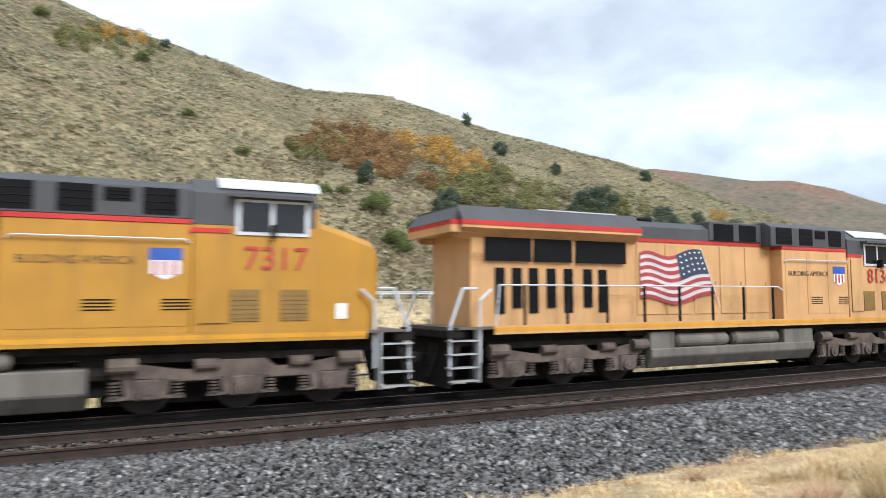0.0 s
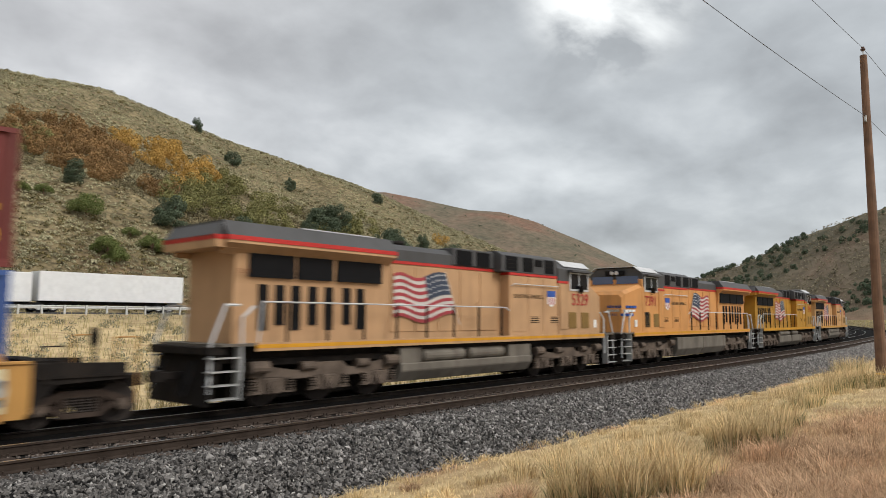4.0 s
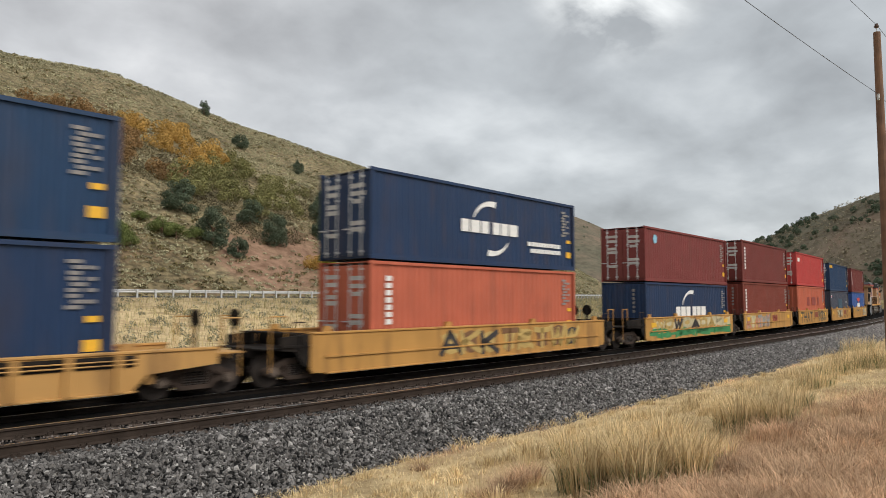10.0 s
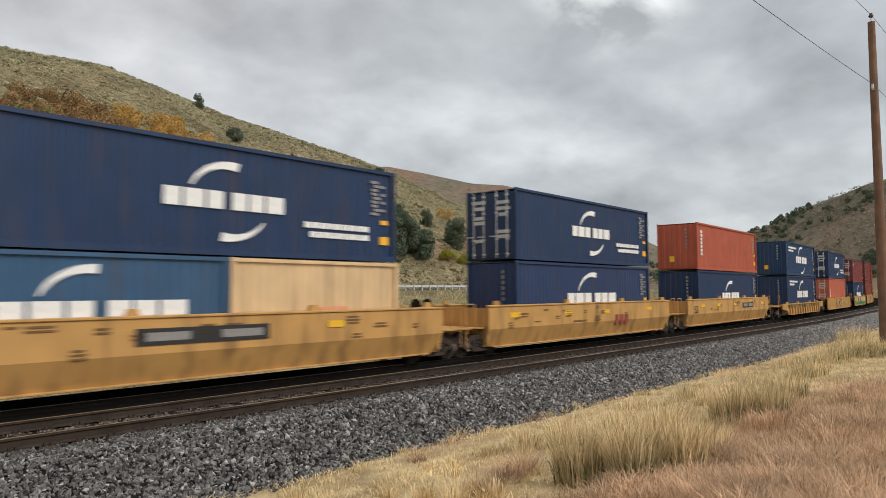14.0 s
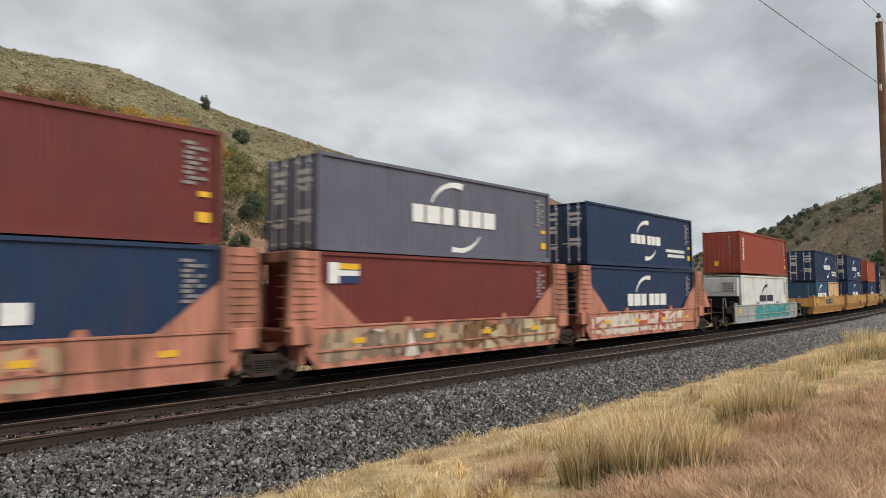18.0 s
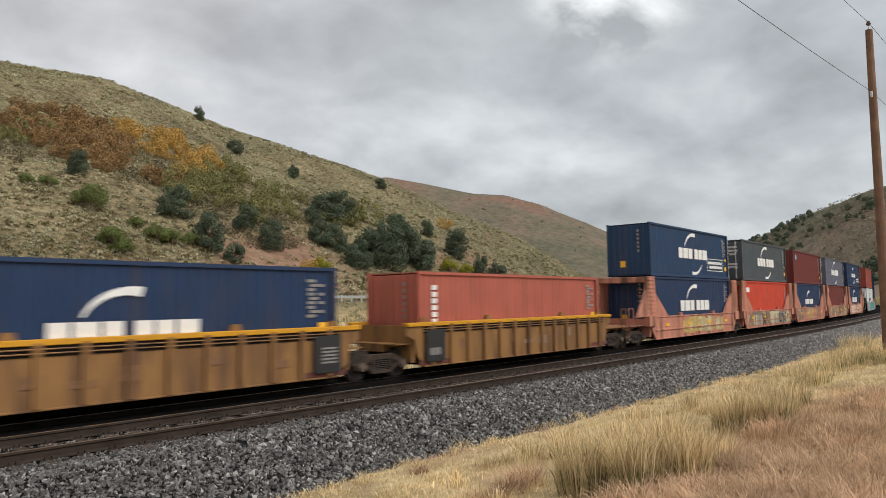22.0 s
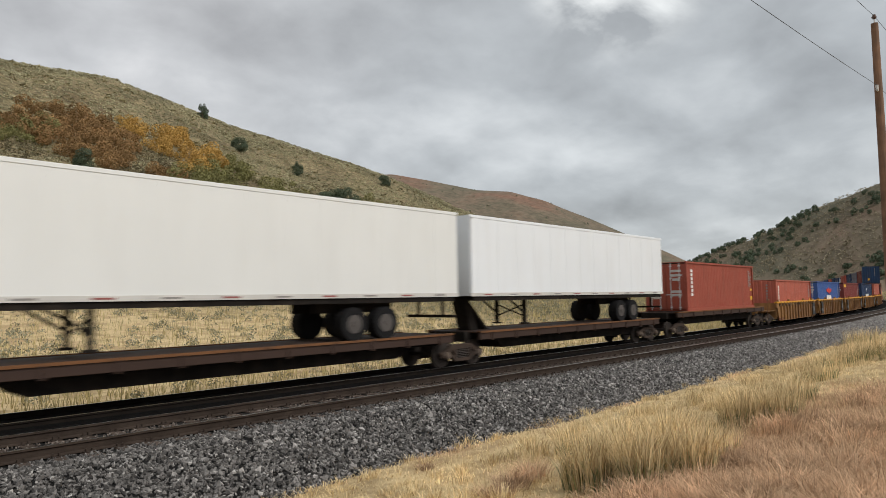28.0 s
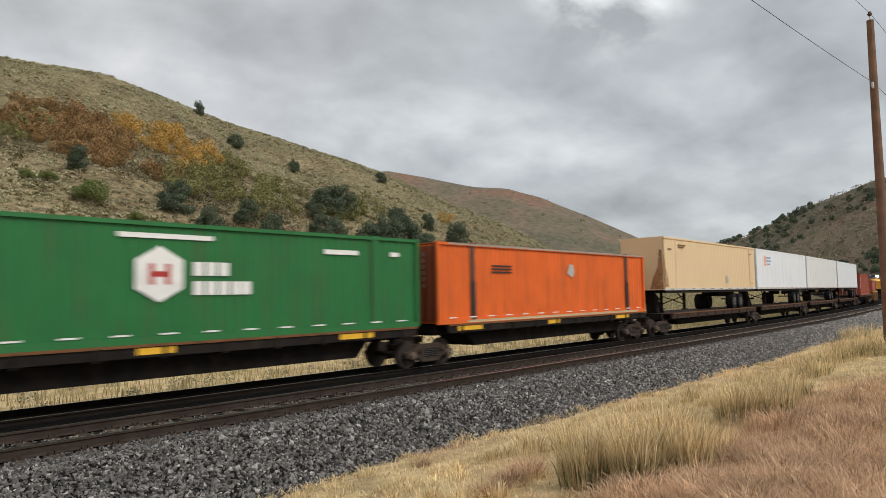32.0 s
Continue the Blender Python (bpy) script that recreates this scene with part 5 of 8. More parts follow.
        P("flag_staff", lambda bm: plate(bm, [(X(9.95), 4.05), (X(9.99), 4.05), (X(10.82), 2.15), (X(10.78), 2.15)], y + near * 0.046, 0.006, near), mat("faded_flag_white", (0.60, 0.56, 0.52), 0.55), "pale painted staff", base)
        X = FX

    def words(txt, x, z, size, m, yy):
        ob = text_on(c, txt, X(x), z, size, m, yy, "lettering")
        ob.matrix_basis = pose(X(x), yy, z, 90, 0, 180 if near > 0 else 0)
    words(number, 18.75, 3.22 + up * 0.5, 0.74, REDMARK, near * 1.55)
    words("BUILDING AMERICA", 14.75, 3.28, 0.24, mat("faded_black_marking", (0.10, 0.06, 0.025), 0.6), near * 1.492)
    words(number, 1.66, 3.62, 0.17, mat("brown_marking", (0.25, 0.10, 0.04), 0.6), near * 1.22)
    if wing:
        for k, z in enumerate((2.95, 2.75, 2.55)):
            P("nose_wing", lambda bm: [box(bm, X(21.3), X(21.32), sd * (0.3), sd * (1.1 - 0.12 * k), z, z + 0.12) for sd in (-1, 1)] + [prism(bm, [(X(20.3 + 0.12 * k + 0.25 * q), z), (X(20.62 + 0.12 * k + 0.25 * q), z), (X(20.62 + 0.12 * k + 0.25 * q), z + 0.12), (X(20.25 + 0.12 * k + 0.25 * q), z + 0.12)], near * 1.05, near * (1.425 - 0.055 * q - 0.026 * k)) for q in range(3)], BLUEMARK if k % 2 == 0 else WHITE, "blue and white wing band")
        P("front_door_vent", lambda bm: box(bm, X(19.0), X(19.5), near * 1.53, near * 1.55, 2.0, 2.75), BLACK, "black vent")
    # under the walkway
    for i, (x0, x1) in enumerate(((6.3, 7.6), (14.8, 16.0))):
        P("equipment_rack", lambda bm: (box(bm, X(x0), X(x1), -0.95, 0.95, 0.42, 1.3, 0.03), cyl(bm, (X(x0 + 0.2), -1.1, 0.9), (X(x1 - 0.2), -1.1, 0.9), 0.16, 10), cyl(bm, (X(x0 + 0.2), 1.1, 0.9), (X(x1 - 0.2), 1.1, 0.9), 0.16, 10)), UNDER, "dark brake and air gear", key=("rack", i))
    if tall_tank:
        P("fuel_tank", lambda bm: (xprism(bm, [(-1.50, 0.70), (-1.50, 1.36), (1.50, 1.36), (1.50, 0.70), (1.25, 0.30), (-1.25, 0.30)], X(6.9), X(11.0), 0.03), xprism(bm, [(-1.50, 0.70), (-1.50, 1.36), (1.50, 1.36), (1.50, 0.70), (1.25, 0.30), (-1.25, 0.30)], X(11.05), X(15.1), 0.03)), TANKGREY, "tan-grey fuel tank", key="tankt")
    elif box_tank:
        P("fuel_tank", lambda bm: (xprism(bm, [(-1.48, 0.56), (-1.48, 1.06), (1.48, 1.06), (1.48, 0.56), (1.15, 0.20), (-1.15, 0.20)], X(7.2), X(11.1), 0.03), xprism(bm, [(-1.48, 0.56), (-1.48, 1.06), (1.48, 1.06), (1.48, 0.56), (1.15, 0.20), (-1.15, 0.20)], X(11.35), X(15.0), 0.03), box(bm, X(11.05), X(11.4), -1.2, 1.2, 0.45, 0.95)), TANKGREY, "tan-grey fuel tank", key="tankb")
        for i, (x0, x1) in enumerate(((7.6, 10.7), (11.8, 13.6))):
            for y in (-1.3, 1.3):
                P("air_reservoir", lambda bm: (cyl(bm, (X(x0), y, 1.27), (X(x1), y, 1.27), 0.19, 16), cyl(bm, (X(x0 - 0.08), y, 1.27), (X(x0), y, 1.27), 0.1, 16, 0.19), cyl(bm, (X(x1), y, 1.27), (X(x1 + 0.08), y, 1.27), 0.19, 16, 0.1)), TANKGREY, key=("resb", i, y))
    else:
        P("fuel_tank", lambda bm: (xprism(bm, [(-1.5, 0.70), (-1.5, 0.95), (1.5, 0.95), (1.5, 0.70), (1.25, 0.36), (-1.25, 0.36)], X(7.4), X(14.9), 0.03), box(bm, X(7.4), X(8.4), -1.45, 1.45, 0.9, 1.45, 0.03), box(bm, X(13.4), X(14.9), -1.45, 1.45, 0.9, 1.4, 0.03)), TANKGREY, "tan-grey fuel tank", key="tank")
        for i, (x0, x1) in enumerate(((8.6, 10.7), (11.1, 13.1))):
            for y in (-1.25, 1.25):
                P("air_reservoir", lambda bm: (cyl(bm, (X(x0), y, 1.16), (X(x1), y, 1.16), 0.22, 16), cyl(bm, (X(x0 - 0.08), y, 1.16), (X(x0), y, 1.16), 0.12, 16, 0.22), cyl(bm, (X(x1), y, 1.16), (X(x1 + 0.08), y, 1.16), 0.22, 16, 0.12)), TANKGREY, key=("res", i, y))
    for nm, xc in (("rear_truck", 4.6), ("front_truck", 18.1)):
        t = part("truck", lambda bm: (box(bm, -2.5, 2.5, -0.95, 0.95, 0.62, 0.95, 0.03), box(bm, -2.9, 2.9, -0.6, 0.6, 0.16, 1.25, 0.03), box(bm, -2.7, 2.7, -1.2, 1.2, 1.12, 1.3)), UNDER, c, "cast six-wheel truck", "loco_truck", (X(xc) if xc > 9 else X(xc) - 0.25 * tail, 0, 0))
        for y in (-1.15, 1.15):
            s = 1 if y > 0 else -1
            def sf(bm):
                prism(bm, [(-2.70, 0.96), (-2.62, 0.80), (-1.60, 0.80), (-1.30, 0.70), (-0.70, 0.70), (-0.45, 0.80), (0.45, 0.80), (0.70, 0.70), (1.30, 0.70), (1.60, 0.80), (2.62, 0.80), (2.70, 0.96), (2.25, 1.12), (1.55, 1.00), (1.25, 0.93), (0.75, 0.93), (0.5, 1.14), (-0.5, 1.14), (-0.75, 0.93), (-1.25, 0.93), (-1.55, 1.00), (-2.25, 1.12)], y - 0.11, y + 0.11, 0.02)
                for xx in (-1.98, 0, 1.98):
                    for k in (-1, 1):
                        prism(bm, [(xx + k * 0.24, 0.82), (xx + k * 0.50, 0.82), (xx + k * 0.40, 0.40), (xx + k * 0.26, 0.36)], y - 0.10, y + 0.12)
                        for q in range(5):
                            cyl(bm, (xx + k * 0.62, y + s * 0.10, 0.44 + q * 0.07), (xx + k * 0.62, y + s * 0.10, 0.475 + q * 0.07), 0.10, 8)
                        box(bm, min(xx + k * 0.4, xx + k * 0.74), max(xx + k * 0.4, xx + k * 0.74), y - 0.02, y + s * 0.16 + 0.02, 0.37, 0.43)
                    box(bm, xx - 0.24, xx + 0.24, y + s * 0.02, y + s * 0.18, 0.34, 0.78, 0.03)
                    cyl(bm, (xx, y + s * 0.18, 0.55), (xx, y + s * 0.26, 0.55), 0.17, 14)
                    cyl(bm, (xx, y + s * 0.26, 0.55), (xx, y + s * 0.29, 0.55), 0.08, 10)
                for xx in (-2.45, 2.45):
                    cyl(bm, (xx - 0.28, y + s * 0.17, 1.08), (xx + 0.28, y + s * 0.17, 1.08), 0.17, 12)
                    cyl(bm, (xx * 0.42, y + s * 0.12, 1.05), (xx * 0.42 + 0.5, y + s * 0.12, 1.05), 0.13, 12)
            part("side_frame", sf, LOCOTRUCK, t, "", ("loco_sf", y))
        for xx in (-1.98, 0, 1.98):
            part("wheelset", lambda bm: (cyl(bm, (xx, -1.0, 0.53), (xx, 1.0, 0.53), 0.1, 8), [(cyl(bm, (xx, w * 0.68, 0.53), (xx, w * 0.80, 0.53), 0.53, 22), cyl(bm, (xx, w * 0.66, 0.53), (xx, w * 0.69, 0.53), 0.56, 22)) for w in (-1, 1)]), WHEEL, t, "", ("loco_ws", xx))
    # ends: steps, plough, handrails
    for s, xe in ((-1, 0.55), (1, 22.15)):
        P("pilot", lambda bm: (prism(bm, [(X(xe), 0.20), (X(xe - s * 0.12), 0.20), (X(xe - s * 0.5), 1.66), (X(xe - s * 0.32), 1.66)], -1.45, 1.45), box(bm, min(X(xe), X(xe - s * 0.5)), max(X(xe), X(xe - s * 0.5)), -1.5, 1.5, 1.45, 1.66, 0.02)), UNDER, "black end plate and plough", key=("pilot", s))
        for y in (-1.42, 1.42):
            st = P("steps", lambda bm: [box(bm, min(X(xe - s * 0.05), X(xe - s * 0.85)), max(X(xe - s * 0.05), X(xe - s * 0.85)), y - 0.14, y + 0.14, z, z + 0.035) for z in (0.34, 0.68, 1.02, 1.36)] + [box(bm, X(xe - s * 0.9) - 0.02, X(xe - s * 0.9) + 0.02, y - 0.15, y + 0.15, 0.3, 1.66)], mat("worn_step_grating", (0.45, 0.45, 0.44), 0.5, 0.3), "worn pale step treads", key=("steps", s, y))
            P("handrail", lambda bm: tube(bm, [(X(xe - s * 0.1), y, 0.5), (X(xe - s * 0.12), y, 1.75), (X(xe - s * 0.5), y, 2.72), (X(xe - s * 0.9), y, 2.72)], 0.04), LIGHTGREY, "pale grey grab rail", key=("hr", s, y))
            P("handrail", lambda bm: tube(bm, [(X(xe - s * 1.0), y, 0.8), (X(xe - s * 1.0), y, 2.4), (X(xe - s * 1.35), y, 2.7)], 0.04), LIGHTGREY, "pale grey grab rail", key=("hr2", s, y))
        coupler(c, X(xe + s * 0.1), s, 0.9)
        for yy in (-0.9, -0.6, 0.6, 0.9):
            P("hose", lambda bm: tube(bm, [(X(xe), yy, 1.3), (X(xe + s * 0.15), yy, 0.8), (X(xe + s * 0.25), yy + 0.1, 0.45)], 0.03), RUBBER, key=("hose", s, yy))
    P("horn", lambda bm: (box(bm, X(7.9), X(8.7), -0.3, 0.3, 4.86, 4.94), [cyl(bm, (X(8.1 + k * 0.15), -0.3 + k * 0.2, 5.0), (X(8.6 + k * 0.1), -0.3 + k * 0.2, 5.0), 0.04, 8, 0.1) for k in range(4)]), UNDER, key="horn")
    for y in (-1.5, 1.5):
        P("side_handrail", lambda bm: tube(bm, [(X(2.0), y, 1.75), (X(2.1), y, 2.82), (X(13.1), y, 2.82), (X(13.35), y, 2.7)], 0.026), LIGHTGREY, "long side handrail", key=("shr", y))
        for i in range(8):
            x = X(2.9) + i * 1.42
            P("stanchion", lambda bm: box(bm, x - 0.035, x + 0.035, y - 0.025, y + 0.025, 1.72, 2.82), UNDER, key=("stn", i, y))
    return c


YEL, YEL2 = (0.58, 0.335, 0.145), (0.44, 0.225, 0.030)
for lab, col, nm, num, u0, rev, bt, fl in (
        ("weathered pale yellow diesel locomotive with a grey roof and painted flag", YEL, "armour_yellow_faded", "8136", 316.0, False, False, True),
        ("bright yellow diesel locomotive with a grey roof and painted flag", YEL2, "armour_yellow", "7317", 293.5, False, True, True),
        ("orange-yellow diesel locomotive running backwards, painted flag on its hood", (0.62, 0.30, 0.105), "armour_yellow_warm", "7391", 270.35, True, True, True),
        ("dusty pale yellow diesel locomotive with a grey roof and painted flag", (0.50, 0.305, 0.165), "armour_yellow_dusty", "5329", 248.1, False, False, True)):
    lo = locomotive(lab, col, nm, num, rev, True, fl, rev, bt, rev, {"7317": -0.6, "7391": 0.05}.get(num, 0.0), {"7317": 0.45, "7391": 1.3}.get(num, 0.0), {"7317": 0.27, "7391": 0.20}.get(num, 0.0))
    carry(lo, u0 + 11.35, 0.0, 6.7, 0.0, rev)

NAVY, NAVY2, ROYAL = (0.015, 0.038, 0.096), (0.014, 0.045, 0.108), (0.048, 0.112, 0.33)
BROWN, SALMON, RED = (0.165, 0.036, 0.032), (0.50, 0.130, 0.075), (0.46, 0.055, 0.052)
SLATE, PURPLE, COAL, BRIGHT = (0.066, 0.075, 0.105), (0.125, 0.13, 0.175), (0.068, 0.084, 0.096), (0.56, 0.065, 0.035)
PALE, TANC, TEAL = (0.70, 0.70, 0.68), (0.68, 0.48, 0.27), (0.05, 0.30, 0.30)
# rear end, front end, height of the floor, colour, its name, look of the side, doors to the rear
LOADS = (
    (232.2, 0.45, ROYAL, "royal blue", "eagle", False), (232.2, 3.40, BROWN, "red-brown", "column", True),
    (216.75, 0.45, SLATE, "slate grey", "redtag", False), (216.75, 3.40, NAVY2, "dark blue", "yellowname", True),
    (201.2, 0.75, SALMON, "salmon orange", "patches", False), (201.2, 3.70, RED, "bright red", "tag", True),
    (185.7, 0.75, (0.20, 0.045, 0.032), "rust red", "column", False), (185.7, 3.70, BROWN, "red-brown", "column", True),
    (170.2, 0.45, NAVY, "navy blue", "line_big_low", False), (170.2, 3.40, (0.19, 0.042, 0.04), "maroon", "disc", True),
    (150.9, 0.75, SALMON, "salmon orange", "column", True), (150.9, 3.70, NAVY, "navy blue", "line_eco", True),
    (131.0, 0.75, NAVY, "navy blue", "line_left_big_low", False), (131.0, 3.70, NAVY2, "dark blue", "line_left_big", False),
    (109.7, 0.75, NAVY, "navy blue", "line_low", False), (109.7, 3.70, (0.40, 0.095, 0.055), "brick orange", "column", False),
    (90.5, 0.75, (0.022, 0.045, 0.115), "faded navy blue", "line_big_low", False), (90.5, 3.70, NAVY, "navy blue", "line_eco", True),
    (71.5, 3.38, NAVY, "navy blue", "line_eco", True),
    (48.2, 0.65, PALE, "off-white", "line_low", True), (48.2, 3.70, (0.30, 0.065, 0.045), "brick red", "column", False),
    (27.4, 0.75, NAVY, "navy blue", "line_big_low", False), (27.4, 3.70, NAVY, "navy blue", "line_eco", True),
    (12.1, 0.75, (0.19, 0.042, 0.035), "red-brown", "flagtag", False), (12.1, 3.68, PURPLE, "purple-grey", "line_big", True),
    (-3.15, 0.75, NAVY, "navy blue", "line_low", False), (-3.15, 3.68, (0.15, 0.032, 0.030), "dark red-brown", "disc", False),
    (-18.1, 0.75, BRIGHT, "bright orange-red", "tag", False), (-18.1, 3.68, COAL, "charcoal grey", "line_big", True),
    (-33.4, 0.75, NAVY, "navy blue", "line_big_low", False), (-33.4, 3.68, NAVY2, "dark blue", "line_eco_box_big", False),
    (-51.5, 0.57, (0.42, 0.115, 0.080), "faded salmon red", "column", False),
    (-67.25, 0.57, NAVY, "navy blue", "line_low", True),
    (-82.4, 0.57, (0.20, 0.045, 0.04), "maroon", "yellowname", True),
    (-97.5, 0.57, ROYAL, "royal blue", "eagle", True),
    (-112.75, 0.57, (0.42, 0.115, 0.080), "faded salmon red", "column", False),
    (-130.9, 1.45, (0.32, 0.075, 0.050), "rust orange", "column", True),
)
for rear, z, col, cname, style, doors in LOADS:
    b = container("%s steel shipping container, corrugated sides%s" % (cname, ", doors with locking rods" if doors else ""), col, 12.19, HI, style, doors, cname.replace(" ", "_").replace("-", "_"))
    if cname == "off-white":
        unit = part("cooling_unit", lambda bm: (box(bm, -6.50, -6.12, -1.12, 1.12, 1.45, 2.70, 0.03), box(bm, -6.58, -6.5, -0.95, -0.1, 1.75, 2.5, 0.02), box(bm, -6.58, -6.5, 0.1, 0.95, 1.75, 2.5, 0.02)), LIGHTGREY, b, "white cooling unit on the end wall")
        part("machinery", lambda bm: (box(bm, -6.42, -6.12, -1.1, 1.1, 0.25, 1.45), box(bm, -6.50, -6.40, -0.95, -0.2, 0.4, 1.1, 0.02), cyl(bm, (-6.52, 0.5, 0.75), (-6.40, 0.5, 0.75), 0.3, 14)), BLACK, unit, "black compressor bay")
        part("cooling_grille", lambda bm: [box(bm, -6.60, -6.58, -0.9, -0.15, 1.8 + k * 0.13, 1.85 + k * 0.13) for k in range(5)], BLACK, unit, "black grille")
    carry(b, rear + 6.05, z, 6.0)
for rear, col, cname, style in ((71.6, (0.04, 0.10, 0.19), "steel blue", "line20"), (77.75, TANC, "tan", "none")):
    b = container("short %s steel shipping container under a long one" % cname, col, 6.06, LO, style if style == "none" else "none", False, cname.replace(" ", "_"))
    if cname == "steel blue":
        word_blocks(b, -2.2, 2.0, 1.28, 0.46, SHIPWORD, WHITE, -W2 - 0.004)
        arc(b, -0.3, 1.3, 1.15, 160, 84, 0.06, 0.28, WHITE, -W2 - 0.004, "white curved stroke")
    else:
        bars(b, 0.3, 1.0, 1.3, 0.5, mat("pale_pink_label", (0.65, 0.30, 0.16), 0.6), -W2 - 0.004, "label")
    carry(b, rear + 3.0, 0.75, 2.9)

CAR_YELLOW = (0.50, 0.265, 0.075)
SPRAY = {k: mat("spray_" + k, v, 0.6, 0, 0.15, 2, 0) for k, v in {"grey": (0.30, 0.30, 0.29), "black": (0.045, 0.04, 0.04), "cream": (0.55, 0.48, 0.30), "green": (0.05, 0.25, 0.09), "teal": (0.06, 0.30, 0.30), "pink": (0.52, 0.22, 0.15), "brown": (0.20, 0.10, 0.045), "gold": (0.52, 0.36, 0.12), "taupe": (0.24, 0.17, 0.12), "white": (0.66, 0.58, 0.50), "sand": (0.44, 0.31, 0.20), "red": (0.50, 0.10, 0.07)}.items()}


GLYPHS = {"T": (((0.5, 0), (0.5, 1)), ((0, 1), (1, 1))), "H": (((0, 0), (0, 1)), ((1, 0), (1, 1)), ((0, 0.5), (1, 0.5))), "A": (((0, 0), (0.5, 1)), ((0.5, 1), (1, 0)), ((0.2, 0.35), (0.8, 0.35))),
          "W": (((0, 1), (0.25, 0)), ((0.25, 0), (0.5, 0.8)), ((0.5, 0.8), (0.75, 0)), ((0.75, 0), (1, 1))), "O": (((0, 0.2), (0, 0.8)), ((0, 0.8), (0.5, 1)), ((0.5, 1), (1, 0.8)), ((1, 0.8), (1, 0.2)), ((1, 0.2), (0.5, 0)), ((0.5, 0), (0, 0.2))),
          "R": (((0, 0), (0, 1)), ((0, 1), (0.8, 0.8)), ((0.8, 0.8), (0, 0.5)), ((0.1, 0.5), (1, 0))), "K": (((0, 0), (0, 1)), ((0, 0.45), (1, 1)), ((0.2, 0.55), (1, 0)))}


def stroke(p, q, w, r):
    """A sprayed stroke between two points, its edge a little uneven."""
    dx, dz = q[0] - p[0], q[1] - p[1]
    n = max(1e-6, math.hypot(dx, dz))
    ux, uz, nx, nz = dx / n * w * 0.4, dz / n * w * 0.4, -dz / n, dx / n
    j = lambda: w * r.uniform(0.42, 0.6)
    a, b, c, d = j(), j(), j(), j()
    mx, mz = (p[0] + q[0]) / 2 + nx * w * r.uniform(-0.25, 0.25), (p[1] + q[1]) / 2 + nz * w * r.uniform(-0.25, 0.25)
    e = j()
    return [(p[0] - ux + nx * a, p[1] - uz + nz * a), (mx + nx * e, mz + nz * e), (q[0] + ux + nx * b, q[1] + uz + nz * b), (q[0] + ux - nx * c, q[1] + uz - nz * c), (mx - nx * e, mz - nz * e), (p[0] - ux - nx * d, p[1] - uz - nz * d)]


def graffiti(seed, kinds, x0, x1, z0, z1, n, fill=None):
    """Sprayed lettering: an uneven filled band, then fat letter-like strokes in two or three colours over it."""
    r = random.Random(seed)
    out = []
    if fill:
        m = max(3, int((x1 - x0) / 0.8))
        for i in range(m):
            xa, xb = x0 + (x1 - x0) * i / m - 0.1, x0 + (x1 - x0) * (i + 1) / m + 0.1
            lo, hi = z0 + r.uniform(0.0, 0.16), z1 - r.uniform(0.0, 0.2)
            out.append(([(xa, lo + 0.05), ((xa + xb) / 2, lo), (xb, lo + 0.06), (xb + 0.04, (lo + hi) / 2), (xb, hi - 0.05), ((xa + xb) / 2, hi), (xa, hi - 0.08), (xa - 0.04, (lo + hi) / 2)], SPRAY[r.choice(fill)], i % 2))
    letters = max(2, int(n / 3))
    step = (x1 - x0) / letters
    for i in range(letters):
        xa, wd = x0 + step * (i + 0.1), step * r.uniform(0.7, 0.95)
        za, hh = z0 + (z1 - z0) * r.uniform(0.10, 0.2), (z1 - z0) * r.uniform(0.6, 0.75)
        g = GLYPHS[r.choice("THAWORK")]
        k, lean, w = SPRAY[r.choice(kinds)], r.uniform(-0.15, 0.25), min(0.2, step * r.uniform(0.16, 0.26))
        if not fill or i % 2:
            q = [(xa + wd * (0.1 + 0.8 * u) + lean * v * hh, za + hh * v) for u, v in ((0.0, 0.1), (0.4, -0.08), (1.0, 0.05), (0.9, 0.5), (1.05, 0.95), (0.5, 1.08), (-0.05, 0.9), (0.1, 0.5))]
            out.append((q, SPRAY[r.choice(kinds)], 2))
        for p, e in g:
            out.append((stroke((xa + wd * p[0] + lean * p[1] * hh, za + hh * p[1]), (xa + wd * e[0] + lean * e[1] * hh, za + hh * e[1]), w, r), k, 3 + i % 2))
    return out


def lettered(word, x0, x1, z0, z1, w, kind, seed):
    r, out = random.Random(seed), []
    step = (x1 - x0) / len(word)
    for i, ch in enumerate(word):
        xa, lean = x0 + i * step, r.uniform(-0.1, 0.12)
        for p, e in GLYPHS[ch]:
            out.append((stroke((xa + step * 0.72 * p[0] + lean * p[1], z0 + (z1 - z0) * p[1]), (xa + step * 0.72 * e[0] + lean * e[1], z0 + (z1 - z0) * e[1]), w, r), SPRAY[kind], i % 3))
    return out


def notices(seed, x0, x1, z0, z1, n):
    """Small rows of worn stencilled writing, too fine to read."""
    r, out = random.Random(seed), []
    m = mat("worn_stencil_brown", (0.16, 0.085, 0.03), 0.7, 0, 0.3, 6, 0)
    for i in range(n):
        x, z, w = r.uniform(x0, x1), r.uniform(z0, z1), r.uniform(0.25, 0.7)
        for k in range(r.randint(1, 3)):
            out.append((x, z - 0.09 * k, w * r.uniform(0.7, 1.0), 0.045, m))
    return out


def red_block_marks(x):
    return [(x - 0.5 + i * 0.5, 1.05, 0.36, 0.45, mat("dark_red_marking", (0.26, 0.05, 0.035), 0.6)) for i in range(3)]


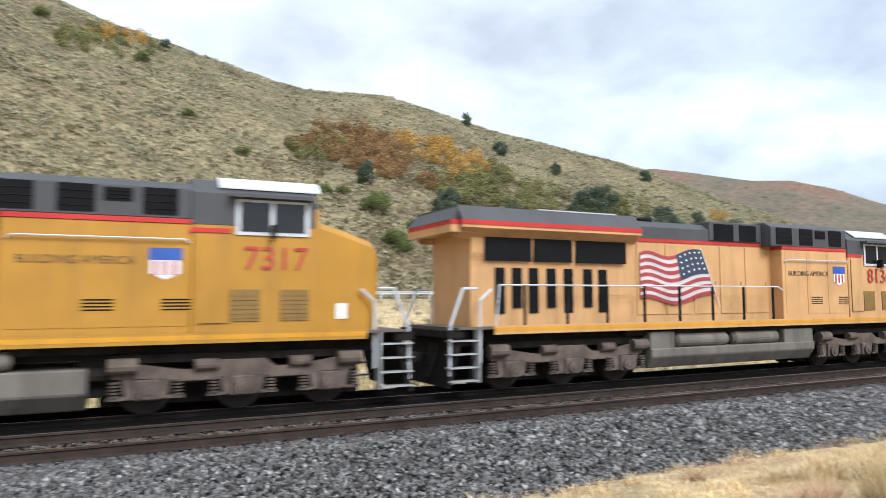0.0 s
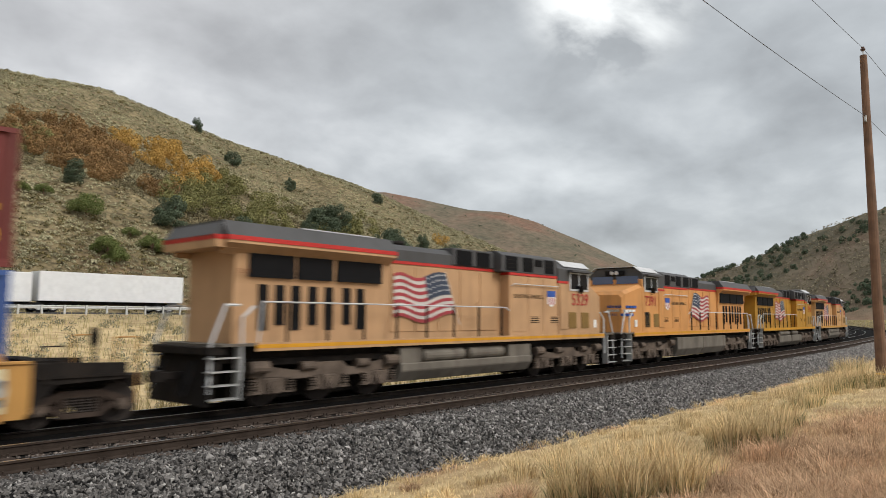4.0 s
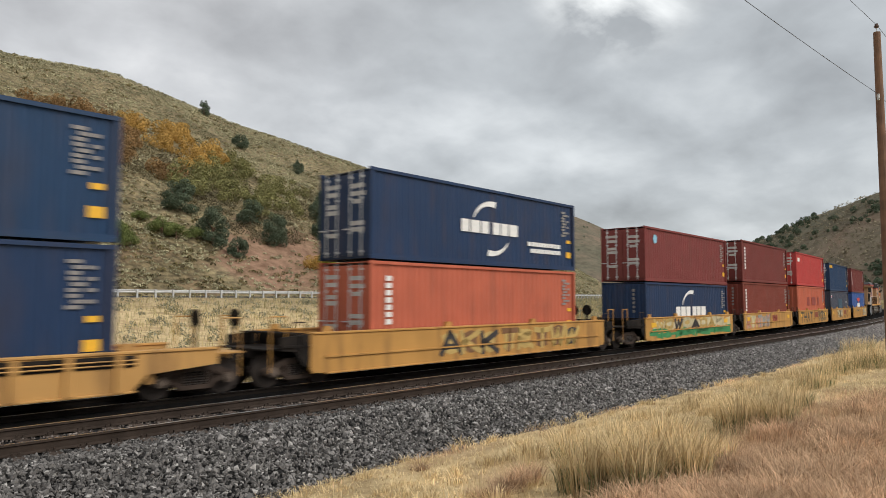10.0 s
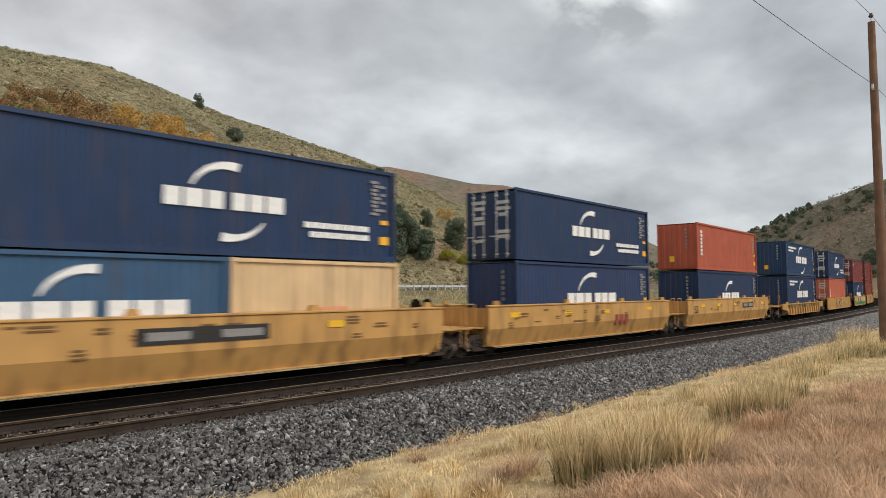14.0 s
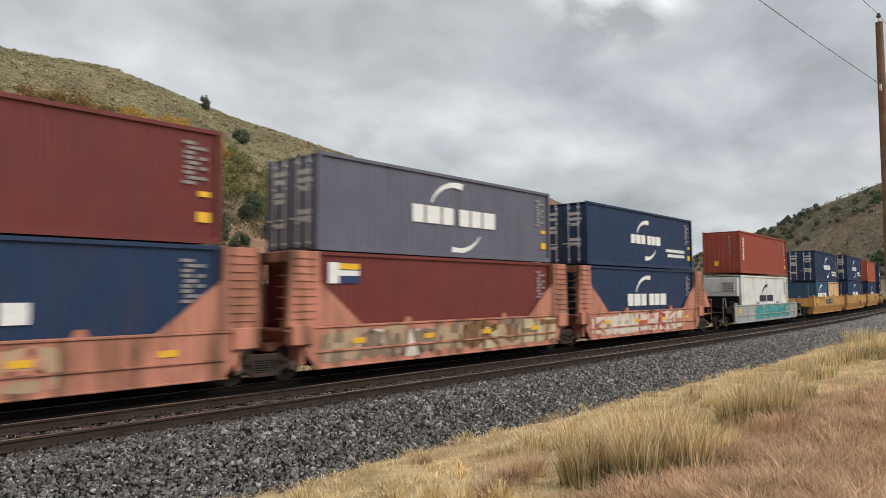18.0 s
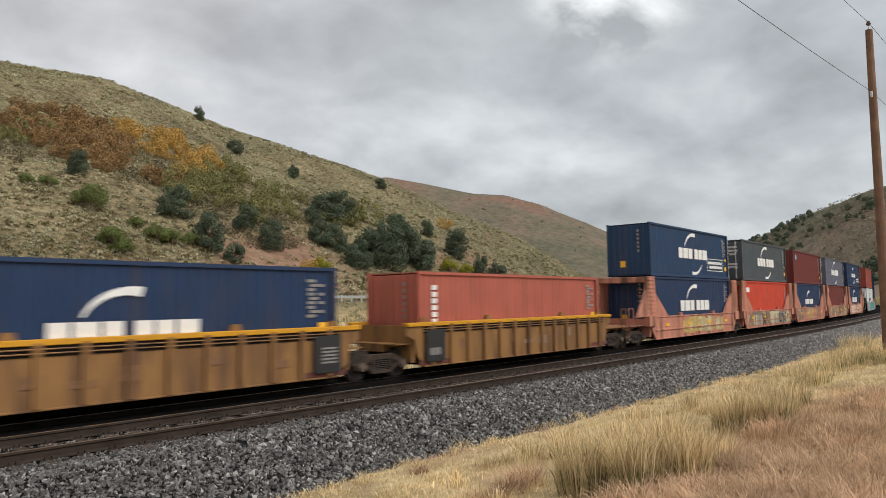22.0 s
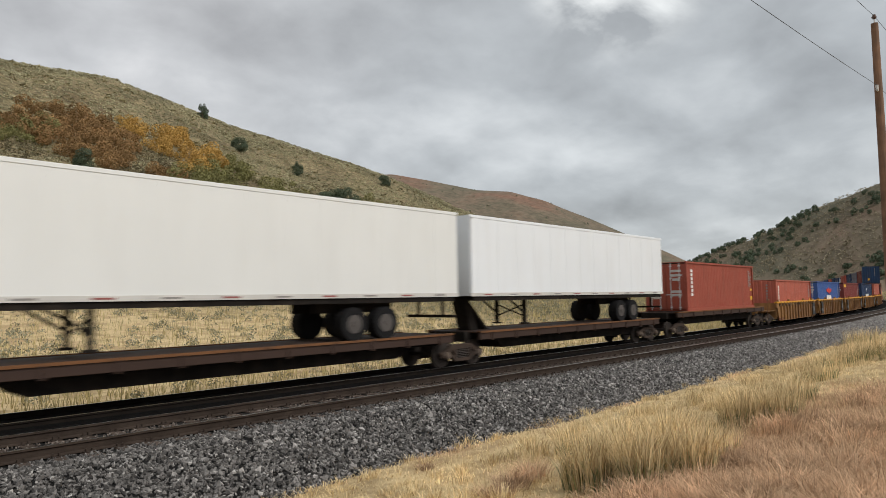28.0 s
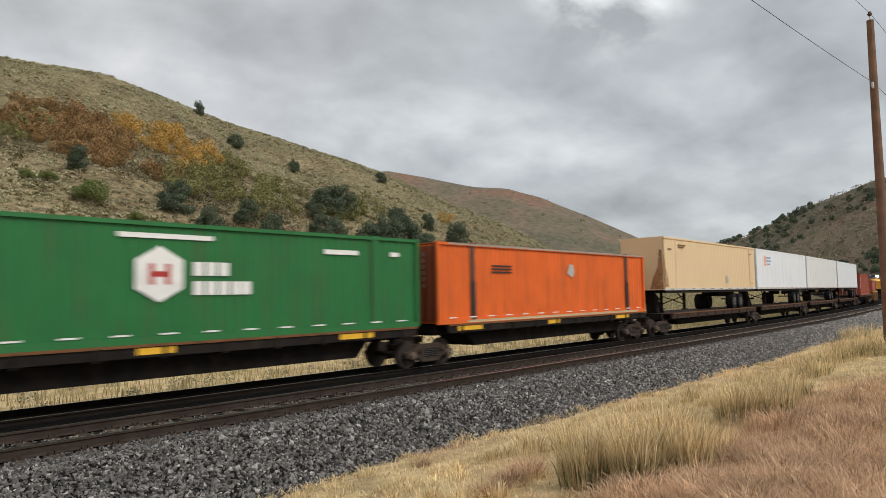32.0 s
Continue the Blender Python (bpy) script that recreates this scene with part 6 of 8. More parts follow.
# five joined wells behind the locomotives
for i, (u, art) in enumerate(((238.25, graffiti(1, ("cream", "grey", "cream"), 2.8, 6.0, 0.4, 1.4, 12, ("grey", "cream")) + [(-3.1, 1.12, 1.0, 0.2, BLACKMARK), (-3.1, 1.12, 0.85, 0.11, CREAMMARK), (-1.7, 1.12, 1.0, 0.2, BLACKMARK), (-1.7, 1.12, 0.85, 0.11, CREAMMARK), (-0.2, 1.28, 0.5, 0.14, YELLOWMARK), (2.0, 1.3, 0.5, 0.14, YELLOWMARK)] + notices(74, -5.0, 2.4, 0.6, 1.2, 7)), (222.8, notices(75, 0.5, 5.6, 0.6, 1.3, 8) + red_block_marks(2.2) + graffiti(2, ("grey", "cream", "black"), -3.2, 0.2, 0.5, 1.4, 12)),
                              (207.3, red_block_marks(0.75) + lettered("THAT", -5.6, -0.6, 0.5, 1.28, 0.17, "black", 3) + lettered("WORK", 1.9, 5.6, 0.5, 1.28, 0.2, "black", 8) + lettered("WORK", 1.95, 5.5, 0.56, 1.2, 0.09, "cream", 9)), (191.8, red_block_marks(1.2) + graffiti(4, ("grey", "cream", "pink"), -6.0, -0.4, 0.4, 1.4, 18, ("gold", "sand"))),
                              (176.3, graffiti(5, ("cream", "black", "gold", "cream"), -5.6, 5.9, 0.74, 1.43, 27, ("cream", "gold", "cream")) + graffiti(15, ("green", "green", "cream"), -6.0, 5.9, 0.36, 0.86, 12, ("green",))))):
    w = well_car("yellow articulated well car with sprayed paint on its sill", CAR_YELLOW, "car_yellow_worn", 6.35, 7.73, 1.5, 0.33, joint_rear=i < 4, joint_front=i > 0, square=True, art=list(art) + [(-5.6, 1.1, 0.6, 0.25, YELLOWMARK), (5.2, 1.1, 0.6, 0.25, YELLOWMARK)])
    carry(w, u, 0, 7.0)
for u, lab, side, hf, tp, rb, art in ((156.9, "worn yellow well car with sprayed paint", 8.2, 10.0, 1.5, False, graffiti(6, ("black", "brown", "gold", "gold"), -3, 6, 0.4, 1.4, 24)),
                                      (137.0, "low yellow ribbed well car", 6.9, 9.4, 1.25, True, []),
                                      (115.7, "clean yellow long well car", 8.0, 9.7, 1.9, False, [(x, 1.48, 0.62, 0.17, YELLOWMARK) for x in (-5.8, -2.9, 0.4, 6.6)] + [(3.8, 1.66, 0.5, 0.12, YELLOWMARK), (3.2, 1.38, 2.5, 0.34, BLACKMARK), (2.6, 1.38, 0.8, 0.2, CREAMMARK), (3.8, 1.38, 0.9, 0.2, CREAMMARK)] + notices(71, -5.2, 7.2, 1.15, 1.75, 12)),
                                      (96.6, "clean yellow long well car with red blocks", 8.0, 9.5, 1.9, False, red_block_marks(2.5) + [(-6.5, 1.5, 0.7, 0.2, YELLOWMARK), (-2.5, 1.5, 0.6, 0.2, YELLOWMARK), (1, 1.45, 0.5, 0.2, YELLOWMARK), (-1.5, 1.1, 1.2, 0.07, mat("worn_stencil_brown", (0.16, 0.085, 0.03), 0.7, 0, 0.3, 6, 0)), (5.6, 1.5, 0.6, 0.17, YELLOWMARK)] + notices(72, -7.0, 7.2, 1.15, 1.75, 14)),
                                      (77.6, "clean yellow long well car", 8.0, 9.5, 1.9, False, [(-6.6, 1.5, 0.7, 0.3, YELLOWMARK), (-0.6, 1.4, 3.6, 0.40, BLACKMARK), (-1.6, 1.4, 1.1, 0.2, CREAMMARK), (0.4, 1.4, 1.2, 0.2, CREAMMARK), (3.5, 1.5, 0.6, 0.2, YELLOWMARK)] + notices(73, -6.0, 7.2, 1.15, 1.75, 12)),
                                      (54.4, "grey well car with teal and green sprayed lettering", 8.0, 10.4, 1.5, False, graffiti(8, ("teal", "grey", "teal"), -3.5, 5.5, 0.40, 1.46, 20, ("teal", "teal", "green")) + [(-7.2, 1.1, 0.5, 0.3, YELLOWMARK)])):
    grey = "grey" in lab
    w = well_car(lab, (0.36, 0.37, 0.37) if grey else (CAR_YELLOW if "worn" in lab else (0.52, 0.29, 0.095)), "pale_grey_car" if grey else ("car_yellow_worn" if "worn" in lab else "car_yellow_clean"), side, hf, tp, 0.35, rb, False, False, False, art=art, square=not rb)
    if "clean" in lab and "red" not in lab:
        text_on(w, "53", -side + 1.1, 1.24, 0.62, BLACKMARK, -1.425)
    carry(w, u, 0, 7.5)
for i, (u, kinds, fill, xe) in enumerate(((33.4, ("white", "pink", "white", "white", "red"), ("white", "white", "cream"), 4.2), (18.1, ("taupe", "sand", "brown"), ("cream", "white", "taupe", "sand"), 6.1), (2.9, ("taupe", "gold", "pink"), ("sand", "pink"), 2.2), (-12.1, ("cream", "black", "taupe"), ("sand", "taupe", "grey"), 5.8), (-27.3, ("gold", "gold", "cream"), ("gold", "pink", "sand"), 4.2))):
    w = well_car("faded salmon-pink well car with tall end bulkheads", (0.53, 0.225, 0.155), "salmon_car", 6.5, 7.65, 1.5, 0.33, False, True, i < 4, i > 0, art=graffiti(20 + i, kinds, -2.3 if i == 4 else -5.9, xe, 0.38, 1.44, int(3 * (xe + 5.9) / 1.1), fill) + [(x, 1.02, 0.5, 0.16, YELLOWMARK) for x in (-4.6, -1.5, 1.6, 4.7)])
    carry(w, u, 0, 7.0)
def ochre_art(i):
    """Black panels with pale figures at the ends, worn pale notices between the ribs, a red-brown band along the foot."""
    r = random.Random(60 + i)
    out = [(x, 0.98, 0.95, 1.05, BLACKMARK) for x, skip in ((-5.6, 4), (5.6, 0)) if i != skip]
    for k in range(5 if i else 0):
        out.append(([(5.38, 0.72 + k * 0.1), (5.92, 0.72 + k * 0.1), (5.92, 0.77 + k * 0.1), (5.38, 0.77 + k * 0.1)], CREAMMARK, 45))
    for k in range(3 if i < 4 else 0):
        out.append(([(-5.9 + k * 0.18, 0.66), (-5.76 + k * 0.18, 0.66), (-5.76 + k * 0.18, 0.9), (-5.9 + k * 0.18, 0.9)], CREAMMARK, 45))
    for x in (-6.0, 6.0):
        out.append((x * 0.93, 0.42, 1.5, 0.16, mat("red_brown_worn", (0.13, 0.04, 0.03), 0.7, 0, 0.3, 3)))
    for k in range(-4, 5):
        x = k * 1.0 + 0.03
        if r.random() < 0.75:
            out.append((x, r.uniform(0.75, 1.1), r.uniform(0.4, 0.7), r.uniform(0.14, 0.42), SPRAY[r.choice(("brown", "brown", "taupe"))]))
    return out


for i, u in enumerate((-45.4, -61.2, -76.3, -91.5, -106.7)):
    w = well_car("worn yellow ribbed well car with a bright top rail", (0.28, 0.145, 0.052), "ochre_car", 6.4, 7.65, 1.75, 0.33, True, False, i < 4, i > 0, band=True, art=ochre_art(i))
    carry(w, u, 0, 7.0)
carry(flat_car("rusty brown flat car carrying a container", 8.7, 1.45, 0.4, True, True), -124.6, 0, 6.5)
for i, u in enumerate((-142.6, -159.3, -175.9, -192.6)):
    carry(flat_car("rusty brown articulated flat car carrying a trailer", 8.3, 1.2, 0.35, True, i == 0, True), u, 0, 7.5)
for i, u in enumerate((-211.4, -228.6)):
    carry(flat_car("dark brown flat car with yellow reflectors", 8.5, 1.4, 0.5, True, i == 0, True, stripes=True), u, 0, 7.5)
for u, lab, col, nm, rb, lg in ((-142.5, "plain white box semi-trailer on a flat car", (0.79, 0.825, 0.86), "trailer_white", False, False), (-159.5, "plain off-white box semi-trailer on a flat car", (0.76, 0.775, 0.765), "trailer_offwhite", False, False),
                                (-176.2, "white semi-trailer with a small orange and blue sign", (0.79, 0.825, 0.86), "trailer_white", False, True), (-192.9, "rust-stained cream semi-trailer with ribbed sides", (0.74, 0.56, 0.34), "trailer_cream", True, False)):
    carry(trailer(lab, col, nm, 16.3, 2.98, 1.28, rb, lg), u, 1.2, 6.0, 0.0, True)
for u, lab, col, nm, L in ((-211.6, "orange long domestic container with dark posts", (0.72, 0.135, 0.022), "domestic_orange", 16.15), (-228.7, "green long domestic container with a white hexagon sign", (0.022, 0.155, 0.045), "domestic_green", 16.15)):
    b = container(lab, col, L, HI, "none", False, nm)
    y = -W2 - 0.004
    for i in range(14):
        bars(b, -7.3 + i * 1.12, 0.22, 0.42, 0.04, WHITE, y - 0.04, "reflector")
    for x in (-L / 2 + 1.95, L / 2 - 1.95):
        part("lift_post", lambda bm: box(bm, x - 0.12, x + 0.12, -W2 - 0.03, W2 + 0.03, 0.0, HI + 0.02), mat("dark_worn_post", (0.10, 0.045, 0.03), 0.7) if "orange" in lab else MATS["paint_" + nm], b, "", ("lift", x))
    if "green" in lab:
        part("hexagon_sign", lambda bm: plate(bm, [(-0.8 + 0.68 * math.cos(radians(30 + 60 * k)), 1.64 + 0.68 * math.sin(radians(30 + 60 * k))) for k in range(6)], y, 0.01), WHITE, b, "white hexagon")
        for x, z, w, h in ((-1.0, 1.64, 0.13, 0.5), (-0.6, 1.64, 0.13, 0.5), (-0.8, 1.64, 0.32, 0.13)):
            bars(b, x, z, w, h, REDMARK, y - 0.014, "logo_block")
        for i, (x, z) in enumerate(((0.2, 1.78), (0.55, 1.78), (0.9, 1.78), (0.2, 1.3), (0.55, 1.3), (0.9, 1.3), (1.25, 1.3), (1.55, 1.3))):
            bars(b, x, z, 0.28, 0.34, WHITE, y, "logo_block")
        bars(b, -0.6, 2.55, 2.4, 0.12, WHITE, y, "lettering_bar")
        bars(b, 4.8, 2.35, 1.3, 0.14, WHITE, y, "lettering_bar")
        bars(b, 7.0, 2.35, 0.4, 0.14, WHITE, y, "lettering_bar")
    else:
        for i in range(3):
            bars(b, -4.3, 2.1 - 0.12 * i, 1.3, 0.06, BLACKMARK, y, "lettering_bar")
    if "orange" in lab:
        part("end_panel", lambda bm: end_sheet(bm, -L / 2 + 0.0, -W2 + 0.06, W2 - 0.06, 0.12, HI - 0.14), paint("rusty_orange_end", (0.26, 0.055, 0.022), 0.6, 0.7, (0.05, 0.025, 0.02)), b, "rust-browned end wall")
        for x in (-L / 2 + 1.95, L / 2 - 1.95):
            bars(b, x, 0.8, 0.26, 1.4, BLACKMARK, -W2 - 0.04, "scuffed_patch")
        bars(b, 0.4, 0.07, L - 2.4, 0.09, mat("pale_worn_edge", (0.50, 0.40, 0.24), 0.7, 0, 0.3, 2, 0), -W2 - 0.044, "bottom_edge", "pale worn lower edge")
        bars(b, 0.4, HI - 0.05, L - 0.4, 0.07, mat("grey_worn_edge", (0.30, 0.27, 0.23), 0.7, 0, 0.3, 2, 0), -W2 - 0.040, "top_edge", "grey worn upper edge")
        part("scuff", lambda bm: plate(bm, [(0.5, 1.85), (0.95, 1.7), (1.15, 1.95), (1.0, 2.25), (0.7, 2.3)], y, 0.006), mat("grey_scuff", (0.42, 0.40, 0.36), 0.7), b, "grey scraped patch")
    carry(b, u, 1.41, 7.0)
# the train that comes the other way, far off on the near track
ONCOMING = []
for k in range(2):
    lo = locomotive("distant yellow locomotive with lit headlights", YEL2, "armour_yellow", "", False, True, False, False, True)
    if k == 0:
        part("lit_headlight", lambda bm: [cyl(bm, (19.86 - 11.35, y, 4.62), (19.92 - 11.35, y, 4.62), 0.16, 14) for y in (-0.17, 0.17)] + [cyl(bm, (22.2 - 11.35, y, 2.0), (22.25 - 11.35, y, 2.0), 0.1, 12) for y in (-1.0, 1.0)], LIT, lo, "lit headlights")
    ONCOMING.append((lo, k * 22.7))


def motions():
    for thing, u, z, half, lat, turned in MOVERS:
        rows = []
        for t in range(0, 33):
            s = u + along(t)
            a, b = line(s - half, lat), line(s + half, lat)
            th = math.degrees(math.atan2(b[1] - a[1], b[0] - a[0]))
            rows.append((t, pose((a[0] + b[0]) / 2, (a[1] + b[1]) / 2, z + rise(s), 0, 0, th + (180 if turned else 0))))
        walk(thing, rows)
    for thing, lat, where, turn in ROADERS:
        rows = []
        for t in range(0, 33):
            s = where(t)
            x, y, th = line(s, lat)
            rows.append((t, pose(x, y, ROAD_Z + 0.24 + rise(s), 0, 0, math.degrees(th) + turn)))
        walk(thing, rows)
    for thing, back in ONCOMING:
        rows = []
        for t in range(0, 33, 2):
            s = 182.0 + 12.4 * (32 - t) + back + 11.4
            a, b = line(s - 6.7, -GAP), line(s + 6.7, -GAP)
            th = math.degrees(math.atan2(b[1] - a[1], b[0] - a[0]))
            rows.append((t, pose((a[0] + b[0]) / 2, (a[1] + b[1]) / 2, NEAR_BED + rise(s), 0, 0, th + 180)))
        walk(thing, rows)

# ---- the roadside, beyond the field ----
ROAD_Z = 2.55
ASPHALT = mat("grey_asphalt", (0.07, 0.07, 0.07), 0.9, 0, 0.2, 2, 0.3, 60)
GALV = mat("weathered_galvanised_steel", (0.52, 0.53, 0.53), 0.55, 0.2, 0.12, 3, 0.1)


def build_road(bm):
    sweep(bm, ((51.0, ROAD_Z + 0.24), (61.5, ROAD_Z + 0.24), (61.8, ROAD_Z - 0.1), (50.7, ROAD_Z - 0.1)), 0, -260, 420, 6.0)


road = tagged(part("road", build_road, ASPHALT), "grey asphalt two-lane valley road", "road", kind="structure")
for lat, w, m in ((51.5, 0.06, WHITE), (61.0, 0.06, WHITE), (56.15, 0.06, YELLOWMARK), (56.45, 0.06, YELLOWMARK)):
    part("road_line", lambda bm: sweep(bm, ((lat - w, ROAD_Z + 0.25), (lat + w, ROAD_Z + 0.25)), 0, -260, 420, 6.0, close=False), m, road)

rail_g = tagged(new("guardrail"), "pale galvanised guardrail on short posts beside the road", "guardrail")
part("beam", lambda bm: sweep(bm, ((0.0, 0.86), (-0.04, 0.80), (0.02, 0.72), (-0.04, 0.64), (0.0, 0.56), (0.03, 0.56), (0.05, 0.72), (0.03, 0.86)), 50.4, -60, 190, 3.0, ROAD_Z), GALV, rail_g, "pressed steel beam")
for i in range(128):
    x, y, th = line(-55 + i * 1.905, 50.3)
    part("post", lambda bm: box(bm, -0.09, 0.09, -0.07, 0.07, -0.5, 0.9, 0.01), GALV, rail_g, "", "guard_post", pose(x, y, ROAD_Z + rise(-55 + i * 1.905), 0, 0, math.degrees(th)))


def up_to_ground(az, el, lo=3.0, hi=1500.0):
    """The place where a sight line from the eye, az and el degrees, meets the ground."""
    c, s, k = math.cos(radians(az)), math.sin(radians(az)), math.tan(radians(el))
    r = lo
    while r < hi and ground_z(r * s, r * c) < EYE + k * r:
        r *= 1.04
    a, b = r / 1.04, r
    for _ in range(5):
        r = (a + b) / 2
        a, b = (a, r) if ground_z(r * s, r * c) >= EYE + k * r else (r, b)
    return r * s, r * c, ground_z(r * s, r * c), r


sx, sy, _ = line(150, 48.5)
sign = tagged(new("road_sign"), "yellow diamond warning sign on a post by the road", "road sign")
sign.matrix_basis = pose(sx, sy, ground_z(sx, sy), 0, 0, -66)
part("post", lambda bm: box(bm, -0.05, 0.05, -0.03, 0.03, -0.3, 3.2), GALV, sign)
part("plate", lambda bm: prism(bm, [(-0.75, 2.4), (0, 1.65), (0.75, 2.4), (0, 3.15)], -0.035, -0.05), mat("warning_yellow", (0.80, 0.48, 0.02), 0.5, 0, 0.05, 3, 0), sign, "yellow diamond plate")
part("symbol", lambda bm: (prism(bm, [(-0.08, 2.0), (0.08, 2.0), (0.08, 2.8), (-0.08, 2.8)], -0.05, -0.056), prism(bm, [(-0.25, 2.5), (0.25, 2.5), (0.0, 2.85)], -0.057, -0.06)), BLACKMARK, sign, "black arrow")


def road_truck(label, tank):
    """A lorry on the road, driving towards +x."""
    c = tagged(new("lorry"), label, "lorry")
    P = lambda name, f, m, lab="", par=None: part(name, f, m, par or c, lab)
    Wm = mat("lorry_white", (0.76, 0.77, 0.77), 0.35, 0, 0.06, 2, 0.02)
    if tank:
        P("tank", lambda bm: (cyl(bm, (-9.6, 0, 2.35), (2.2, 0, 2.35), 1.08, 24), cyl(bm, (-9.9, 0, 2.35), (-9.6, 0, 2.35), 0.8, 24, 1.08), cyl(bm, (2.2, 0, 2.35), (2.5, 0, 2.35), 1.08, 24, 0.8)), mat("polished_tank_steel", (0.62, 0.61, 0.58), 0.28, 0.7, 0.06, 2, 0.02), "polished steel tank")
        P("catwalk", lambda bm: box(bm, -3.0, -1.2, -0.5, 0.5, 3.42, 3.55), GALV)
        P("underframe", lambda bm: box(bm, -9.4, 2.2, -1.1, 1.1, 1.15, 1.35), GALV, "pale side skirt")
    else:
        P("box", lambda bm: box(bm, -12.5, 2.6, -1.28, 1.28, 1.15, 4.1, 0.03), Wm, "plain white box body")
        P("underframe", lambda bm: box(bm, -12.2, 2.2, -0.6, 0.6, 0.8, 1.15), UNDER)
    P("cab", lambda bm: (prism(bm, [(3.2, 1.0), (9.2, 1.0), (9.2, 1.9), (7.4, 2.15), (6.8, 3.0), (5.6, 3.9), (3.2, 3.9)], -1.2, 1.2, 0.08),), Wm, "white sleeper cab")
    P("windscreen", lambda bm: prism(bm, [(6.78, 3.02), (7.32, 2.24), (7.36, 2.24), (6.82, 3.02)], -1.05, 1.05), GLASS)
    for y in (-1.21, 1.21):
        P("side_window", lambda bm: prism(bm, [(5.7, 2.25), (6.9, 2.25), (6.55, 2.95), (5.7, 2.95)], y - 0.01, y + 0.01), GLASS)
    P("chassis", lambda bm: box(bm, 0.6, 9.0, -0.5, 0.5, 0.7, 1.0), UNDER)
    for x in ((-9.0, -7.7, 1.2, 2.5, 8.2) if tank else (-11.0, -9.7, 1.2, 2.5, 8.2)):
        for y in (-1.05, 1.05):
            w = P("wheel", lambda bm: cyl(bm, (x, y - 0.16, 0.5), (x, y + 0.16, 0.5), 0.5, 20), RUBBER)
            P("rim", lambda bm: cyl(bm, (x, y - 0.18, 0.5), (x, y + 0.18, 0.5), 0.27, 14), GALV, "", w)
    return c


TANKER = road_truck("polished steel tanker lorry with a white cab on the road", True)
BOXTRUCK = road_truck("white box lorry driving along the valley road", False)
ROADERS = ((TANKER, 54.2, lambda t: 63.0 + 21.3 * (t - 9.0), 0), (BOXTRUCK, 58.6, lambda t: 11.0 - 21.0 * (t - 4.8), 180))

# ---- pole and wires ----
WOOD = mat("weathered_pole_wood", (0.17, 0.095, 0.058), 0.85, 0, 0.3, 2.0, 0.6, 14, 0.5, (0.075, 0.05, 0.04), 5.0)
PX, PY = 30.55, 5.25


def utility_pole(x, y, name_label):
    z0 = ground_z(x, y)
    p = tagged(new("utility_pole"), name_label, "utility pole")
    p.matrix_basis = pose(x, y, z0)
    top = 12.76 - z0
    def shaft(bm):
        rings = []
        for k in range(15):
            h, w = -0.6 + (top + 0.6) * k / 14, 0.20 - 0.075 * k / 14
            rings.append([bm.verts.new((w * math.cos(a * 0.4488) + 0.012 * math.sin(k), w * math.sin(a * 0.4488), h)) for a in range(14)])
        for p0, p1 in zip(rings, rings[1:]):
            for a in range(14):
                bm.faces.new((p0[a], p0[(a + 1) % 14], p1[(a + 1) % 14], p1[a]))
        bm.faces.new(rings[-1])
    part("shaft", shaft, WOOD, p, "rough split brown timber shaft")
    part("top_pin", lambda bm: cyl(bm, (0, 0, top), (0, 0, top + 0.22), 0.02, 6), GALV, p)
    part("insulator", lambda bm: (cyl(bm, (0, 0, top + 0.18), (0, 0, top + 0.34), 0.06, 10), cyl(bm, (0, 0, top + 0.22), (0, 0, top + 0.26), 0.09, 10)), mat("brown_glaze", (0.10, 0.05, 0.03), 0.2), p, "brown glazed insulator")
    part("bracket", lambda bm: (box(bm, -0.3, 0.1, -0.03, 0.03, top - 2.72, top - 2.64), cyl(bm, (-0.28, 0, top - 2.68), (-0.28, 0, top - 2.5), 0.05, 8)), GALV, p, "side bracket")
    part("tag", lambda bm: cyl(bm, (0, 0, 0.42), (0, 0, 0.47), 0.205, 14), YELLOWMARK, p, "yellow band")
    return p, z0 + top


pole, ztop = utility_pole(PX, PY, "weathered brown timber utility pole in dry grass")
QX, QY = -22.0, 7.45
pole_b, _ = utility_pole(QX, QY, "weathered brown timber utility pole by the track")
RX, RY = 84.0, 3.2
pole_c, _ = utility_pole(RX, RY, "weathered brown timber utility pole down the line")
WIREM = mat("dark_wire", (0.03, 0.03, 0.032), 0.5, 0.3, 0, 1, 0)


def wire(a, b, sag):
    pts = []
    for i in range(25):
        u = i / 24
        pts.append((a[0] + (b[0] - a[0]) * u, a[1] + (b[1] - a[1]) * u, a[2] + (b[2] - a[2]) * u - sag * 4 * u * (1 - u)))
    def strand(bm):
        rings = [[bm.verts.new((p[0], p[1] + 0.009 * math.cos(1.2566 * k), p[2] + 0.009 * math.sin(1.2566 * k))) for k in range(5)] for p in pts]
        for p, q in zip(rings, rings[1:]):
            for k in range(5):
                bm.faces.new((p[k], p[(k + 1) % 5], q[(k + 1) % 5], q[k]))
    tagged(part("overhead_wire", strand, WIREM), "thin dark overhead wire between two poles", "wire", "overhead wires")


for dz, off in ((0.30, 0.0), (-2.5, -0.28)):
    wire((PX + off, PY, ztop + dz), (QX + off, QY, ztop + dz + 0.2), 0.55)
    wire((PX + off, PY, ztop + dz), (RX + off, RY, ztop + dz - 0.1), 0.55)

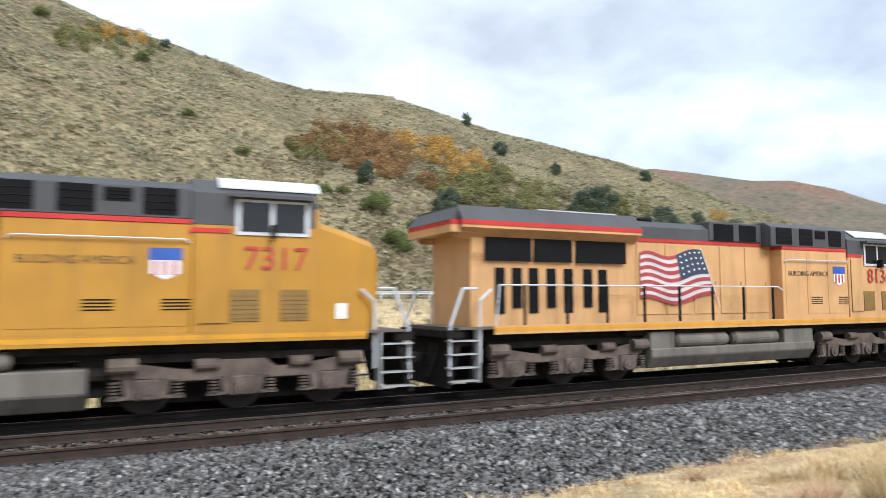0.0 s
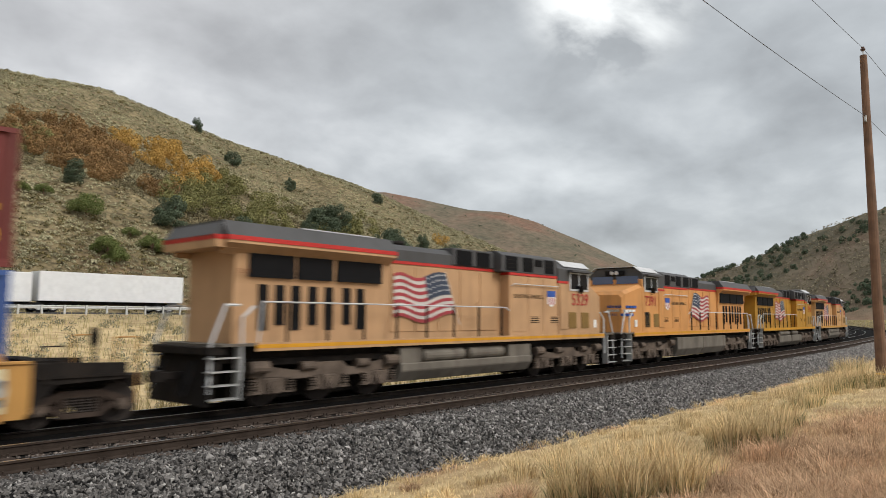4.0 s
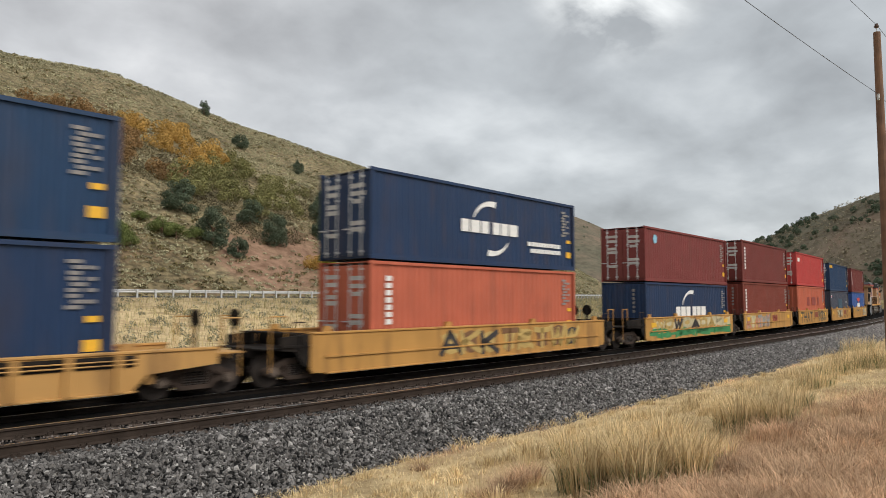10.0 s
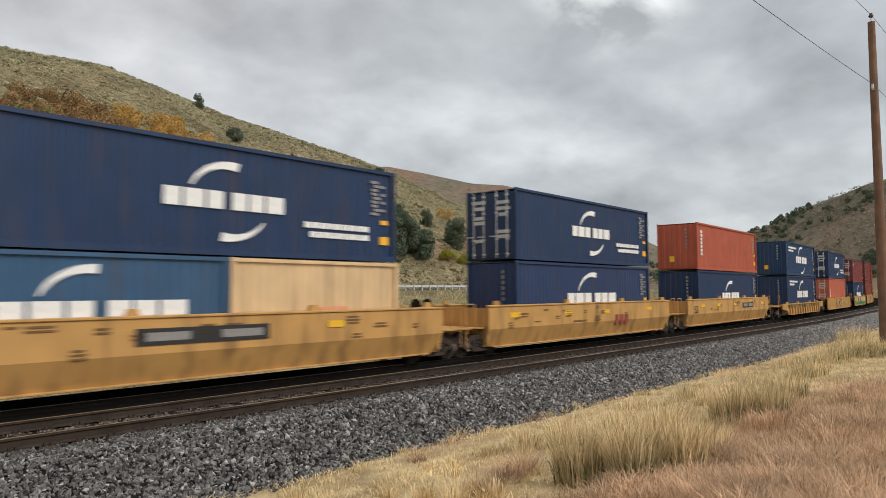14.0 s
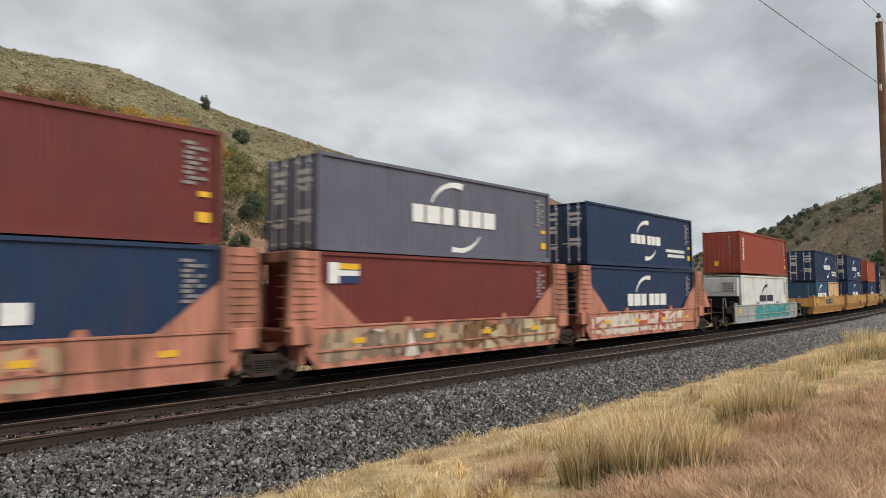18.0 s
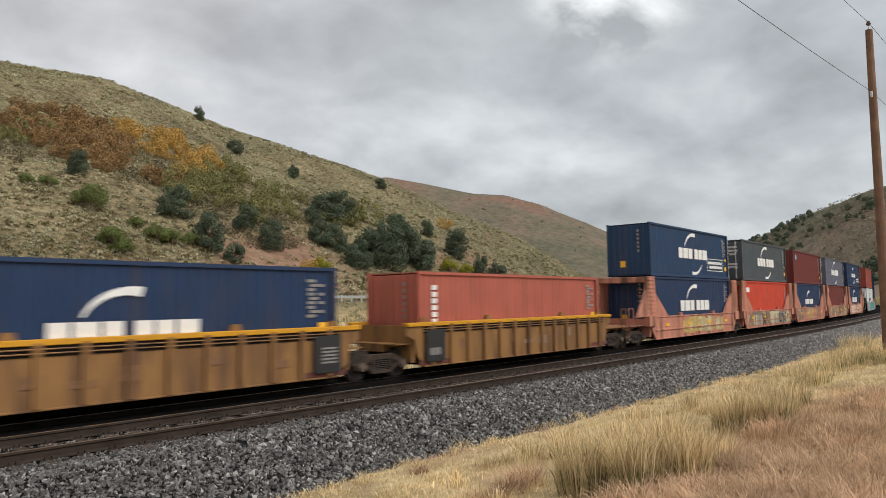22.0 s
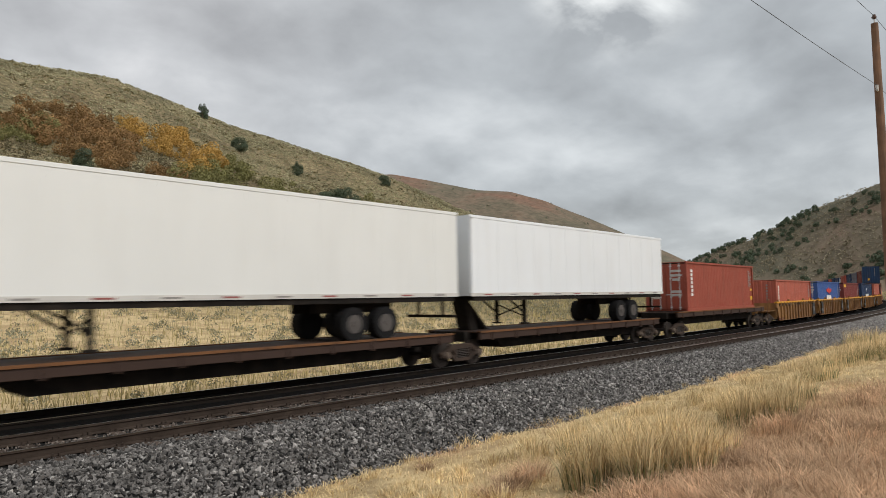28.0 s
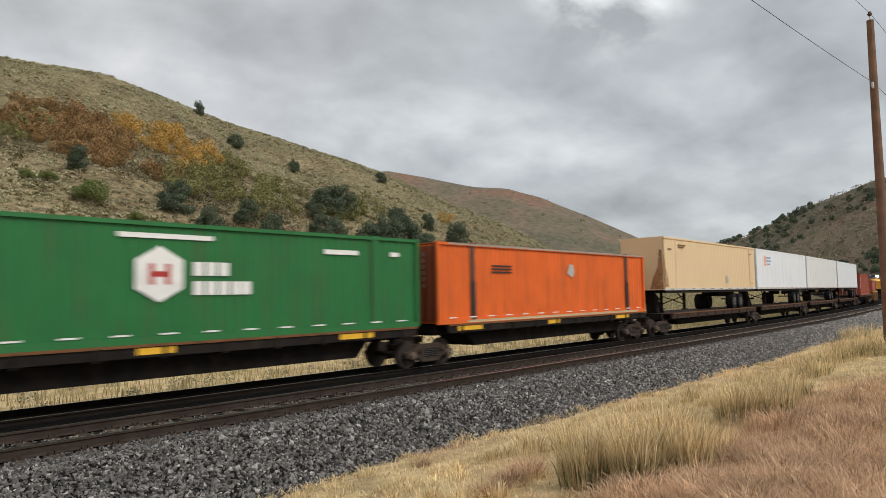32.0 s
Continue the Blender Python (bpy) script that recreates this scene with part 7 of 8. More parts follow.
# ---- plants ----
def leaf_mat(name, c1, c2, var=0.2, through_light=0.0, patch=0.35):
    """Leaves and blades: each its own shade between two colours; thin ones let light through."""
    if name in MATS:
        return MATS[name]
    m = mat(name, c1, 0.85, 0, var, patch, 0, 10, island=1, col2=c2, spec=0.15)
    if through_light:
        n, l = m.node_tree.nodes, m.node_tree.links
        b, o = n["Principled BSDF"], n["Material Output"]
        t, x = n.new("ShaderNodeBsdfTranslucent"), n.new("ShaderNodeMixShader")
        l.new(b.inputs["Base Color"].links[0].from_socket, t.inputs["Color"])
        x.inputs[0].default_value = through_light
        l.new(b.outputs[0], x.inputs[1])
        l.new(t.outputs[0], x.inputs[2])
        l.new(x.outputs[0], o.inputs["Surface"])
    return m


def tri_cloud(name, centres, radii, k, leaf, material, seed, flat=0.0, shell=0.5):
    """Many small leaf triangles strewn in ellipsoids round the centres, most of them facing outwards."""
    rg = np.random.default_rng(seed)
    c, r = np.asarray(centres, float), np.asarray(radii, float)
    n = len(c) * k
    d = rg.normal(size=(n, 3))
    d /= np.linalg.norm(d, axis=1)[:, None]
    d *= (shell + (1 - shell) * rg.random((n, 1))) ** 0.7
    d[:, 2] = np.abs(d[:, 2]) if flat else d[:, 2]
    p = np.repeat(c, k, 0) + d * np.repeat(r, k, 0)
    s = (np.repeat(r.mean(1), k) * leaf)[:, None]
    out_way = d / np.linalg.norm(d, axis=1)[:, None] + 0.45 * rg.normal(size=(n, 3))
    a = np.cross(out_way, rg.normal(size=(n, 3)))
    a /= np.linalg.norm(a, axis=1)[:, None]
    b = np.cross(out_way, a)
    b /= np.linalg.norm(b, axis=1)[:, None]
    v = np.empty((n, 3, 3))
    v[:, 0], v[:, 1], v[:, 2] = p + a * s, p - a * s * 0.6 + b * s * 0.8, p - a * s * 0.5 - b * s * 0.8
    me = bpy.data.meshes.new(name)
    me.from_pydata(v.reshape(-1, 3).tolist(), [], np.arange(n * 3).reshape(-1, 3).tolist())
    me.materials.append(material)
    return me


R2 = random.Random(11)
TREE_KINDS = {}


def tree_kind(kind, i):
    key = (kind, i)
    if key in TREE_KINDS:
        return TREE_KINDS[key]
    r = random.Random(50 + i + len(kind) * 7)
    cen, rad = [], []
    if kind == "jun":        # dense, ragged, pointed or rounded crown down to the ground
        for j in range(22):
            h = 0.08 + 0.86 * j / 21
            w = (0.40 if i % 2 else 0.30) * math.sin(min(1.0, (1 - h) * 1.7 + 0.26) * 1.57)
            a = r.uniform(0, 6.28)
            cen.append((w * 0.75 * math.cos(a), w * 0.75 * math.sin(a), h * 0.92))
            rad.append((w * 0.62, w * 0.62, 0.11 + r.random() * 0.05))
        m, k = leaf_mat("juniper_leaf", (0.056, 0.080, 0.052), (0.130, 0.160, 0.100)), 85
    elif kind == "grn":
        for j in range(20):
            a, q = r.uniform(0, 6.28), r.random() ** 0.5
            cen.append((0.55 * q * math.cos(a), 0.55 * q * math.sin(a), 0.25 + 0.5 * (1 - q) + r.random() * 0.15))
            rad.append((0.24, 0.24, 0.2))
        m, k = leaf_mat("green_shrub_leaf", (0.075, 0.105, 0.03), (0.22, 0.25, 0.085)), 60
    else:
        for j in range(18):
            a, q = r.uniform(0, 6.28), r.random() ** 0.5
            cen.append((0.5 * q * math.cos(a), 0.5 * q * math.sin(a), 0.25 + 0.55 * (1 - q) + r.random() * 0.15))
            rad.append((0.22, 0.22, 0.2))
        m, k = leaf_mat("yellow_green_leaf", (0.15, 0.17, 0.02), (0.42, 0.38, 0.04)), 60
    crown = tri_cloud("crown", cen, rad, int(k * 4.2), 0.115, m, 70 + i, 0.0, 0.72)
    bm = bmesh.new()
    cyl(bm, (0, 0, -0.08), (0.02, 0.01, 0.45), 0.035, 8, 0.022)
    for j in range(4):
        a = r.uniform(0, 6.28)
        cyl(bm, (0.01, 0, 0.12 + 0.1 * j), (0.22 * math.cos(a), 0.22 * math.sin(a), 0.38 + 0.1 * j), 0.018, 6, 0.006)
    trunk = bpy.data.meshes.new("trunk")
    bm.to_mesh(trunk)
    bm.free()
    trunk.materials.append(WOOD)
    TREE_KINDS[key] = (trunk, crown)
    return TREE_KINDS[key]


def plant(kind, x, y, z, h, label, i):
    tr, cr = tree_kind(kind, i)
    t = tagged(new({"jun": "juniper_tree", "grn": "green_shrub", "yel": "yellow_shrub"}[kind]), label, "tree" if kind == "jun" else "shrub", {"jun": "junipers on the hillside", "grn": "green shrubs on the hillside", "yel": "yellow shrubs by the road"}[kind])
    t.matrix_basis = Matrix.LocRotScale((x, y, z - 0.03 * h), Euler((0, 0, R2.uniform(0, 6.28))), (h, h, h * R2.uniform(0.92, 1.08)))
    for nm, me in (("trunk", tr), ("crown", cr)):
        o = new(nm, me)
        o.parent = t


JUNIPERS = ((19.62, 9.73, 45), (26.34, 6.88, 58), (28.88, 4.28, 68), (31.66, 6.02, 44), (33.65, 4.45, 54), (30.79, 11.99, 27), (35.39, 10.18, 24), (42.52, 9.45, 21), (27.96, 14.35, 25), (30.81, 3.4, 34), (37.03, 6.4, 40), (38.18, 6.86, 56), (39.33, 6.64, 60), (37.71, 4.78, 44), (38.86, 4.32, 48), (40.7, 2.91, 48), (43.03, 2.89, 82), (41.87, 3.37, 64), (44.44, 3.11, 74), (45.61, 2.86, 56), (48.91, 3.66, 56), (43.99, 5.46, 46), (50.76, 2.08, 38), (52.16, 1.82, 30), (46.35, 5.43, 30), (3.6, 19.2, 24))
SHRUBS = (('grn', 22.0, 4.39, 44), ('grn', 22.66, 3.98, 32), ('grn', 25.14, 4.88, 38), ('grn', 23.53, 5.92, 24), ('grn', 26.16, 4.68, 34), ('grn', 27.61, 4.71, 27), ('yel', 48.19, 2.45, 30), ('yel', 49.59, 2.24, 24), ('grn', 16.22, 8.79, 24), ('grn', 17.63, 8.77, 24), ('yel', 37.71, 2.46, 32), ('grn', 2.0, 18.0, 30), ('grn', 5.5, 14.2, 26), ('grn', 9.6, 11.6, 26), ('grn', -5.0, 20.0, 34), ('grn', 20.5, 7.3, 46))
TREES = [("jun",) + t for t in JUNIPERS] + list(SHRUBS)
for i, (kind, az, el, px) in enumerate(TREES):
    x, y, z, r = up_to_ground(az, el, 85.0, 400.0)
    h = px / 1220.0 * r * math.cos(radians(az - 47)) ** 1 * 1.08
    plant(kind, x, y, z, h * (1.0 if kind == "jun" else 0.95), {"jun": "dark green juniper with a dense ragged crown", "grn": "leafy green shrub on the brushy slope", "yel": "yellow-green autumn shrub near the road"}[kind], i % 4)

# scrub oak in autumn colour
THICKETS = (("rust", 17.2, 12.9, 4.2, 1.5, 120), ("rust", 20.3, 12.0, 3.3, 1.8, 120), ("rust", 21.2, 10.8, 2.2, 0.9, 40), ("orange", 25.5, 12.2, 1.6, 1.1, 60), ("orange", 27.8, 10.9, 2.0, 0.95, 55), ("orange", 22.9, 13.1, 1.2, 0.6, 25),
            ("olive", 30.0, 10.3, 1.8, 0.9, 45), ("olive", 15.78, 12.2, 2.4, 0.9, 45), ("olive", 27.56, 9.11, 2.4, 1.1, 60), ("rust", 25.28, 9.44, 1.2, 0.5, 16), ("brown", 22.9, 11.2, 1.6, 1.2, 60), ("olive", 33.0, 8.0, 4.0, 1.6, 60),
            ("olive", 40.0, 7.0, 3.0, 1.2, 40), ("orange", 47.5, 6.0, 1.0, 0.4, 5), ("olive", -1.0, 19.0, 4.0, 1.0, 45), ("orange", -0.5, 19.4, 3.0, 0.5, 20), ("orange", 36.9, 2.7, 0.5, 0.3, 6),
            ("brown", 24.6, 10.3, 3.2, 1.2, 200), ("brown", 28.8, 8.2, 3.6, 1.5, 300), ("brown", 33.8, 6.2, 4.2, 1.7, 340), ("brown", 37.5, 8.3, 3.2, 1.2, 160), ("brown", 14.0, 11.0, 3.5, 0.8, 90))
LEAVES = {"rust": leaf_mat("rust_oak_leaf", (0.215, 0.135, 0.062), (0.35, 0.215, 0.095), 0.4, 0.15, 0.22), "orange": leaf_mat("orange_oak_leaf", (0.40, 0.235, 0.058), (0.57, 0.37, 0.115), 0.35, 0.2, 0.3), "olive": leaf_mat("olive_scrub_leaf", (0.135, 0.14, 0.055), (0.29, 0.27, 0.11), 0.4, 0.15, 0.25), "brown": leaf_mat("brown_gully_leaf", (0.085, 0.075, 0.042), (0.21, 0.17, 0.10), 0.4, 0.1, 0.2)}
for kind in ("rust", "orange", "olive", "brown"):
    cen, rad = [], []
    for k2, az, el, w, h, n in THICKETS:
        if k2 != kind:
            continue
        for j in range(int(n * 0.6)):
            a, q = R2.uniform(0, 6.28), R2.random() ** 0.6
            x, y, z, r = up_to_ground(az + w * q * math.cos(a), el + h * q * math.sin(a), 86.0, 300.0)
            if r > 290:
                continue
            if kind == "brown":
                s = R2.uniform(0.45, 1.15)
                cen.append((x, y, z + s * 0.15))
                rad.append((s * 1.2, s * 1.2, s * 0.9))
                continue
            for q in range(3):
                s = R2.uniform(0.7, 1.6) * (1.0 if q == 0 else 0.7)
                cen.append((x + R2.uniform(-1, 1) * (q > 0), y + R2.uniform(-1, 1) * (q > 0), z + s * R2.uniform(0.5, 1.3)))
                rad.append((s, s, s * 1.05))
    tagged(new("scrub_oak_thicket", tri_cloud("scrub_oak_thicket", cen, rad, 60 if kind == "brown" else 170, 0.15, LEAVES[kind], 5, 0.0, 0.82)), "%s autumn scrub oak covering the slope" % kind, "scrub", kind="stuff")

# sagebrush on the slopes and in the field
rs = random.Random(4)
cen, rad = [], []
cen_b, rad_b = [], []
while len(cen) < 31000:
    az, u = rs.uniform(-12, 60), rs.random()
    rc, _ = crest("near", az)
    rf = min(84.0 / max(math.cos(radians(az)), 0.2), rc * 0.72)
    r = rf + (rc * 1.02 - rf) * u
    x, y = r * math.sin(radians(az)), r * math.cos(radians(az))
    if noise.noise((x * 0.045, y * 0.045, 9)) + rs.uniform(-0.35, 0.75) < 0:
        continue
    s = rs.uniform(0.22, 0.56) * (0.85 if u < 0.4 else 1.0)
    if rs.random() < 0.06 + 0.30 * max(0.0, 0.6 - u):
        cen_b.append((x, y, ground_z(x, y) + s * 0.1))
        rad_b.append((s * 1.5, s * 1.5, s * 1.2))
        continue
    cen.append((x, y, ground_z(x, y) + s * 0.1))
    rad.append((s * 1.15, s * 1.15, s * 0.9))
tagged(new("sagebrush", tri_cloud("sagebrush", cen, rad, 17, 0.36, leaf_mat("sage_leaf", (0.26, 0.247, 0.145), (0.46, 0.425, 0.275), 0.35, 0.05, 0.09), 8, 1, 0.75)), "grey-green and straw sagebrush dotting the hillside", "sagebrush", kind="stuff")
tagged(new("hillside_brush", tri_cloud("hillside_brush", cen_b, rad_b, 26, 0.30, leaf_mat("brown_brush_leaf", (0.07, 0.065, 0.03), (0.25, 0.20, 0.09), 0.4, 0.1, 0.1), 18, 1, 0.75)), "olive and brown brush on the lower slope", "brush", kind="stuff")
cen, rad = [], []
for j in range(2800):
    s0, lat = rs.uniform(-5, 170), rs.uniform(4.5, 49.5)
    x, y, _ = line(s0, lat)
    s = rs.uniform(0.2, 0.55) * (1 if lat > 12 else 0.7)
    cen.append((x, y, ground_z(x, y) + s * 0.1))
    rad.append((s, s, s * 0.9))
tagged(new("field_brush", tri_cloud("field_brush", cen, rad, 44, 0.17, leaf_mat("field_brush_leaf", (0.18, 0.175, 0.11), (0.36, 0.345, 0.24), 0.3, 0.1, 0.4), 9, 1)), "pale sage and dry weeds in the field", "brush", kind="stuff")
# the hill across the valley: junipers and brush
cen, rad, c2, r2 = [], [], [], []
while len(cen) < 680:
    az, u = rs.uniform(64.5, 96), rs.random()
    rc, _ = crest("east", az)
    r = rc * (0.80 + 0.215 * u)
    x, y = r * math.sin(radians(az)), r * math.cos(radians(az))
    dense = 1.0 if (u > 0.45 and az < 76) else 0.42
    if noise.noise((x * 0.016, y * 0.016, 2)) + rs.uniform(-0.6, 0.75) * dense < (0.05 if dense == 1.0 else 0.16):
        continue
    s = rs.uniform(1.3, 2.9) if u < 0.93 else rs.uniform(1.3, 2.2)
    cen.append((x, y, ground_z(x, y) + s * 0.7))
    rad.append((s, s, s * 1.1))
while len(c2) < 7000:
    az, u = rs.uniform(64, 92), rs.random()
    rc, _ = crest("east", az)
    r = rc * (0.79 + 0.21 * u)
    x, y = r * math.sin(radians(az)), r * math.cos(radians(az))
    s = rs.uniform(0.7, 1.7)
    c2.append((x, y, ground_z(x, y) + s * 0.1))
    r2.append((s, s, s * 0.8))
tagged(new("distant_junipers", tri_cloud("distant_junipers", cen, rad, 130, 0.27, MATS["juniper_leaf"], 12, 0.0, 0.6)), "dark junipers scattered over the far hill", "trees", kind="stuff")
tagged(new("distant_brush", tri_cloud("distant_brush", c2, r2, 7, 0.5, leaf_mat("far_brush_leaf", (0.17, 0.15, 0.10), (0.40, 0.35, 0.24)), 13, 1)), "brown brush over the far hill", "brush", kind="stuff")
c3, r3 = [], []
for j in range(90):
    az, u = rs.uniform(43, 68), rs.uniform(0.1, 0.95)
    rc, _ = crest("far", az)
    r = rc * (0.62 + 0.38 * u)
    x, y = r * math.sin(radians(az)), r * math.cos(radians(az))
    s = rs.uniform(0.8, 2.2)
    c3.append((x, y, ground_z(x, y) + s * 0.3))
    r3.append((s, s, s))
tagged(new("ridge_trees", tri_cloud("ridge_trees", c3, r3, 30, 0.3, MATS["juniper_leaf"], 14)), "small dark trees on the far ridge", "trees", kind="stuff")

# ---- dry grass on the near bank ----
def blades(name, pts, height, width, lean, material, seed, label):
    rg = np.random.default_rng(seed)
    p = np.asarray(pts, float)
    n = len(p)
    h = height[0] + (height[1] - height[0]) * rg.random(n)
    a = rg.uniform(0, 6.28, n)
    d = np.stack([np.cos(a), np.sin(a), np.zeros(n)], 1)
    w = np.stack([-np.sin(a), np.cos(a), np.zeros(n)], 1) * width * (0.7 + 0.6 * rg.random(n))[:, None]
    ln = lean * (0.3 + rg.random(n))
    mid = p + d * (h * ln * 0.35)[:, None] + np.stack([np.zeros(n), np.zeros(n), h * 0.6], 1)
    tip = p + d * (h * ln)[:, None] + np.stack([np.zeros(n), np.zeros(n), h * (1 - 0.35 * ln)], 1)
    v = np.empty((n, 5, 3))
    v[:, 0], v[:, 1], v[:, 2], v[:, 3], v[:, 4] = p - w, p + w, mid + w * 0.75, mid - w * 0.75, tip
    base = np.arange(n)[:, None] * 5
    quads = (base + np.array([[0, 1, 2, 3]])).tolist()
    tris = (base + np.array([[3, 2, 4]])).tolist()
    me = bpy.data.meshes.new(name)
    me.from_pydata(v.reshape(-1, 3).tolist(), [], quads + tris)
    me.materials.append(material)
    tagged(new(name, me), label, "grass", kind="stuff")


def bank_points(n, seed, x0, x1, d0, d1, test=None):
    r = random.Random(seed)
    out = []
    while len(out) < n:
        s = x0 + (x1 - x0) * r.random() ** 1.5
        d = d0 + (d1 - d0) * r.random()
        x, y, _ = line(s, -d)
        if y < x * 0.10 - 1.5 or y < 0.6 or x < 1.5:
            continue
        k = noise.noise((x * 0.55, y * 0.55, 4))
        if test and not test(x, y, k, r.random()):
            continue
        out.append((x, y, ground_z(x, y) - 0.02))
    return out


STRAW = leaf_mat("straw_grass", (0.40, 0.275, 0.13), (1.0, 0.84, 0.52), 0.3, 0.4, 0.9)
GREENG = leaf_mat("green_grass", (0.075, 0.10, 0.045), (0.33, 0.33, 0.15), 0.3, 0.3, 1.0)
FUZZ = leaf_mat("reddish_dry_grass", (0.34, 0.205, 0.113), (0.88, 0.64, 0.42), 0.35, 0.38, 0.9)
RUSSET = leaf_mat("russet_weed", (0.28, 0.168, 0.095), (0.90, 0.66, 0.44), 0.3, 0.4, 1.2)


def clumps(name, spots, width, material, seed, label, arch=1.0):
    """Bunches of blades that rise from a root and arch outwards. spots: x, y, radius of the root, height, blades."""
    rg = np.random.default_rng(seed)
    root, tops, mids, ws = [], [], [], []
    for x, y, rad_, h, n in spots:
        a, q = rg.uniform(0, 6.283, n), rg.random(n) ** 0.6
        d = np.stack([np.cos(a), np.sin(a)], 1)
        xy = np.array([x, y]) + d * (rad_ * q)[:, None]
        hh = h * (0.55 + 0.45 * rg.random(n))
        spread = arch * (0.10 + 0.40 * q + 0.22 * rg.random(n)) * hh
        turn = a + rg.normal(size=n) * 0.7
        e = np.stack([np.cos(turn), np.sin(turn)], 1)
        zc = ground_z(x, y)
        z0 = zc - 0.03 + (xy - (x, y)) @ np.array([(ground_z(x + 0.3, y) - zc) / 0.3, (ground_z(x, y + 0.3) - zc) / 0.3])
        root.append(np.column_stack([xy, z0]))
        mids.append(np.column_stack([xy + e * (spread * 0.35)[:, None], z0 + hh * 0.62]))
        tops.append(np.column_stack([xy + e * spread[:, None], z0 + hh * (1.0 - 0.18 * arch * rg.random(n))]))
        ws.append(np.column_stack([-e[:, 1], e[:, 0], np.zeros(n)]) * (width * (0.6 + 0.8 * rg.random(n)))[:, None])
    p, m, t, w = (np.concatenate(k) for k in (root, mids, tops, ws))
    n = len(p)
    v = np.empty((n, 5, 3))
    v[:, 0], v[:, 1], v[:, 2], v[:, 3], v[:, 4] = p - w, p + w, m + w * 0.8, m - w * 0.8, t
    base = np.arange(n)[:, None] * 5
    me = bpy.data.meshes.new(name)
    me.from_pydata(v.reshape(-1, 3).tolist(), [], (base + np.array([[0, 1, 2, 3]])).tolist() + (base + np.array([[3, 2, 4]])).tolist())
    me.materials.append(material)
    tagged(new(name, me), label, "grass", kind="stuff")


def russet_side(x, y):
    """How far a place lies within the russet weeds that cover the bank towards the pole; below 0 is straw."""
    z = low_ground(x, y)
    el = math.degrees(math.atan2(z - EYE, math.hypot(x, y)))
    az = math.degrees(math.atan2(x, y))
    return float(np.interp(az, (48, 57, 64, 67, 70, 76, 80, 90), (-19, -16.8, -14.6, -12.8, -10.6, -7.7, -6.7, -6.0))) - el + 1.3 * noise.noise((x * 0.8, y * 0.8, 2))


blades("straw_grass", bank_points(52000, 1, 2, 60, 7.4, 16.5, lambda x, y, k, q: k > -0.45 + 0.6 * (q - 0.5) and russet_side(x, y) < 0.5), (0.04, 0.15), 0.006, 1.7, STRAW, 21, "short dry straw grass on the bank")
blades("reddish_grass", bank_points(38000, 2, 3, 60, 8.6, 17.5, lambda x, y, k, q: russet_side(x, y) > -0.6 + q), (0.08, 0.26), 0.004, 1.7, FUZZ, 22, "fine reddish dry grass")

# bunch grass: azimuth and depression from the eye, radius, height, blades
TALL = ((58.9, -15.1, 0.30, 0.70, 330), (62.8, -14.9, 0.30, 0.74, 380), (66.2, -14.0, 0.28, 0.66, 330), (60.7, -13.3, 0.30, 0.66, 300), (64.9, -12.8, 0.32, 0.70, 340), (57.4, -12.4, 0.25, 0.48, 160), (61.6, -11.6, 0.3, 0.50, 200), (66.4, -11.4, 0.3, 0.52, 220), (68.2, -12.4, 0.25, 0.5, 160),
        (70.3, -9.8, 0.36, 0.62, 330), (72.6, -9.4, 0.36, 0.62, 330), (71.5, -8.8, 0.38, 0.62, 300), (69.0, -8.6, 0.35, 0.42, 160), (73.8, -8.0, 0.4, 0.55, 200),
        (75.3, -6.4, 0.5, 0.55, 220), (77.6, -4.9, 0.7, 0.75, 300), (79.0, -4.4, 0.7, 0.75, 300), (76.4, -5.4, 0.6, 0.6, 240), (80.6, -4.6, 0.7, 0.75, 260), (78.3, -3.6, 0.9, 0.8, 260), (74.2, -5.6, 0.5, 0.4, 160), (71.2, -6.8, 0.4, 0.34, 140), (66.8, -8.4, 0.35, 0.34, 130), (63.0, -9.4, 0.3, 0.3, 110), (54.5, -12.6, 0.25, 0.3, 90))
straw, green = [], []
for az, el, rad_, h, n in TALL:
    x, y, z, r = up_to_ground(az, el, 2.0, 80.0)
    straw.append((x, y, rad_ * 1.1, h * 1.32, int(n * 1.3)))
    if h > 0.45:
        green.append((x, y, rad_ * 1.1, h * 0.78, int(n * 0.75)))
clumps("tall_straw_tufts", straw, 0.0062, STRAW, 23, "tall straw-coloured bunch grass", 0.7)
clumps("green_tuft_bases", green, 0.0072, GREENG, 24, "green lower blades of bunch grass", 0.8)
weeds, low = [], []
for az, el, rad_, h, n in ((52.6, -15.2, 0.20, 0.36, 420), (54.0, -14.4, 0.22, 0.36, 420), (51.2, -15.9, 0.2, 0.3, 300), (45.5, -13.6, 0.16, 0.2, 160), (40.2, -13.0, 0.16, 0.22, 160)):
    x, y, z, r = up_to_ground(az, el, 2.0, 80.0)
    weeds.append((x, y, rad_, h, n))
rw = random.Random(31)
while len(weeds) < 300:
    az, el = rw.uniform(60, 84), -3.5 - 14 * rw.random()
    x, y, z, r = up_to_ground(az, el, 2.0, 60.0)
    if russet_side(x, y) < 0.2 or r < 3.0:
        continue
    weeds.append((x, y, 0.11 + 0.02 * r, rw.uniform(0.16, 0.46), 140))
clumps("russet_weeds", weeds, 0.0042, RUSSET, 29, "fine russet dry weeds in rounded clumps", 1.9)
while len(low) < 420:
    s0, d = 3 + 60 * rw.random() ** 1.4, rw.uniform(7.35, 12.5)
    x, y, _ = line(s0, -d)
    if russet_side(x, y) > 0:
        continue
    low.append((x, y, 0.10 + 0.1 * rw.random(), rw.uniform(0.12, 0.34), 60))
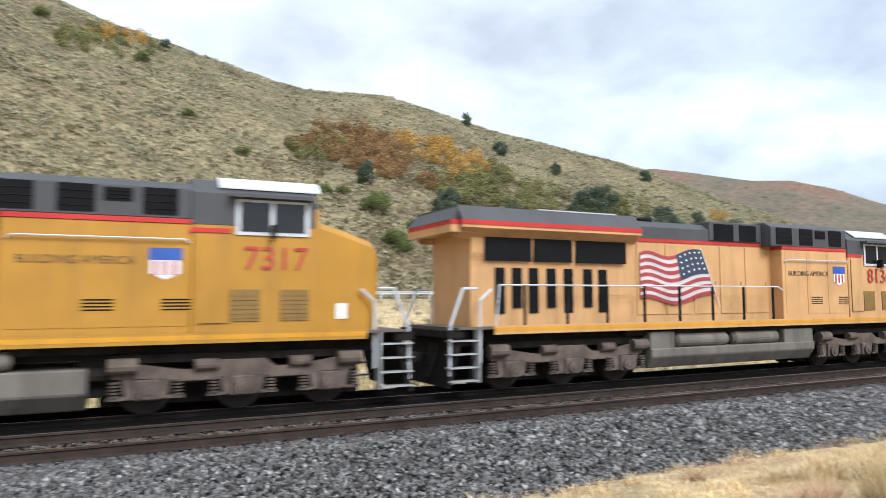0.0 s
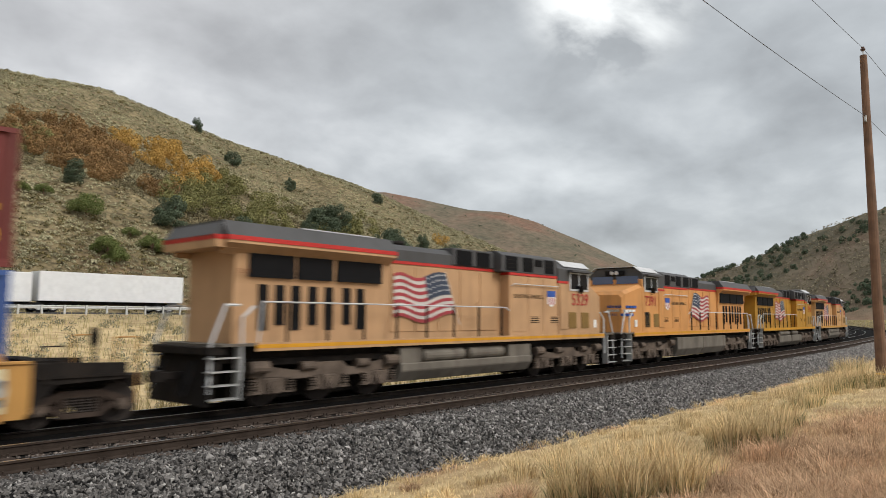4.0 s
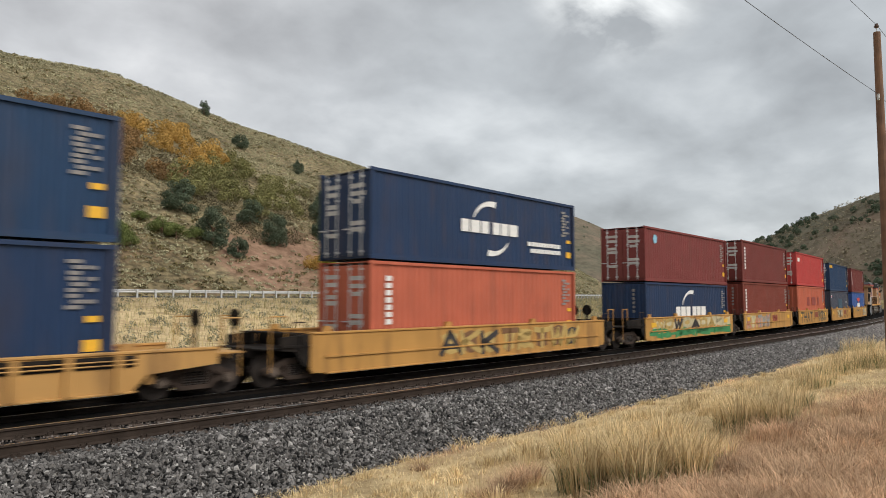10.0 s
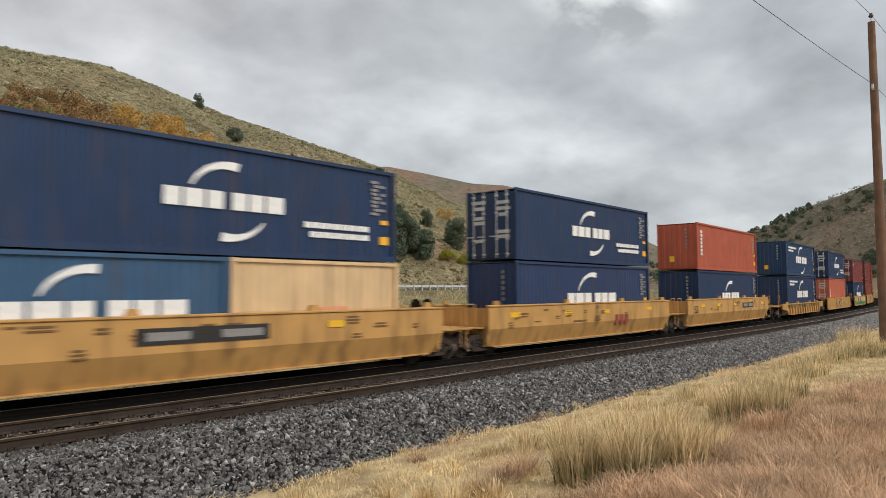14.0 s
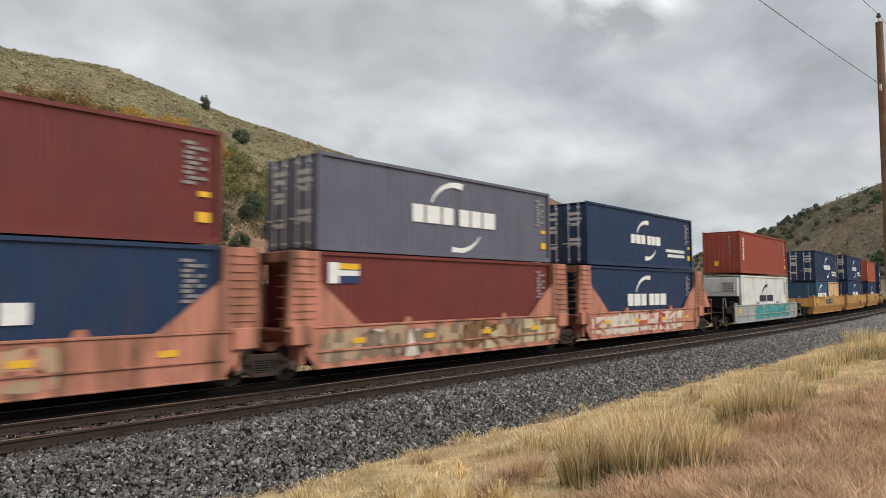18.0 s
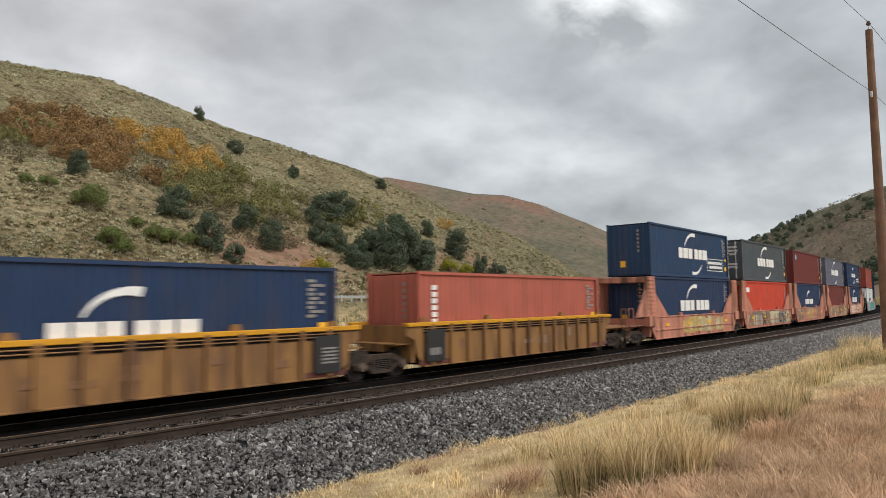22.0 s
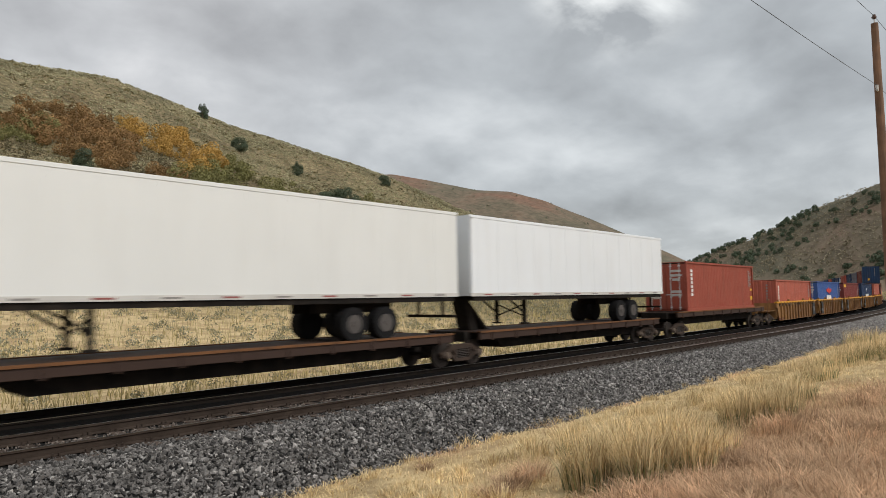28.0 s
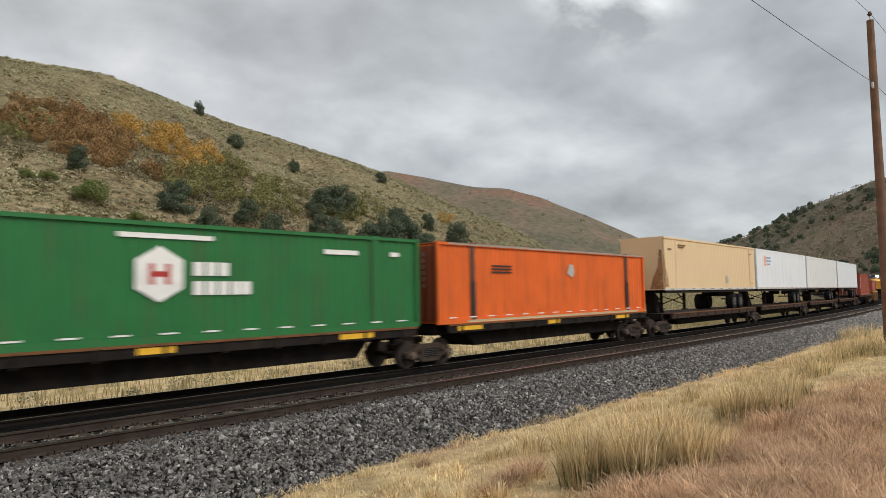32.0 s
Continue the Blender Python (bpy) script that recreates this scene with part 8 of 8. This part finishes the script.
clumps("low_straw_tufts", low, 0.0055, STRAW, 32, "low straw tufts scattered over the bank", 1.5)
blades("edge_weeds", bank_points(5000, 7, 2, 60, 7.2, 8.4, lambda x, y, k, q: k < -0.1), (0.05, 0.2), 0.004, 1.5, FUZZ, 26, "reddish weeds at the foot of the ballast")
blades("field_grass", [(x, y, ground_z(x, y)) for x, y in [line(rs.uniform(-8, 150), 5 + 44 * rs.random() ** 1.4)[:2] for j in range(46000)]], (0.25, 0.75), 0.016, 0.6, leaf_mat("field_grass_blade", (0.30, 0.26, 0.12), (0.66, 0.55, 0.29), 0.2, 0.4), 27, "yellow-green tall grass in the field")
blades("far_grass", [(x, y, ground_z(x, y)) for x, y in [line(rs.uniform(60, 420), rs.choice((-1, 1)) * rs.uniform(9, 45))[:2] for j in range(16000)]], (0.3, 0.8), 0.05, 0.6, MATS["field_grass_blade"], 28, "dry grass flats along the line")


# ---- ties, spikes and loose stones ----
near_track, far_track = bpy.data.objects["near_track"], bpy.data.objects["far_track"]
rt = random.Random(3)
for i in range(300):
    s = 0.5 + i * 0.5
    x, y, th = line(s, -GAP + rt.uniform(-0.05, 0.05))
    part("tie", lambda bm: box(bm, -0.115, 0.115, -1.3, 1.3, -0.36, -0.186, 0.012), TIMBER, near_track, "", "tie_mesh", pose(x, y, NEAR_BED + rise(s) + rt.uniform(-0.006, 0.006), 0, 0, math.degrees(th) + rt.uniform(-1.2, 1.2)))
    if s < 70:
        for sg in (-1, 1):
            part("tie_plate", lambda bm: (box(bm, -0.09, 0.09, -0.17, 0.17, -0.19, -0.174), [box(bm, a, a + 0.025, b, b + 0.03, -0.18, -0.125) for a, b in ((-0.06, 0.09), (0.035, 0.09), (-0.06, -0.12), (0.035, -0.12))]), RAILSIDE, near_track, "", "tie_plate_mesh", pose(*line(s, -GAP + sg * 0.7535)[:2], NEAR_BED + rise(s), 0, 0, math.degrees(th)))


def tie_rows(bm):
    for lat, s0, s1 in ((0.0, -8.0, 170.0), (-GAP, 150.5, 190.0), (-GAP, -12.0, 0.0)):
        s = s0
        while s < s1:
            x, y, th = line(s, lat)
            m = pose(x, y, (0 if lat == 0 else NEAR_BED) + rise(s), 0, 0, math.degrees(th))
            v = [bm.verts.new(m @ Vector((a, b, c))) for a in (-0.115, 0.115) for b in (-1.3, 1.3) for c in (-0.36, -0.186)]
            for q in ((0, 1, 3, 2), (4, 6, 7, 5), (0, 4, 5, 1), (2, 3, 7, 6), (1, 5, 7, 3)):
                bm.faces.new([v[k] for k in q])
            s += 0.5


# far ties share the bed's near-black colour, which holds the train's shade
tagged(part("ties_of_the_far_track", tie_rows, OILSHADE, far_track), kind="stuff")


def stones(name, n, s0, s1, lat0, lat1, size, material, seed, label, bias=1.6):
    """Loose crushed stones on the bed; bias over 1 strews more of them near s0, under 1 near s1."""
    rg = np.random.default_rng(seed)
    prof = ((-9.0, -0.70), (-7.86, -0.66), (-5.86, -0.07), (-5.41, -0.04), (-2.71, -0.04), (-2.0, -0.13), (1.35, -0.15), (2.5, -0.24))
    s = s0 + (s1 - s0) * rg.random(n) ** bias
    lat = lat0 + (lat1 - lat0) * rg.random(n)
    z = np.interp(lat, [p[0] for p in prof], [p[1] for p in prof])
    clear = np.minimum(np.abs(np.abs(lat + GAP) - 0.7535), np.abs(np.abs(lat) - 0.7535)) > 0.12
    s, lat, z = s[clear], lat[clear], z[clear]
    n = len(s)
    th = np.interp(s, SS, _th)
    x, y = np.interp(s, SS, _x) - lat * np.sin(th), np.interp(s, SS, _y) + lat * np.cos(th)
    p = np.stack([x, y, z + 0.018 + 0.003 * np.maximum(0.0, s - 100.0)], 1)
    r = (size * (0.4 + 0.6 * rg.random(n)))[:, None]
    ax = rg.normal(size=(n, 3))
    ax /= np.linalg.norm(ax, axis=1)[:, None]
    bx = np.cross(ax, rg.normal(size=(n, 3)))
    bx /= np.linalg.norm(bx, axis=1)[:, None]
    cx = np.cross(ax, bx)
    v = np.empty((n, 6, 3))
    for k, (d, f) in enumerate(((ax, 1.3), (-ax, 1.2), (bx, 1.0), (-bx, 0.9), (cx, 0.75), (-cx, 0.7))):
        v[:, k] = p + d * r * f * (0.75 + 0.5 * rg.random((n, 1)))
    f = np.array([[0, 2, 4], [2, 1, 4], [1, 3, 4], [3, 0, 4], [2, 0, 5], [1, 2, 5], [3, 1, 5], [0, 3, 5]])
    me = bpy.data.meshes.new(name)
    me.from_pydata(v.reshape(-1, 3).tolist(), [], (np.arange(n)[:, None, None] * 6 + f[None]).reshape(-1, 3).tolist())
    me.materials.append(material)
    tagged(new(name, me), label, "ballast", kind="stuff")


stones("shoulder_stones", 52000, -4.0, 70.0, -7.95, -5.42, 0.055, STONE, 17, "dark grey crushed stones on the track shoulder")
stones("pale_stones", 12000, -5.0, 70.0, -7.95, -5.44, 0.048, PALESTONE, 19, "paler crushed stones on the track shoulder")
stones("middle_shoulder_stones", 21000, 4.0, 110.0, -7.95, -5.42, 0.085, mat("mid_grey_stone", (0.07, 0.067, 0.064), 0.8, 0, 0.35, 14, 0.3, 40, island=1, col2=(0.34, 0.326, 0.31), spec=0.25), 33, "grey crushed stones along the track shoulder", 0.62)
stones("far_stones", 11000, 40.0, 260.0, -7.95, -5.3, 0.12, PALESTONE, 20, "grey stones on the far ballast shoulder", 0.75)
stones("tie_end_stones", 6500, -4.0, 60.0, -5.46, -4.96, 0.040, STONE, 34, "grey stones between the ends of the ties")
stones("track_stones", 21000, -5.0, 110.0, -4.98, -2.75, 0.034, BROWNSTONE, 18, "brown dusty stones between the rails")
stones("middle_stones", 7000, -5.0, 90.0, -3.05, -2.45, 0.05, PALESTONE, 30, "grey stones between the two tracks")

motions()
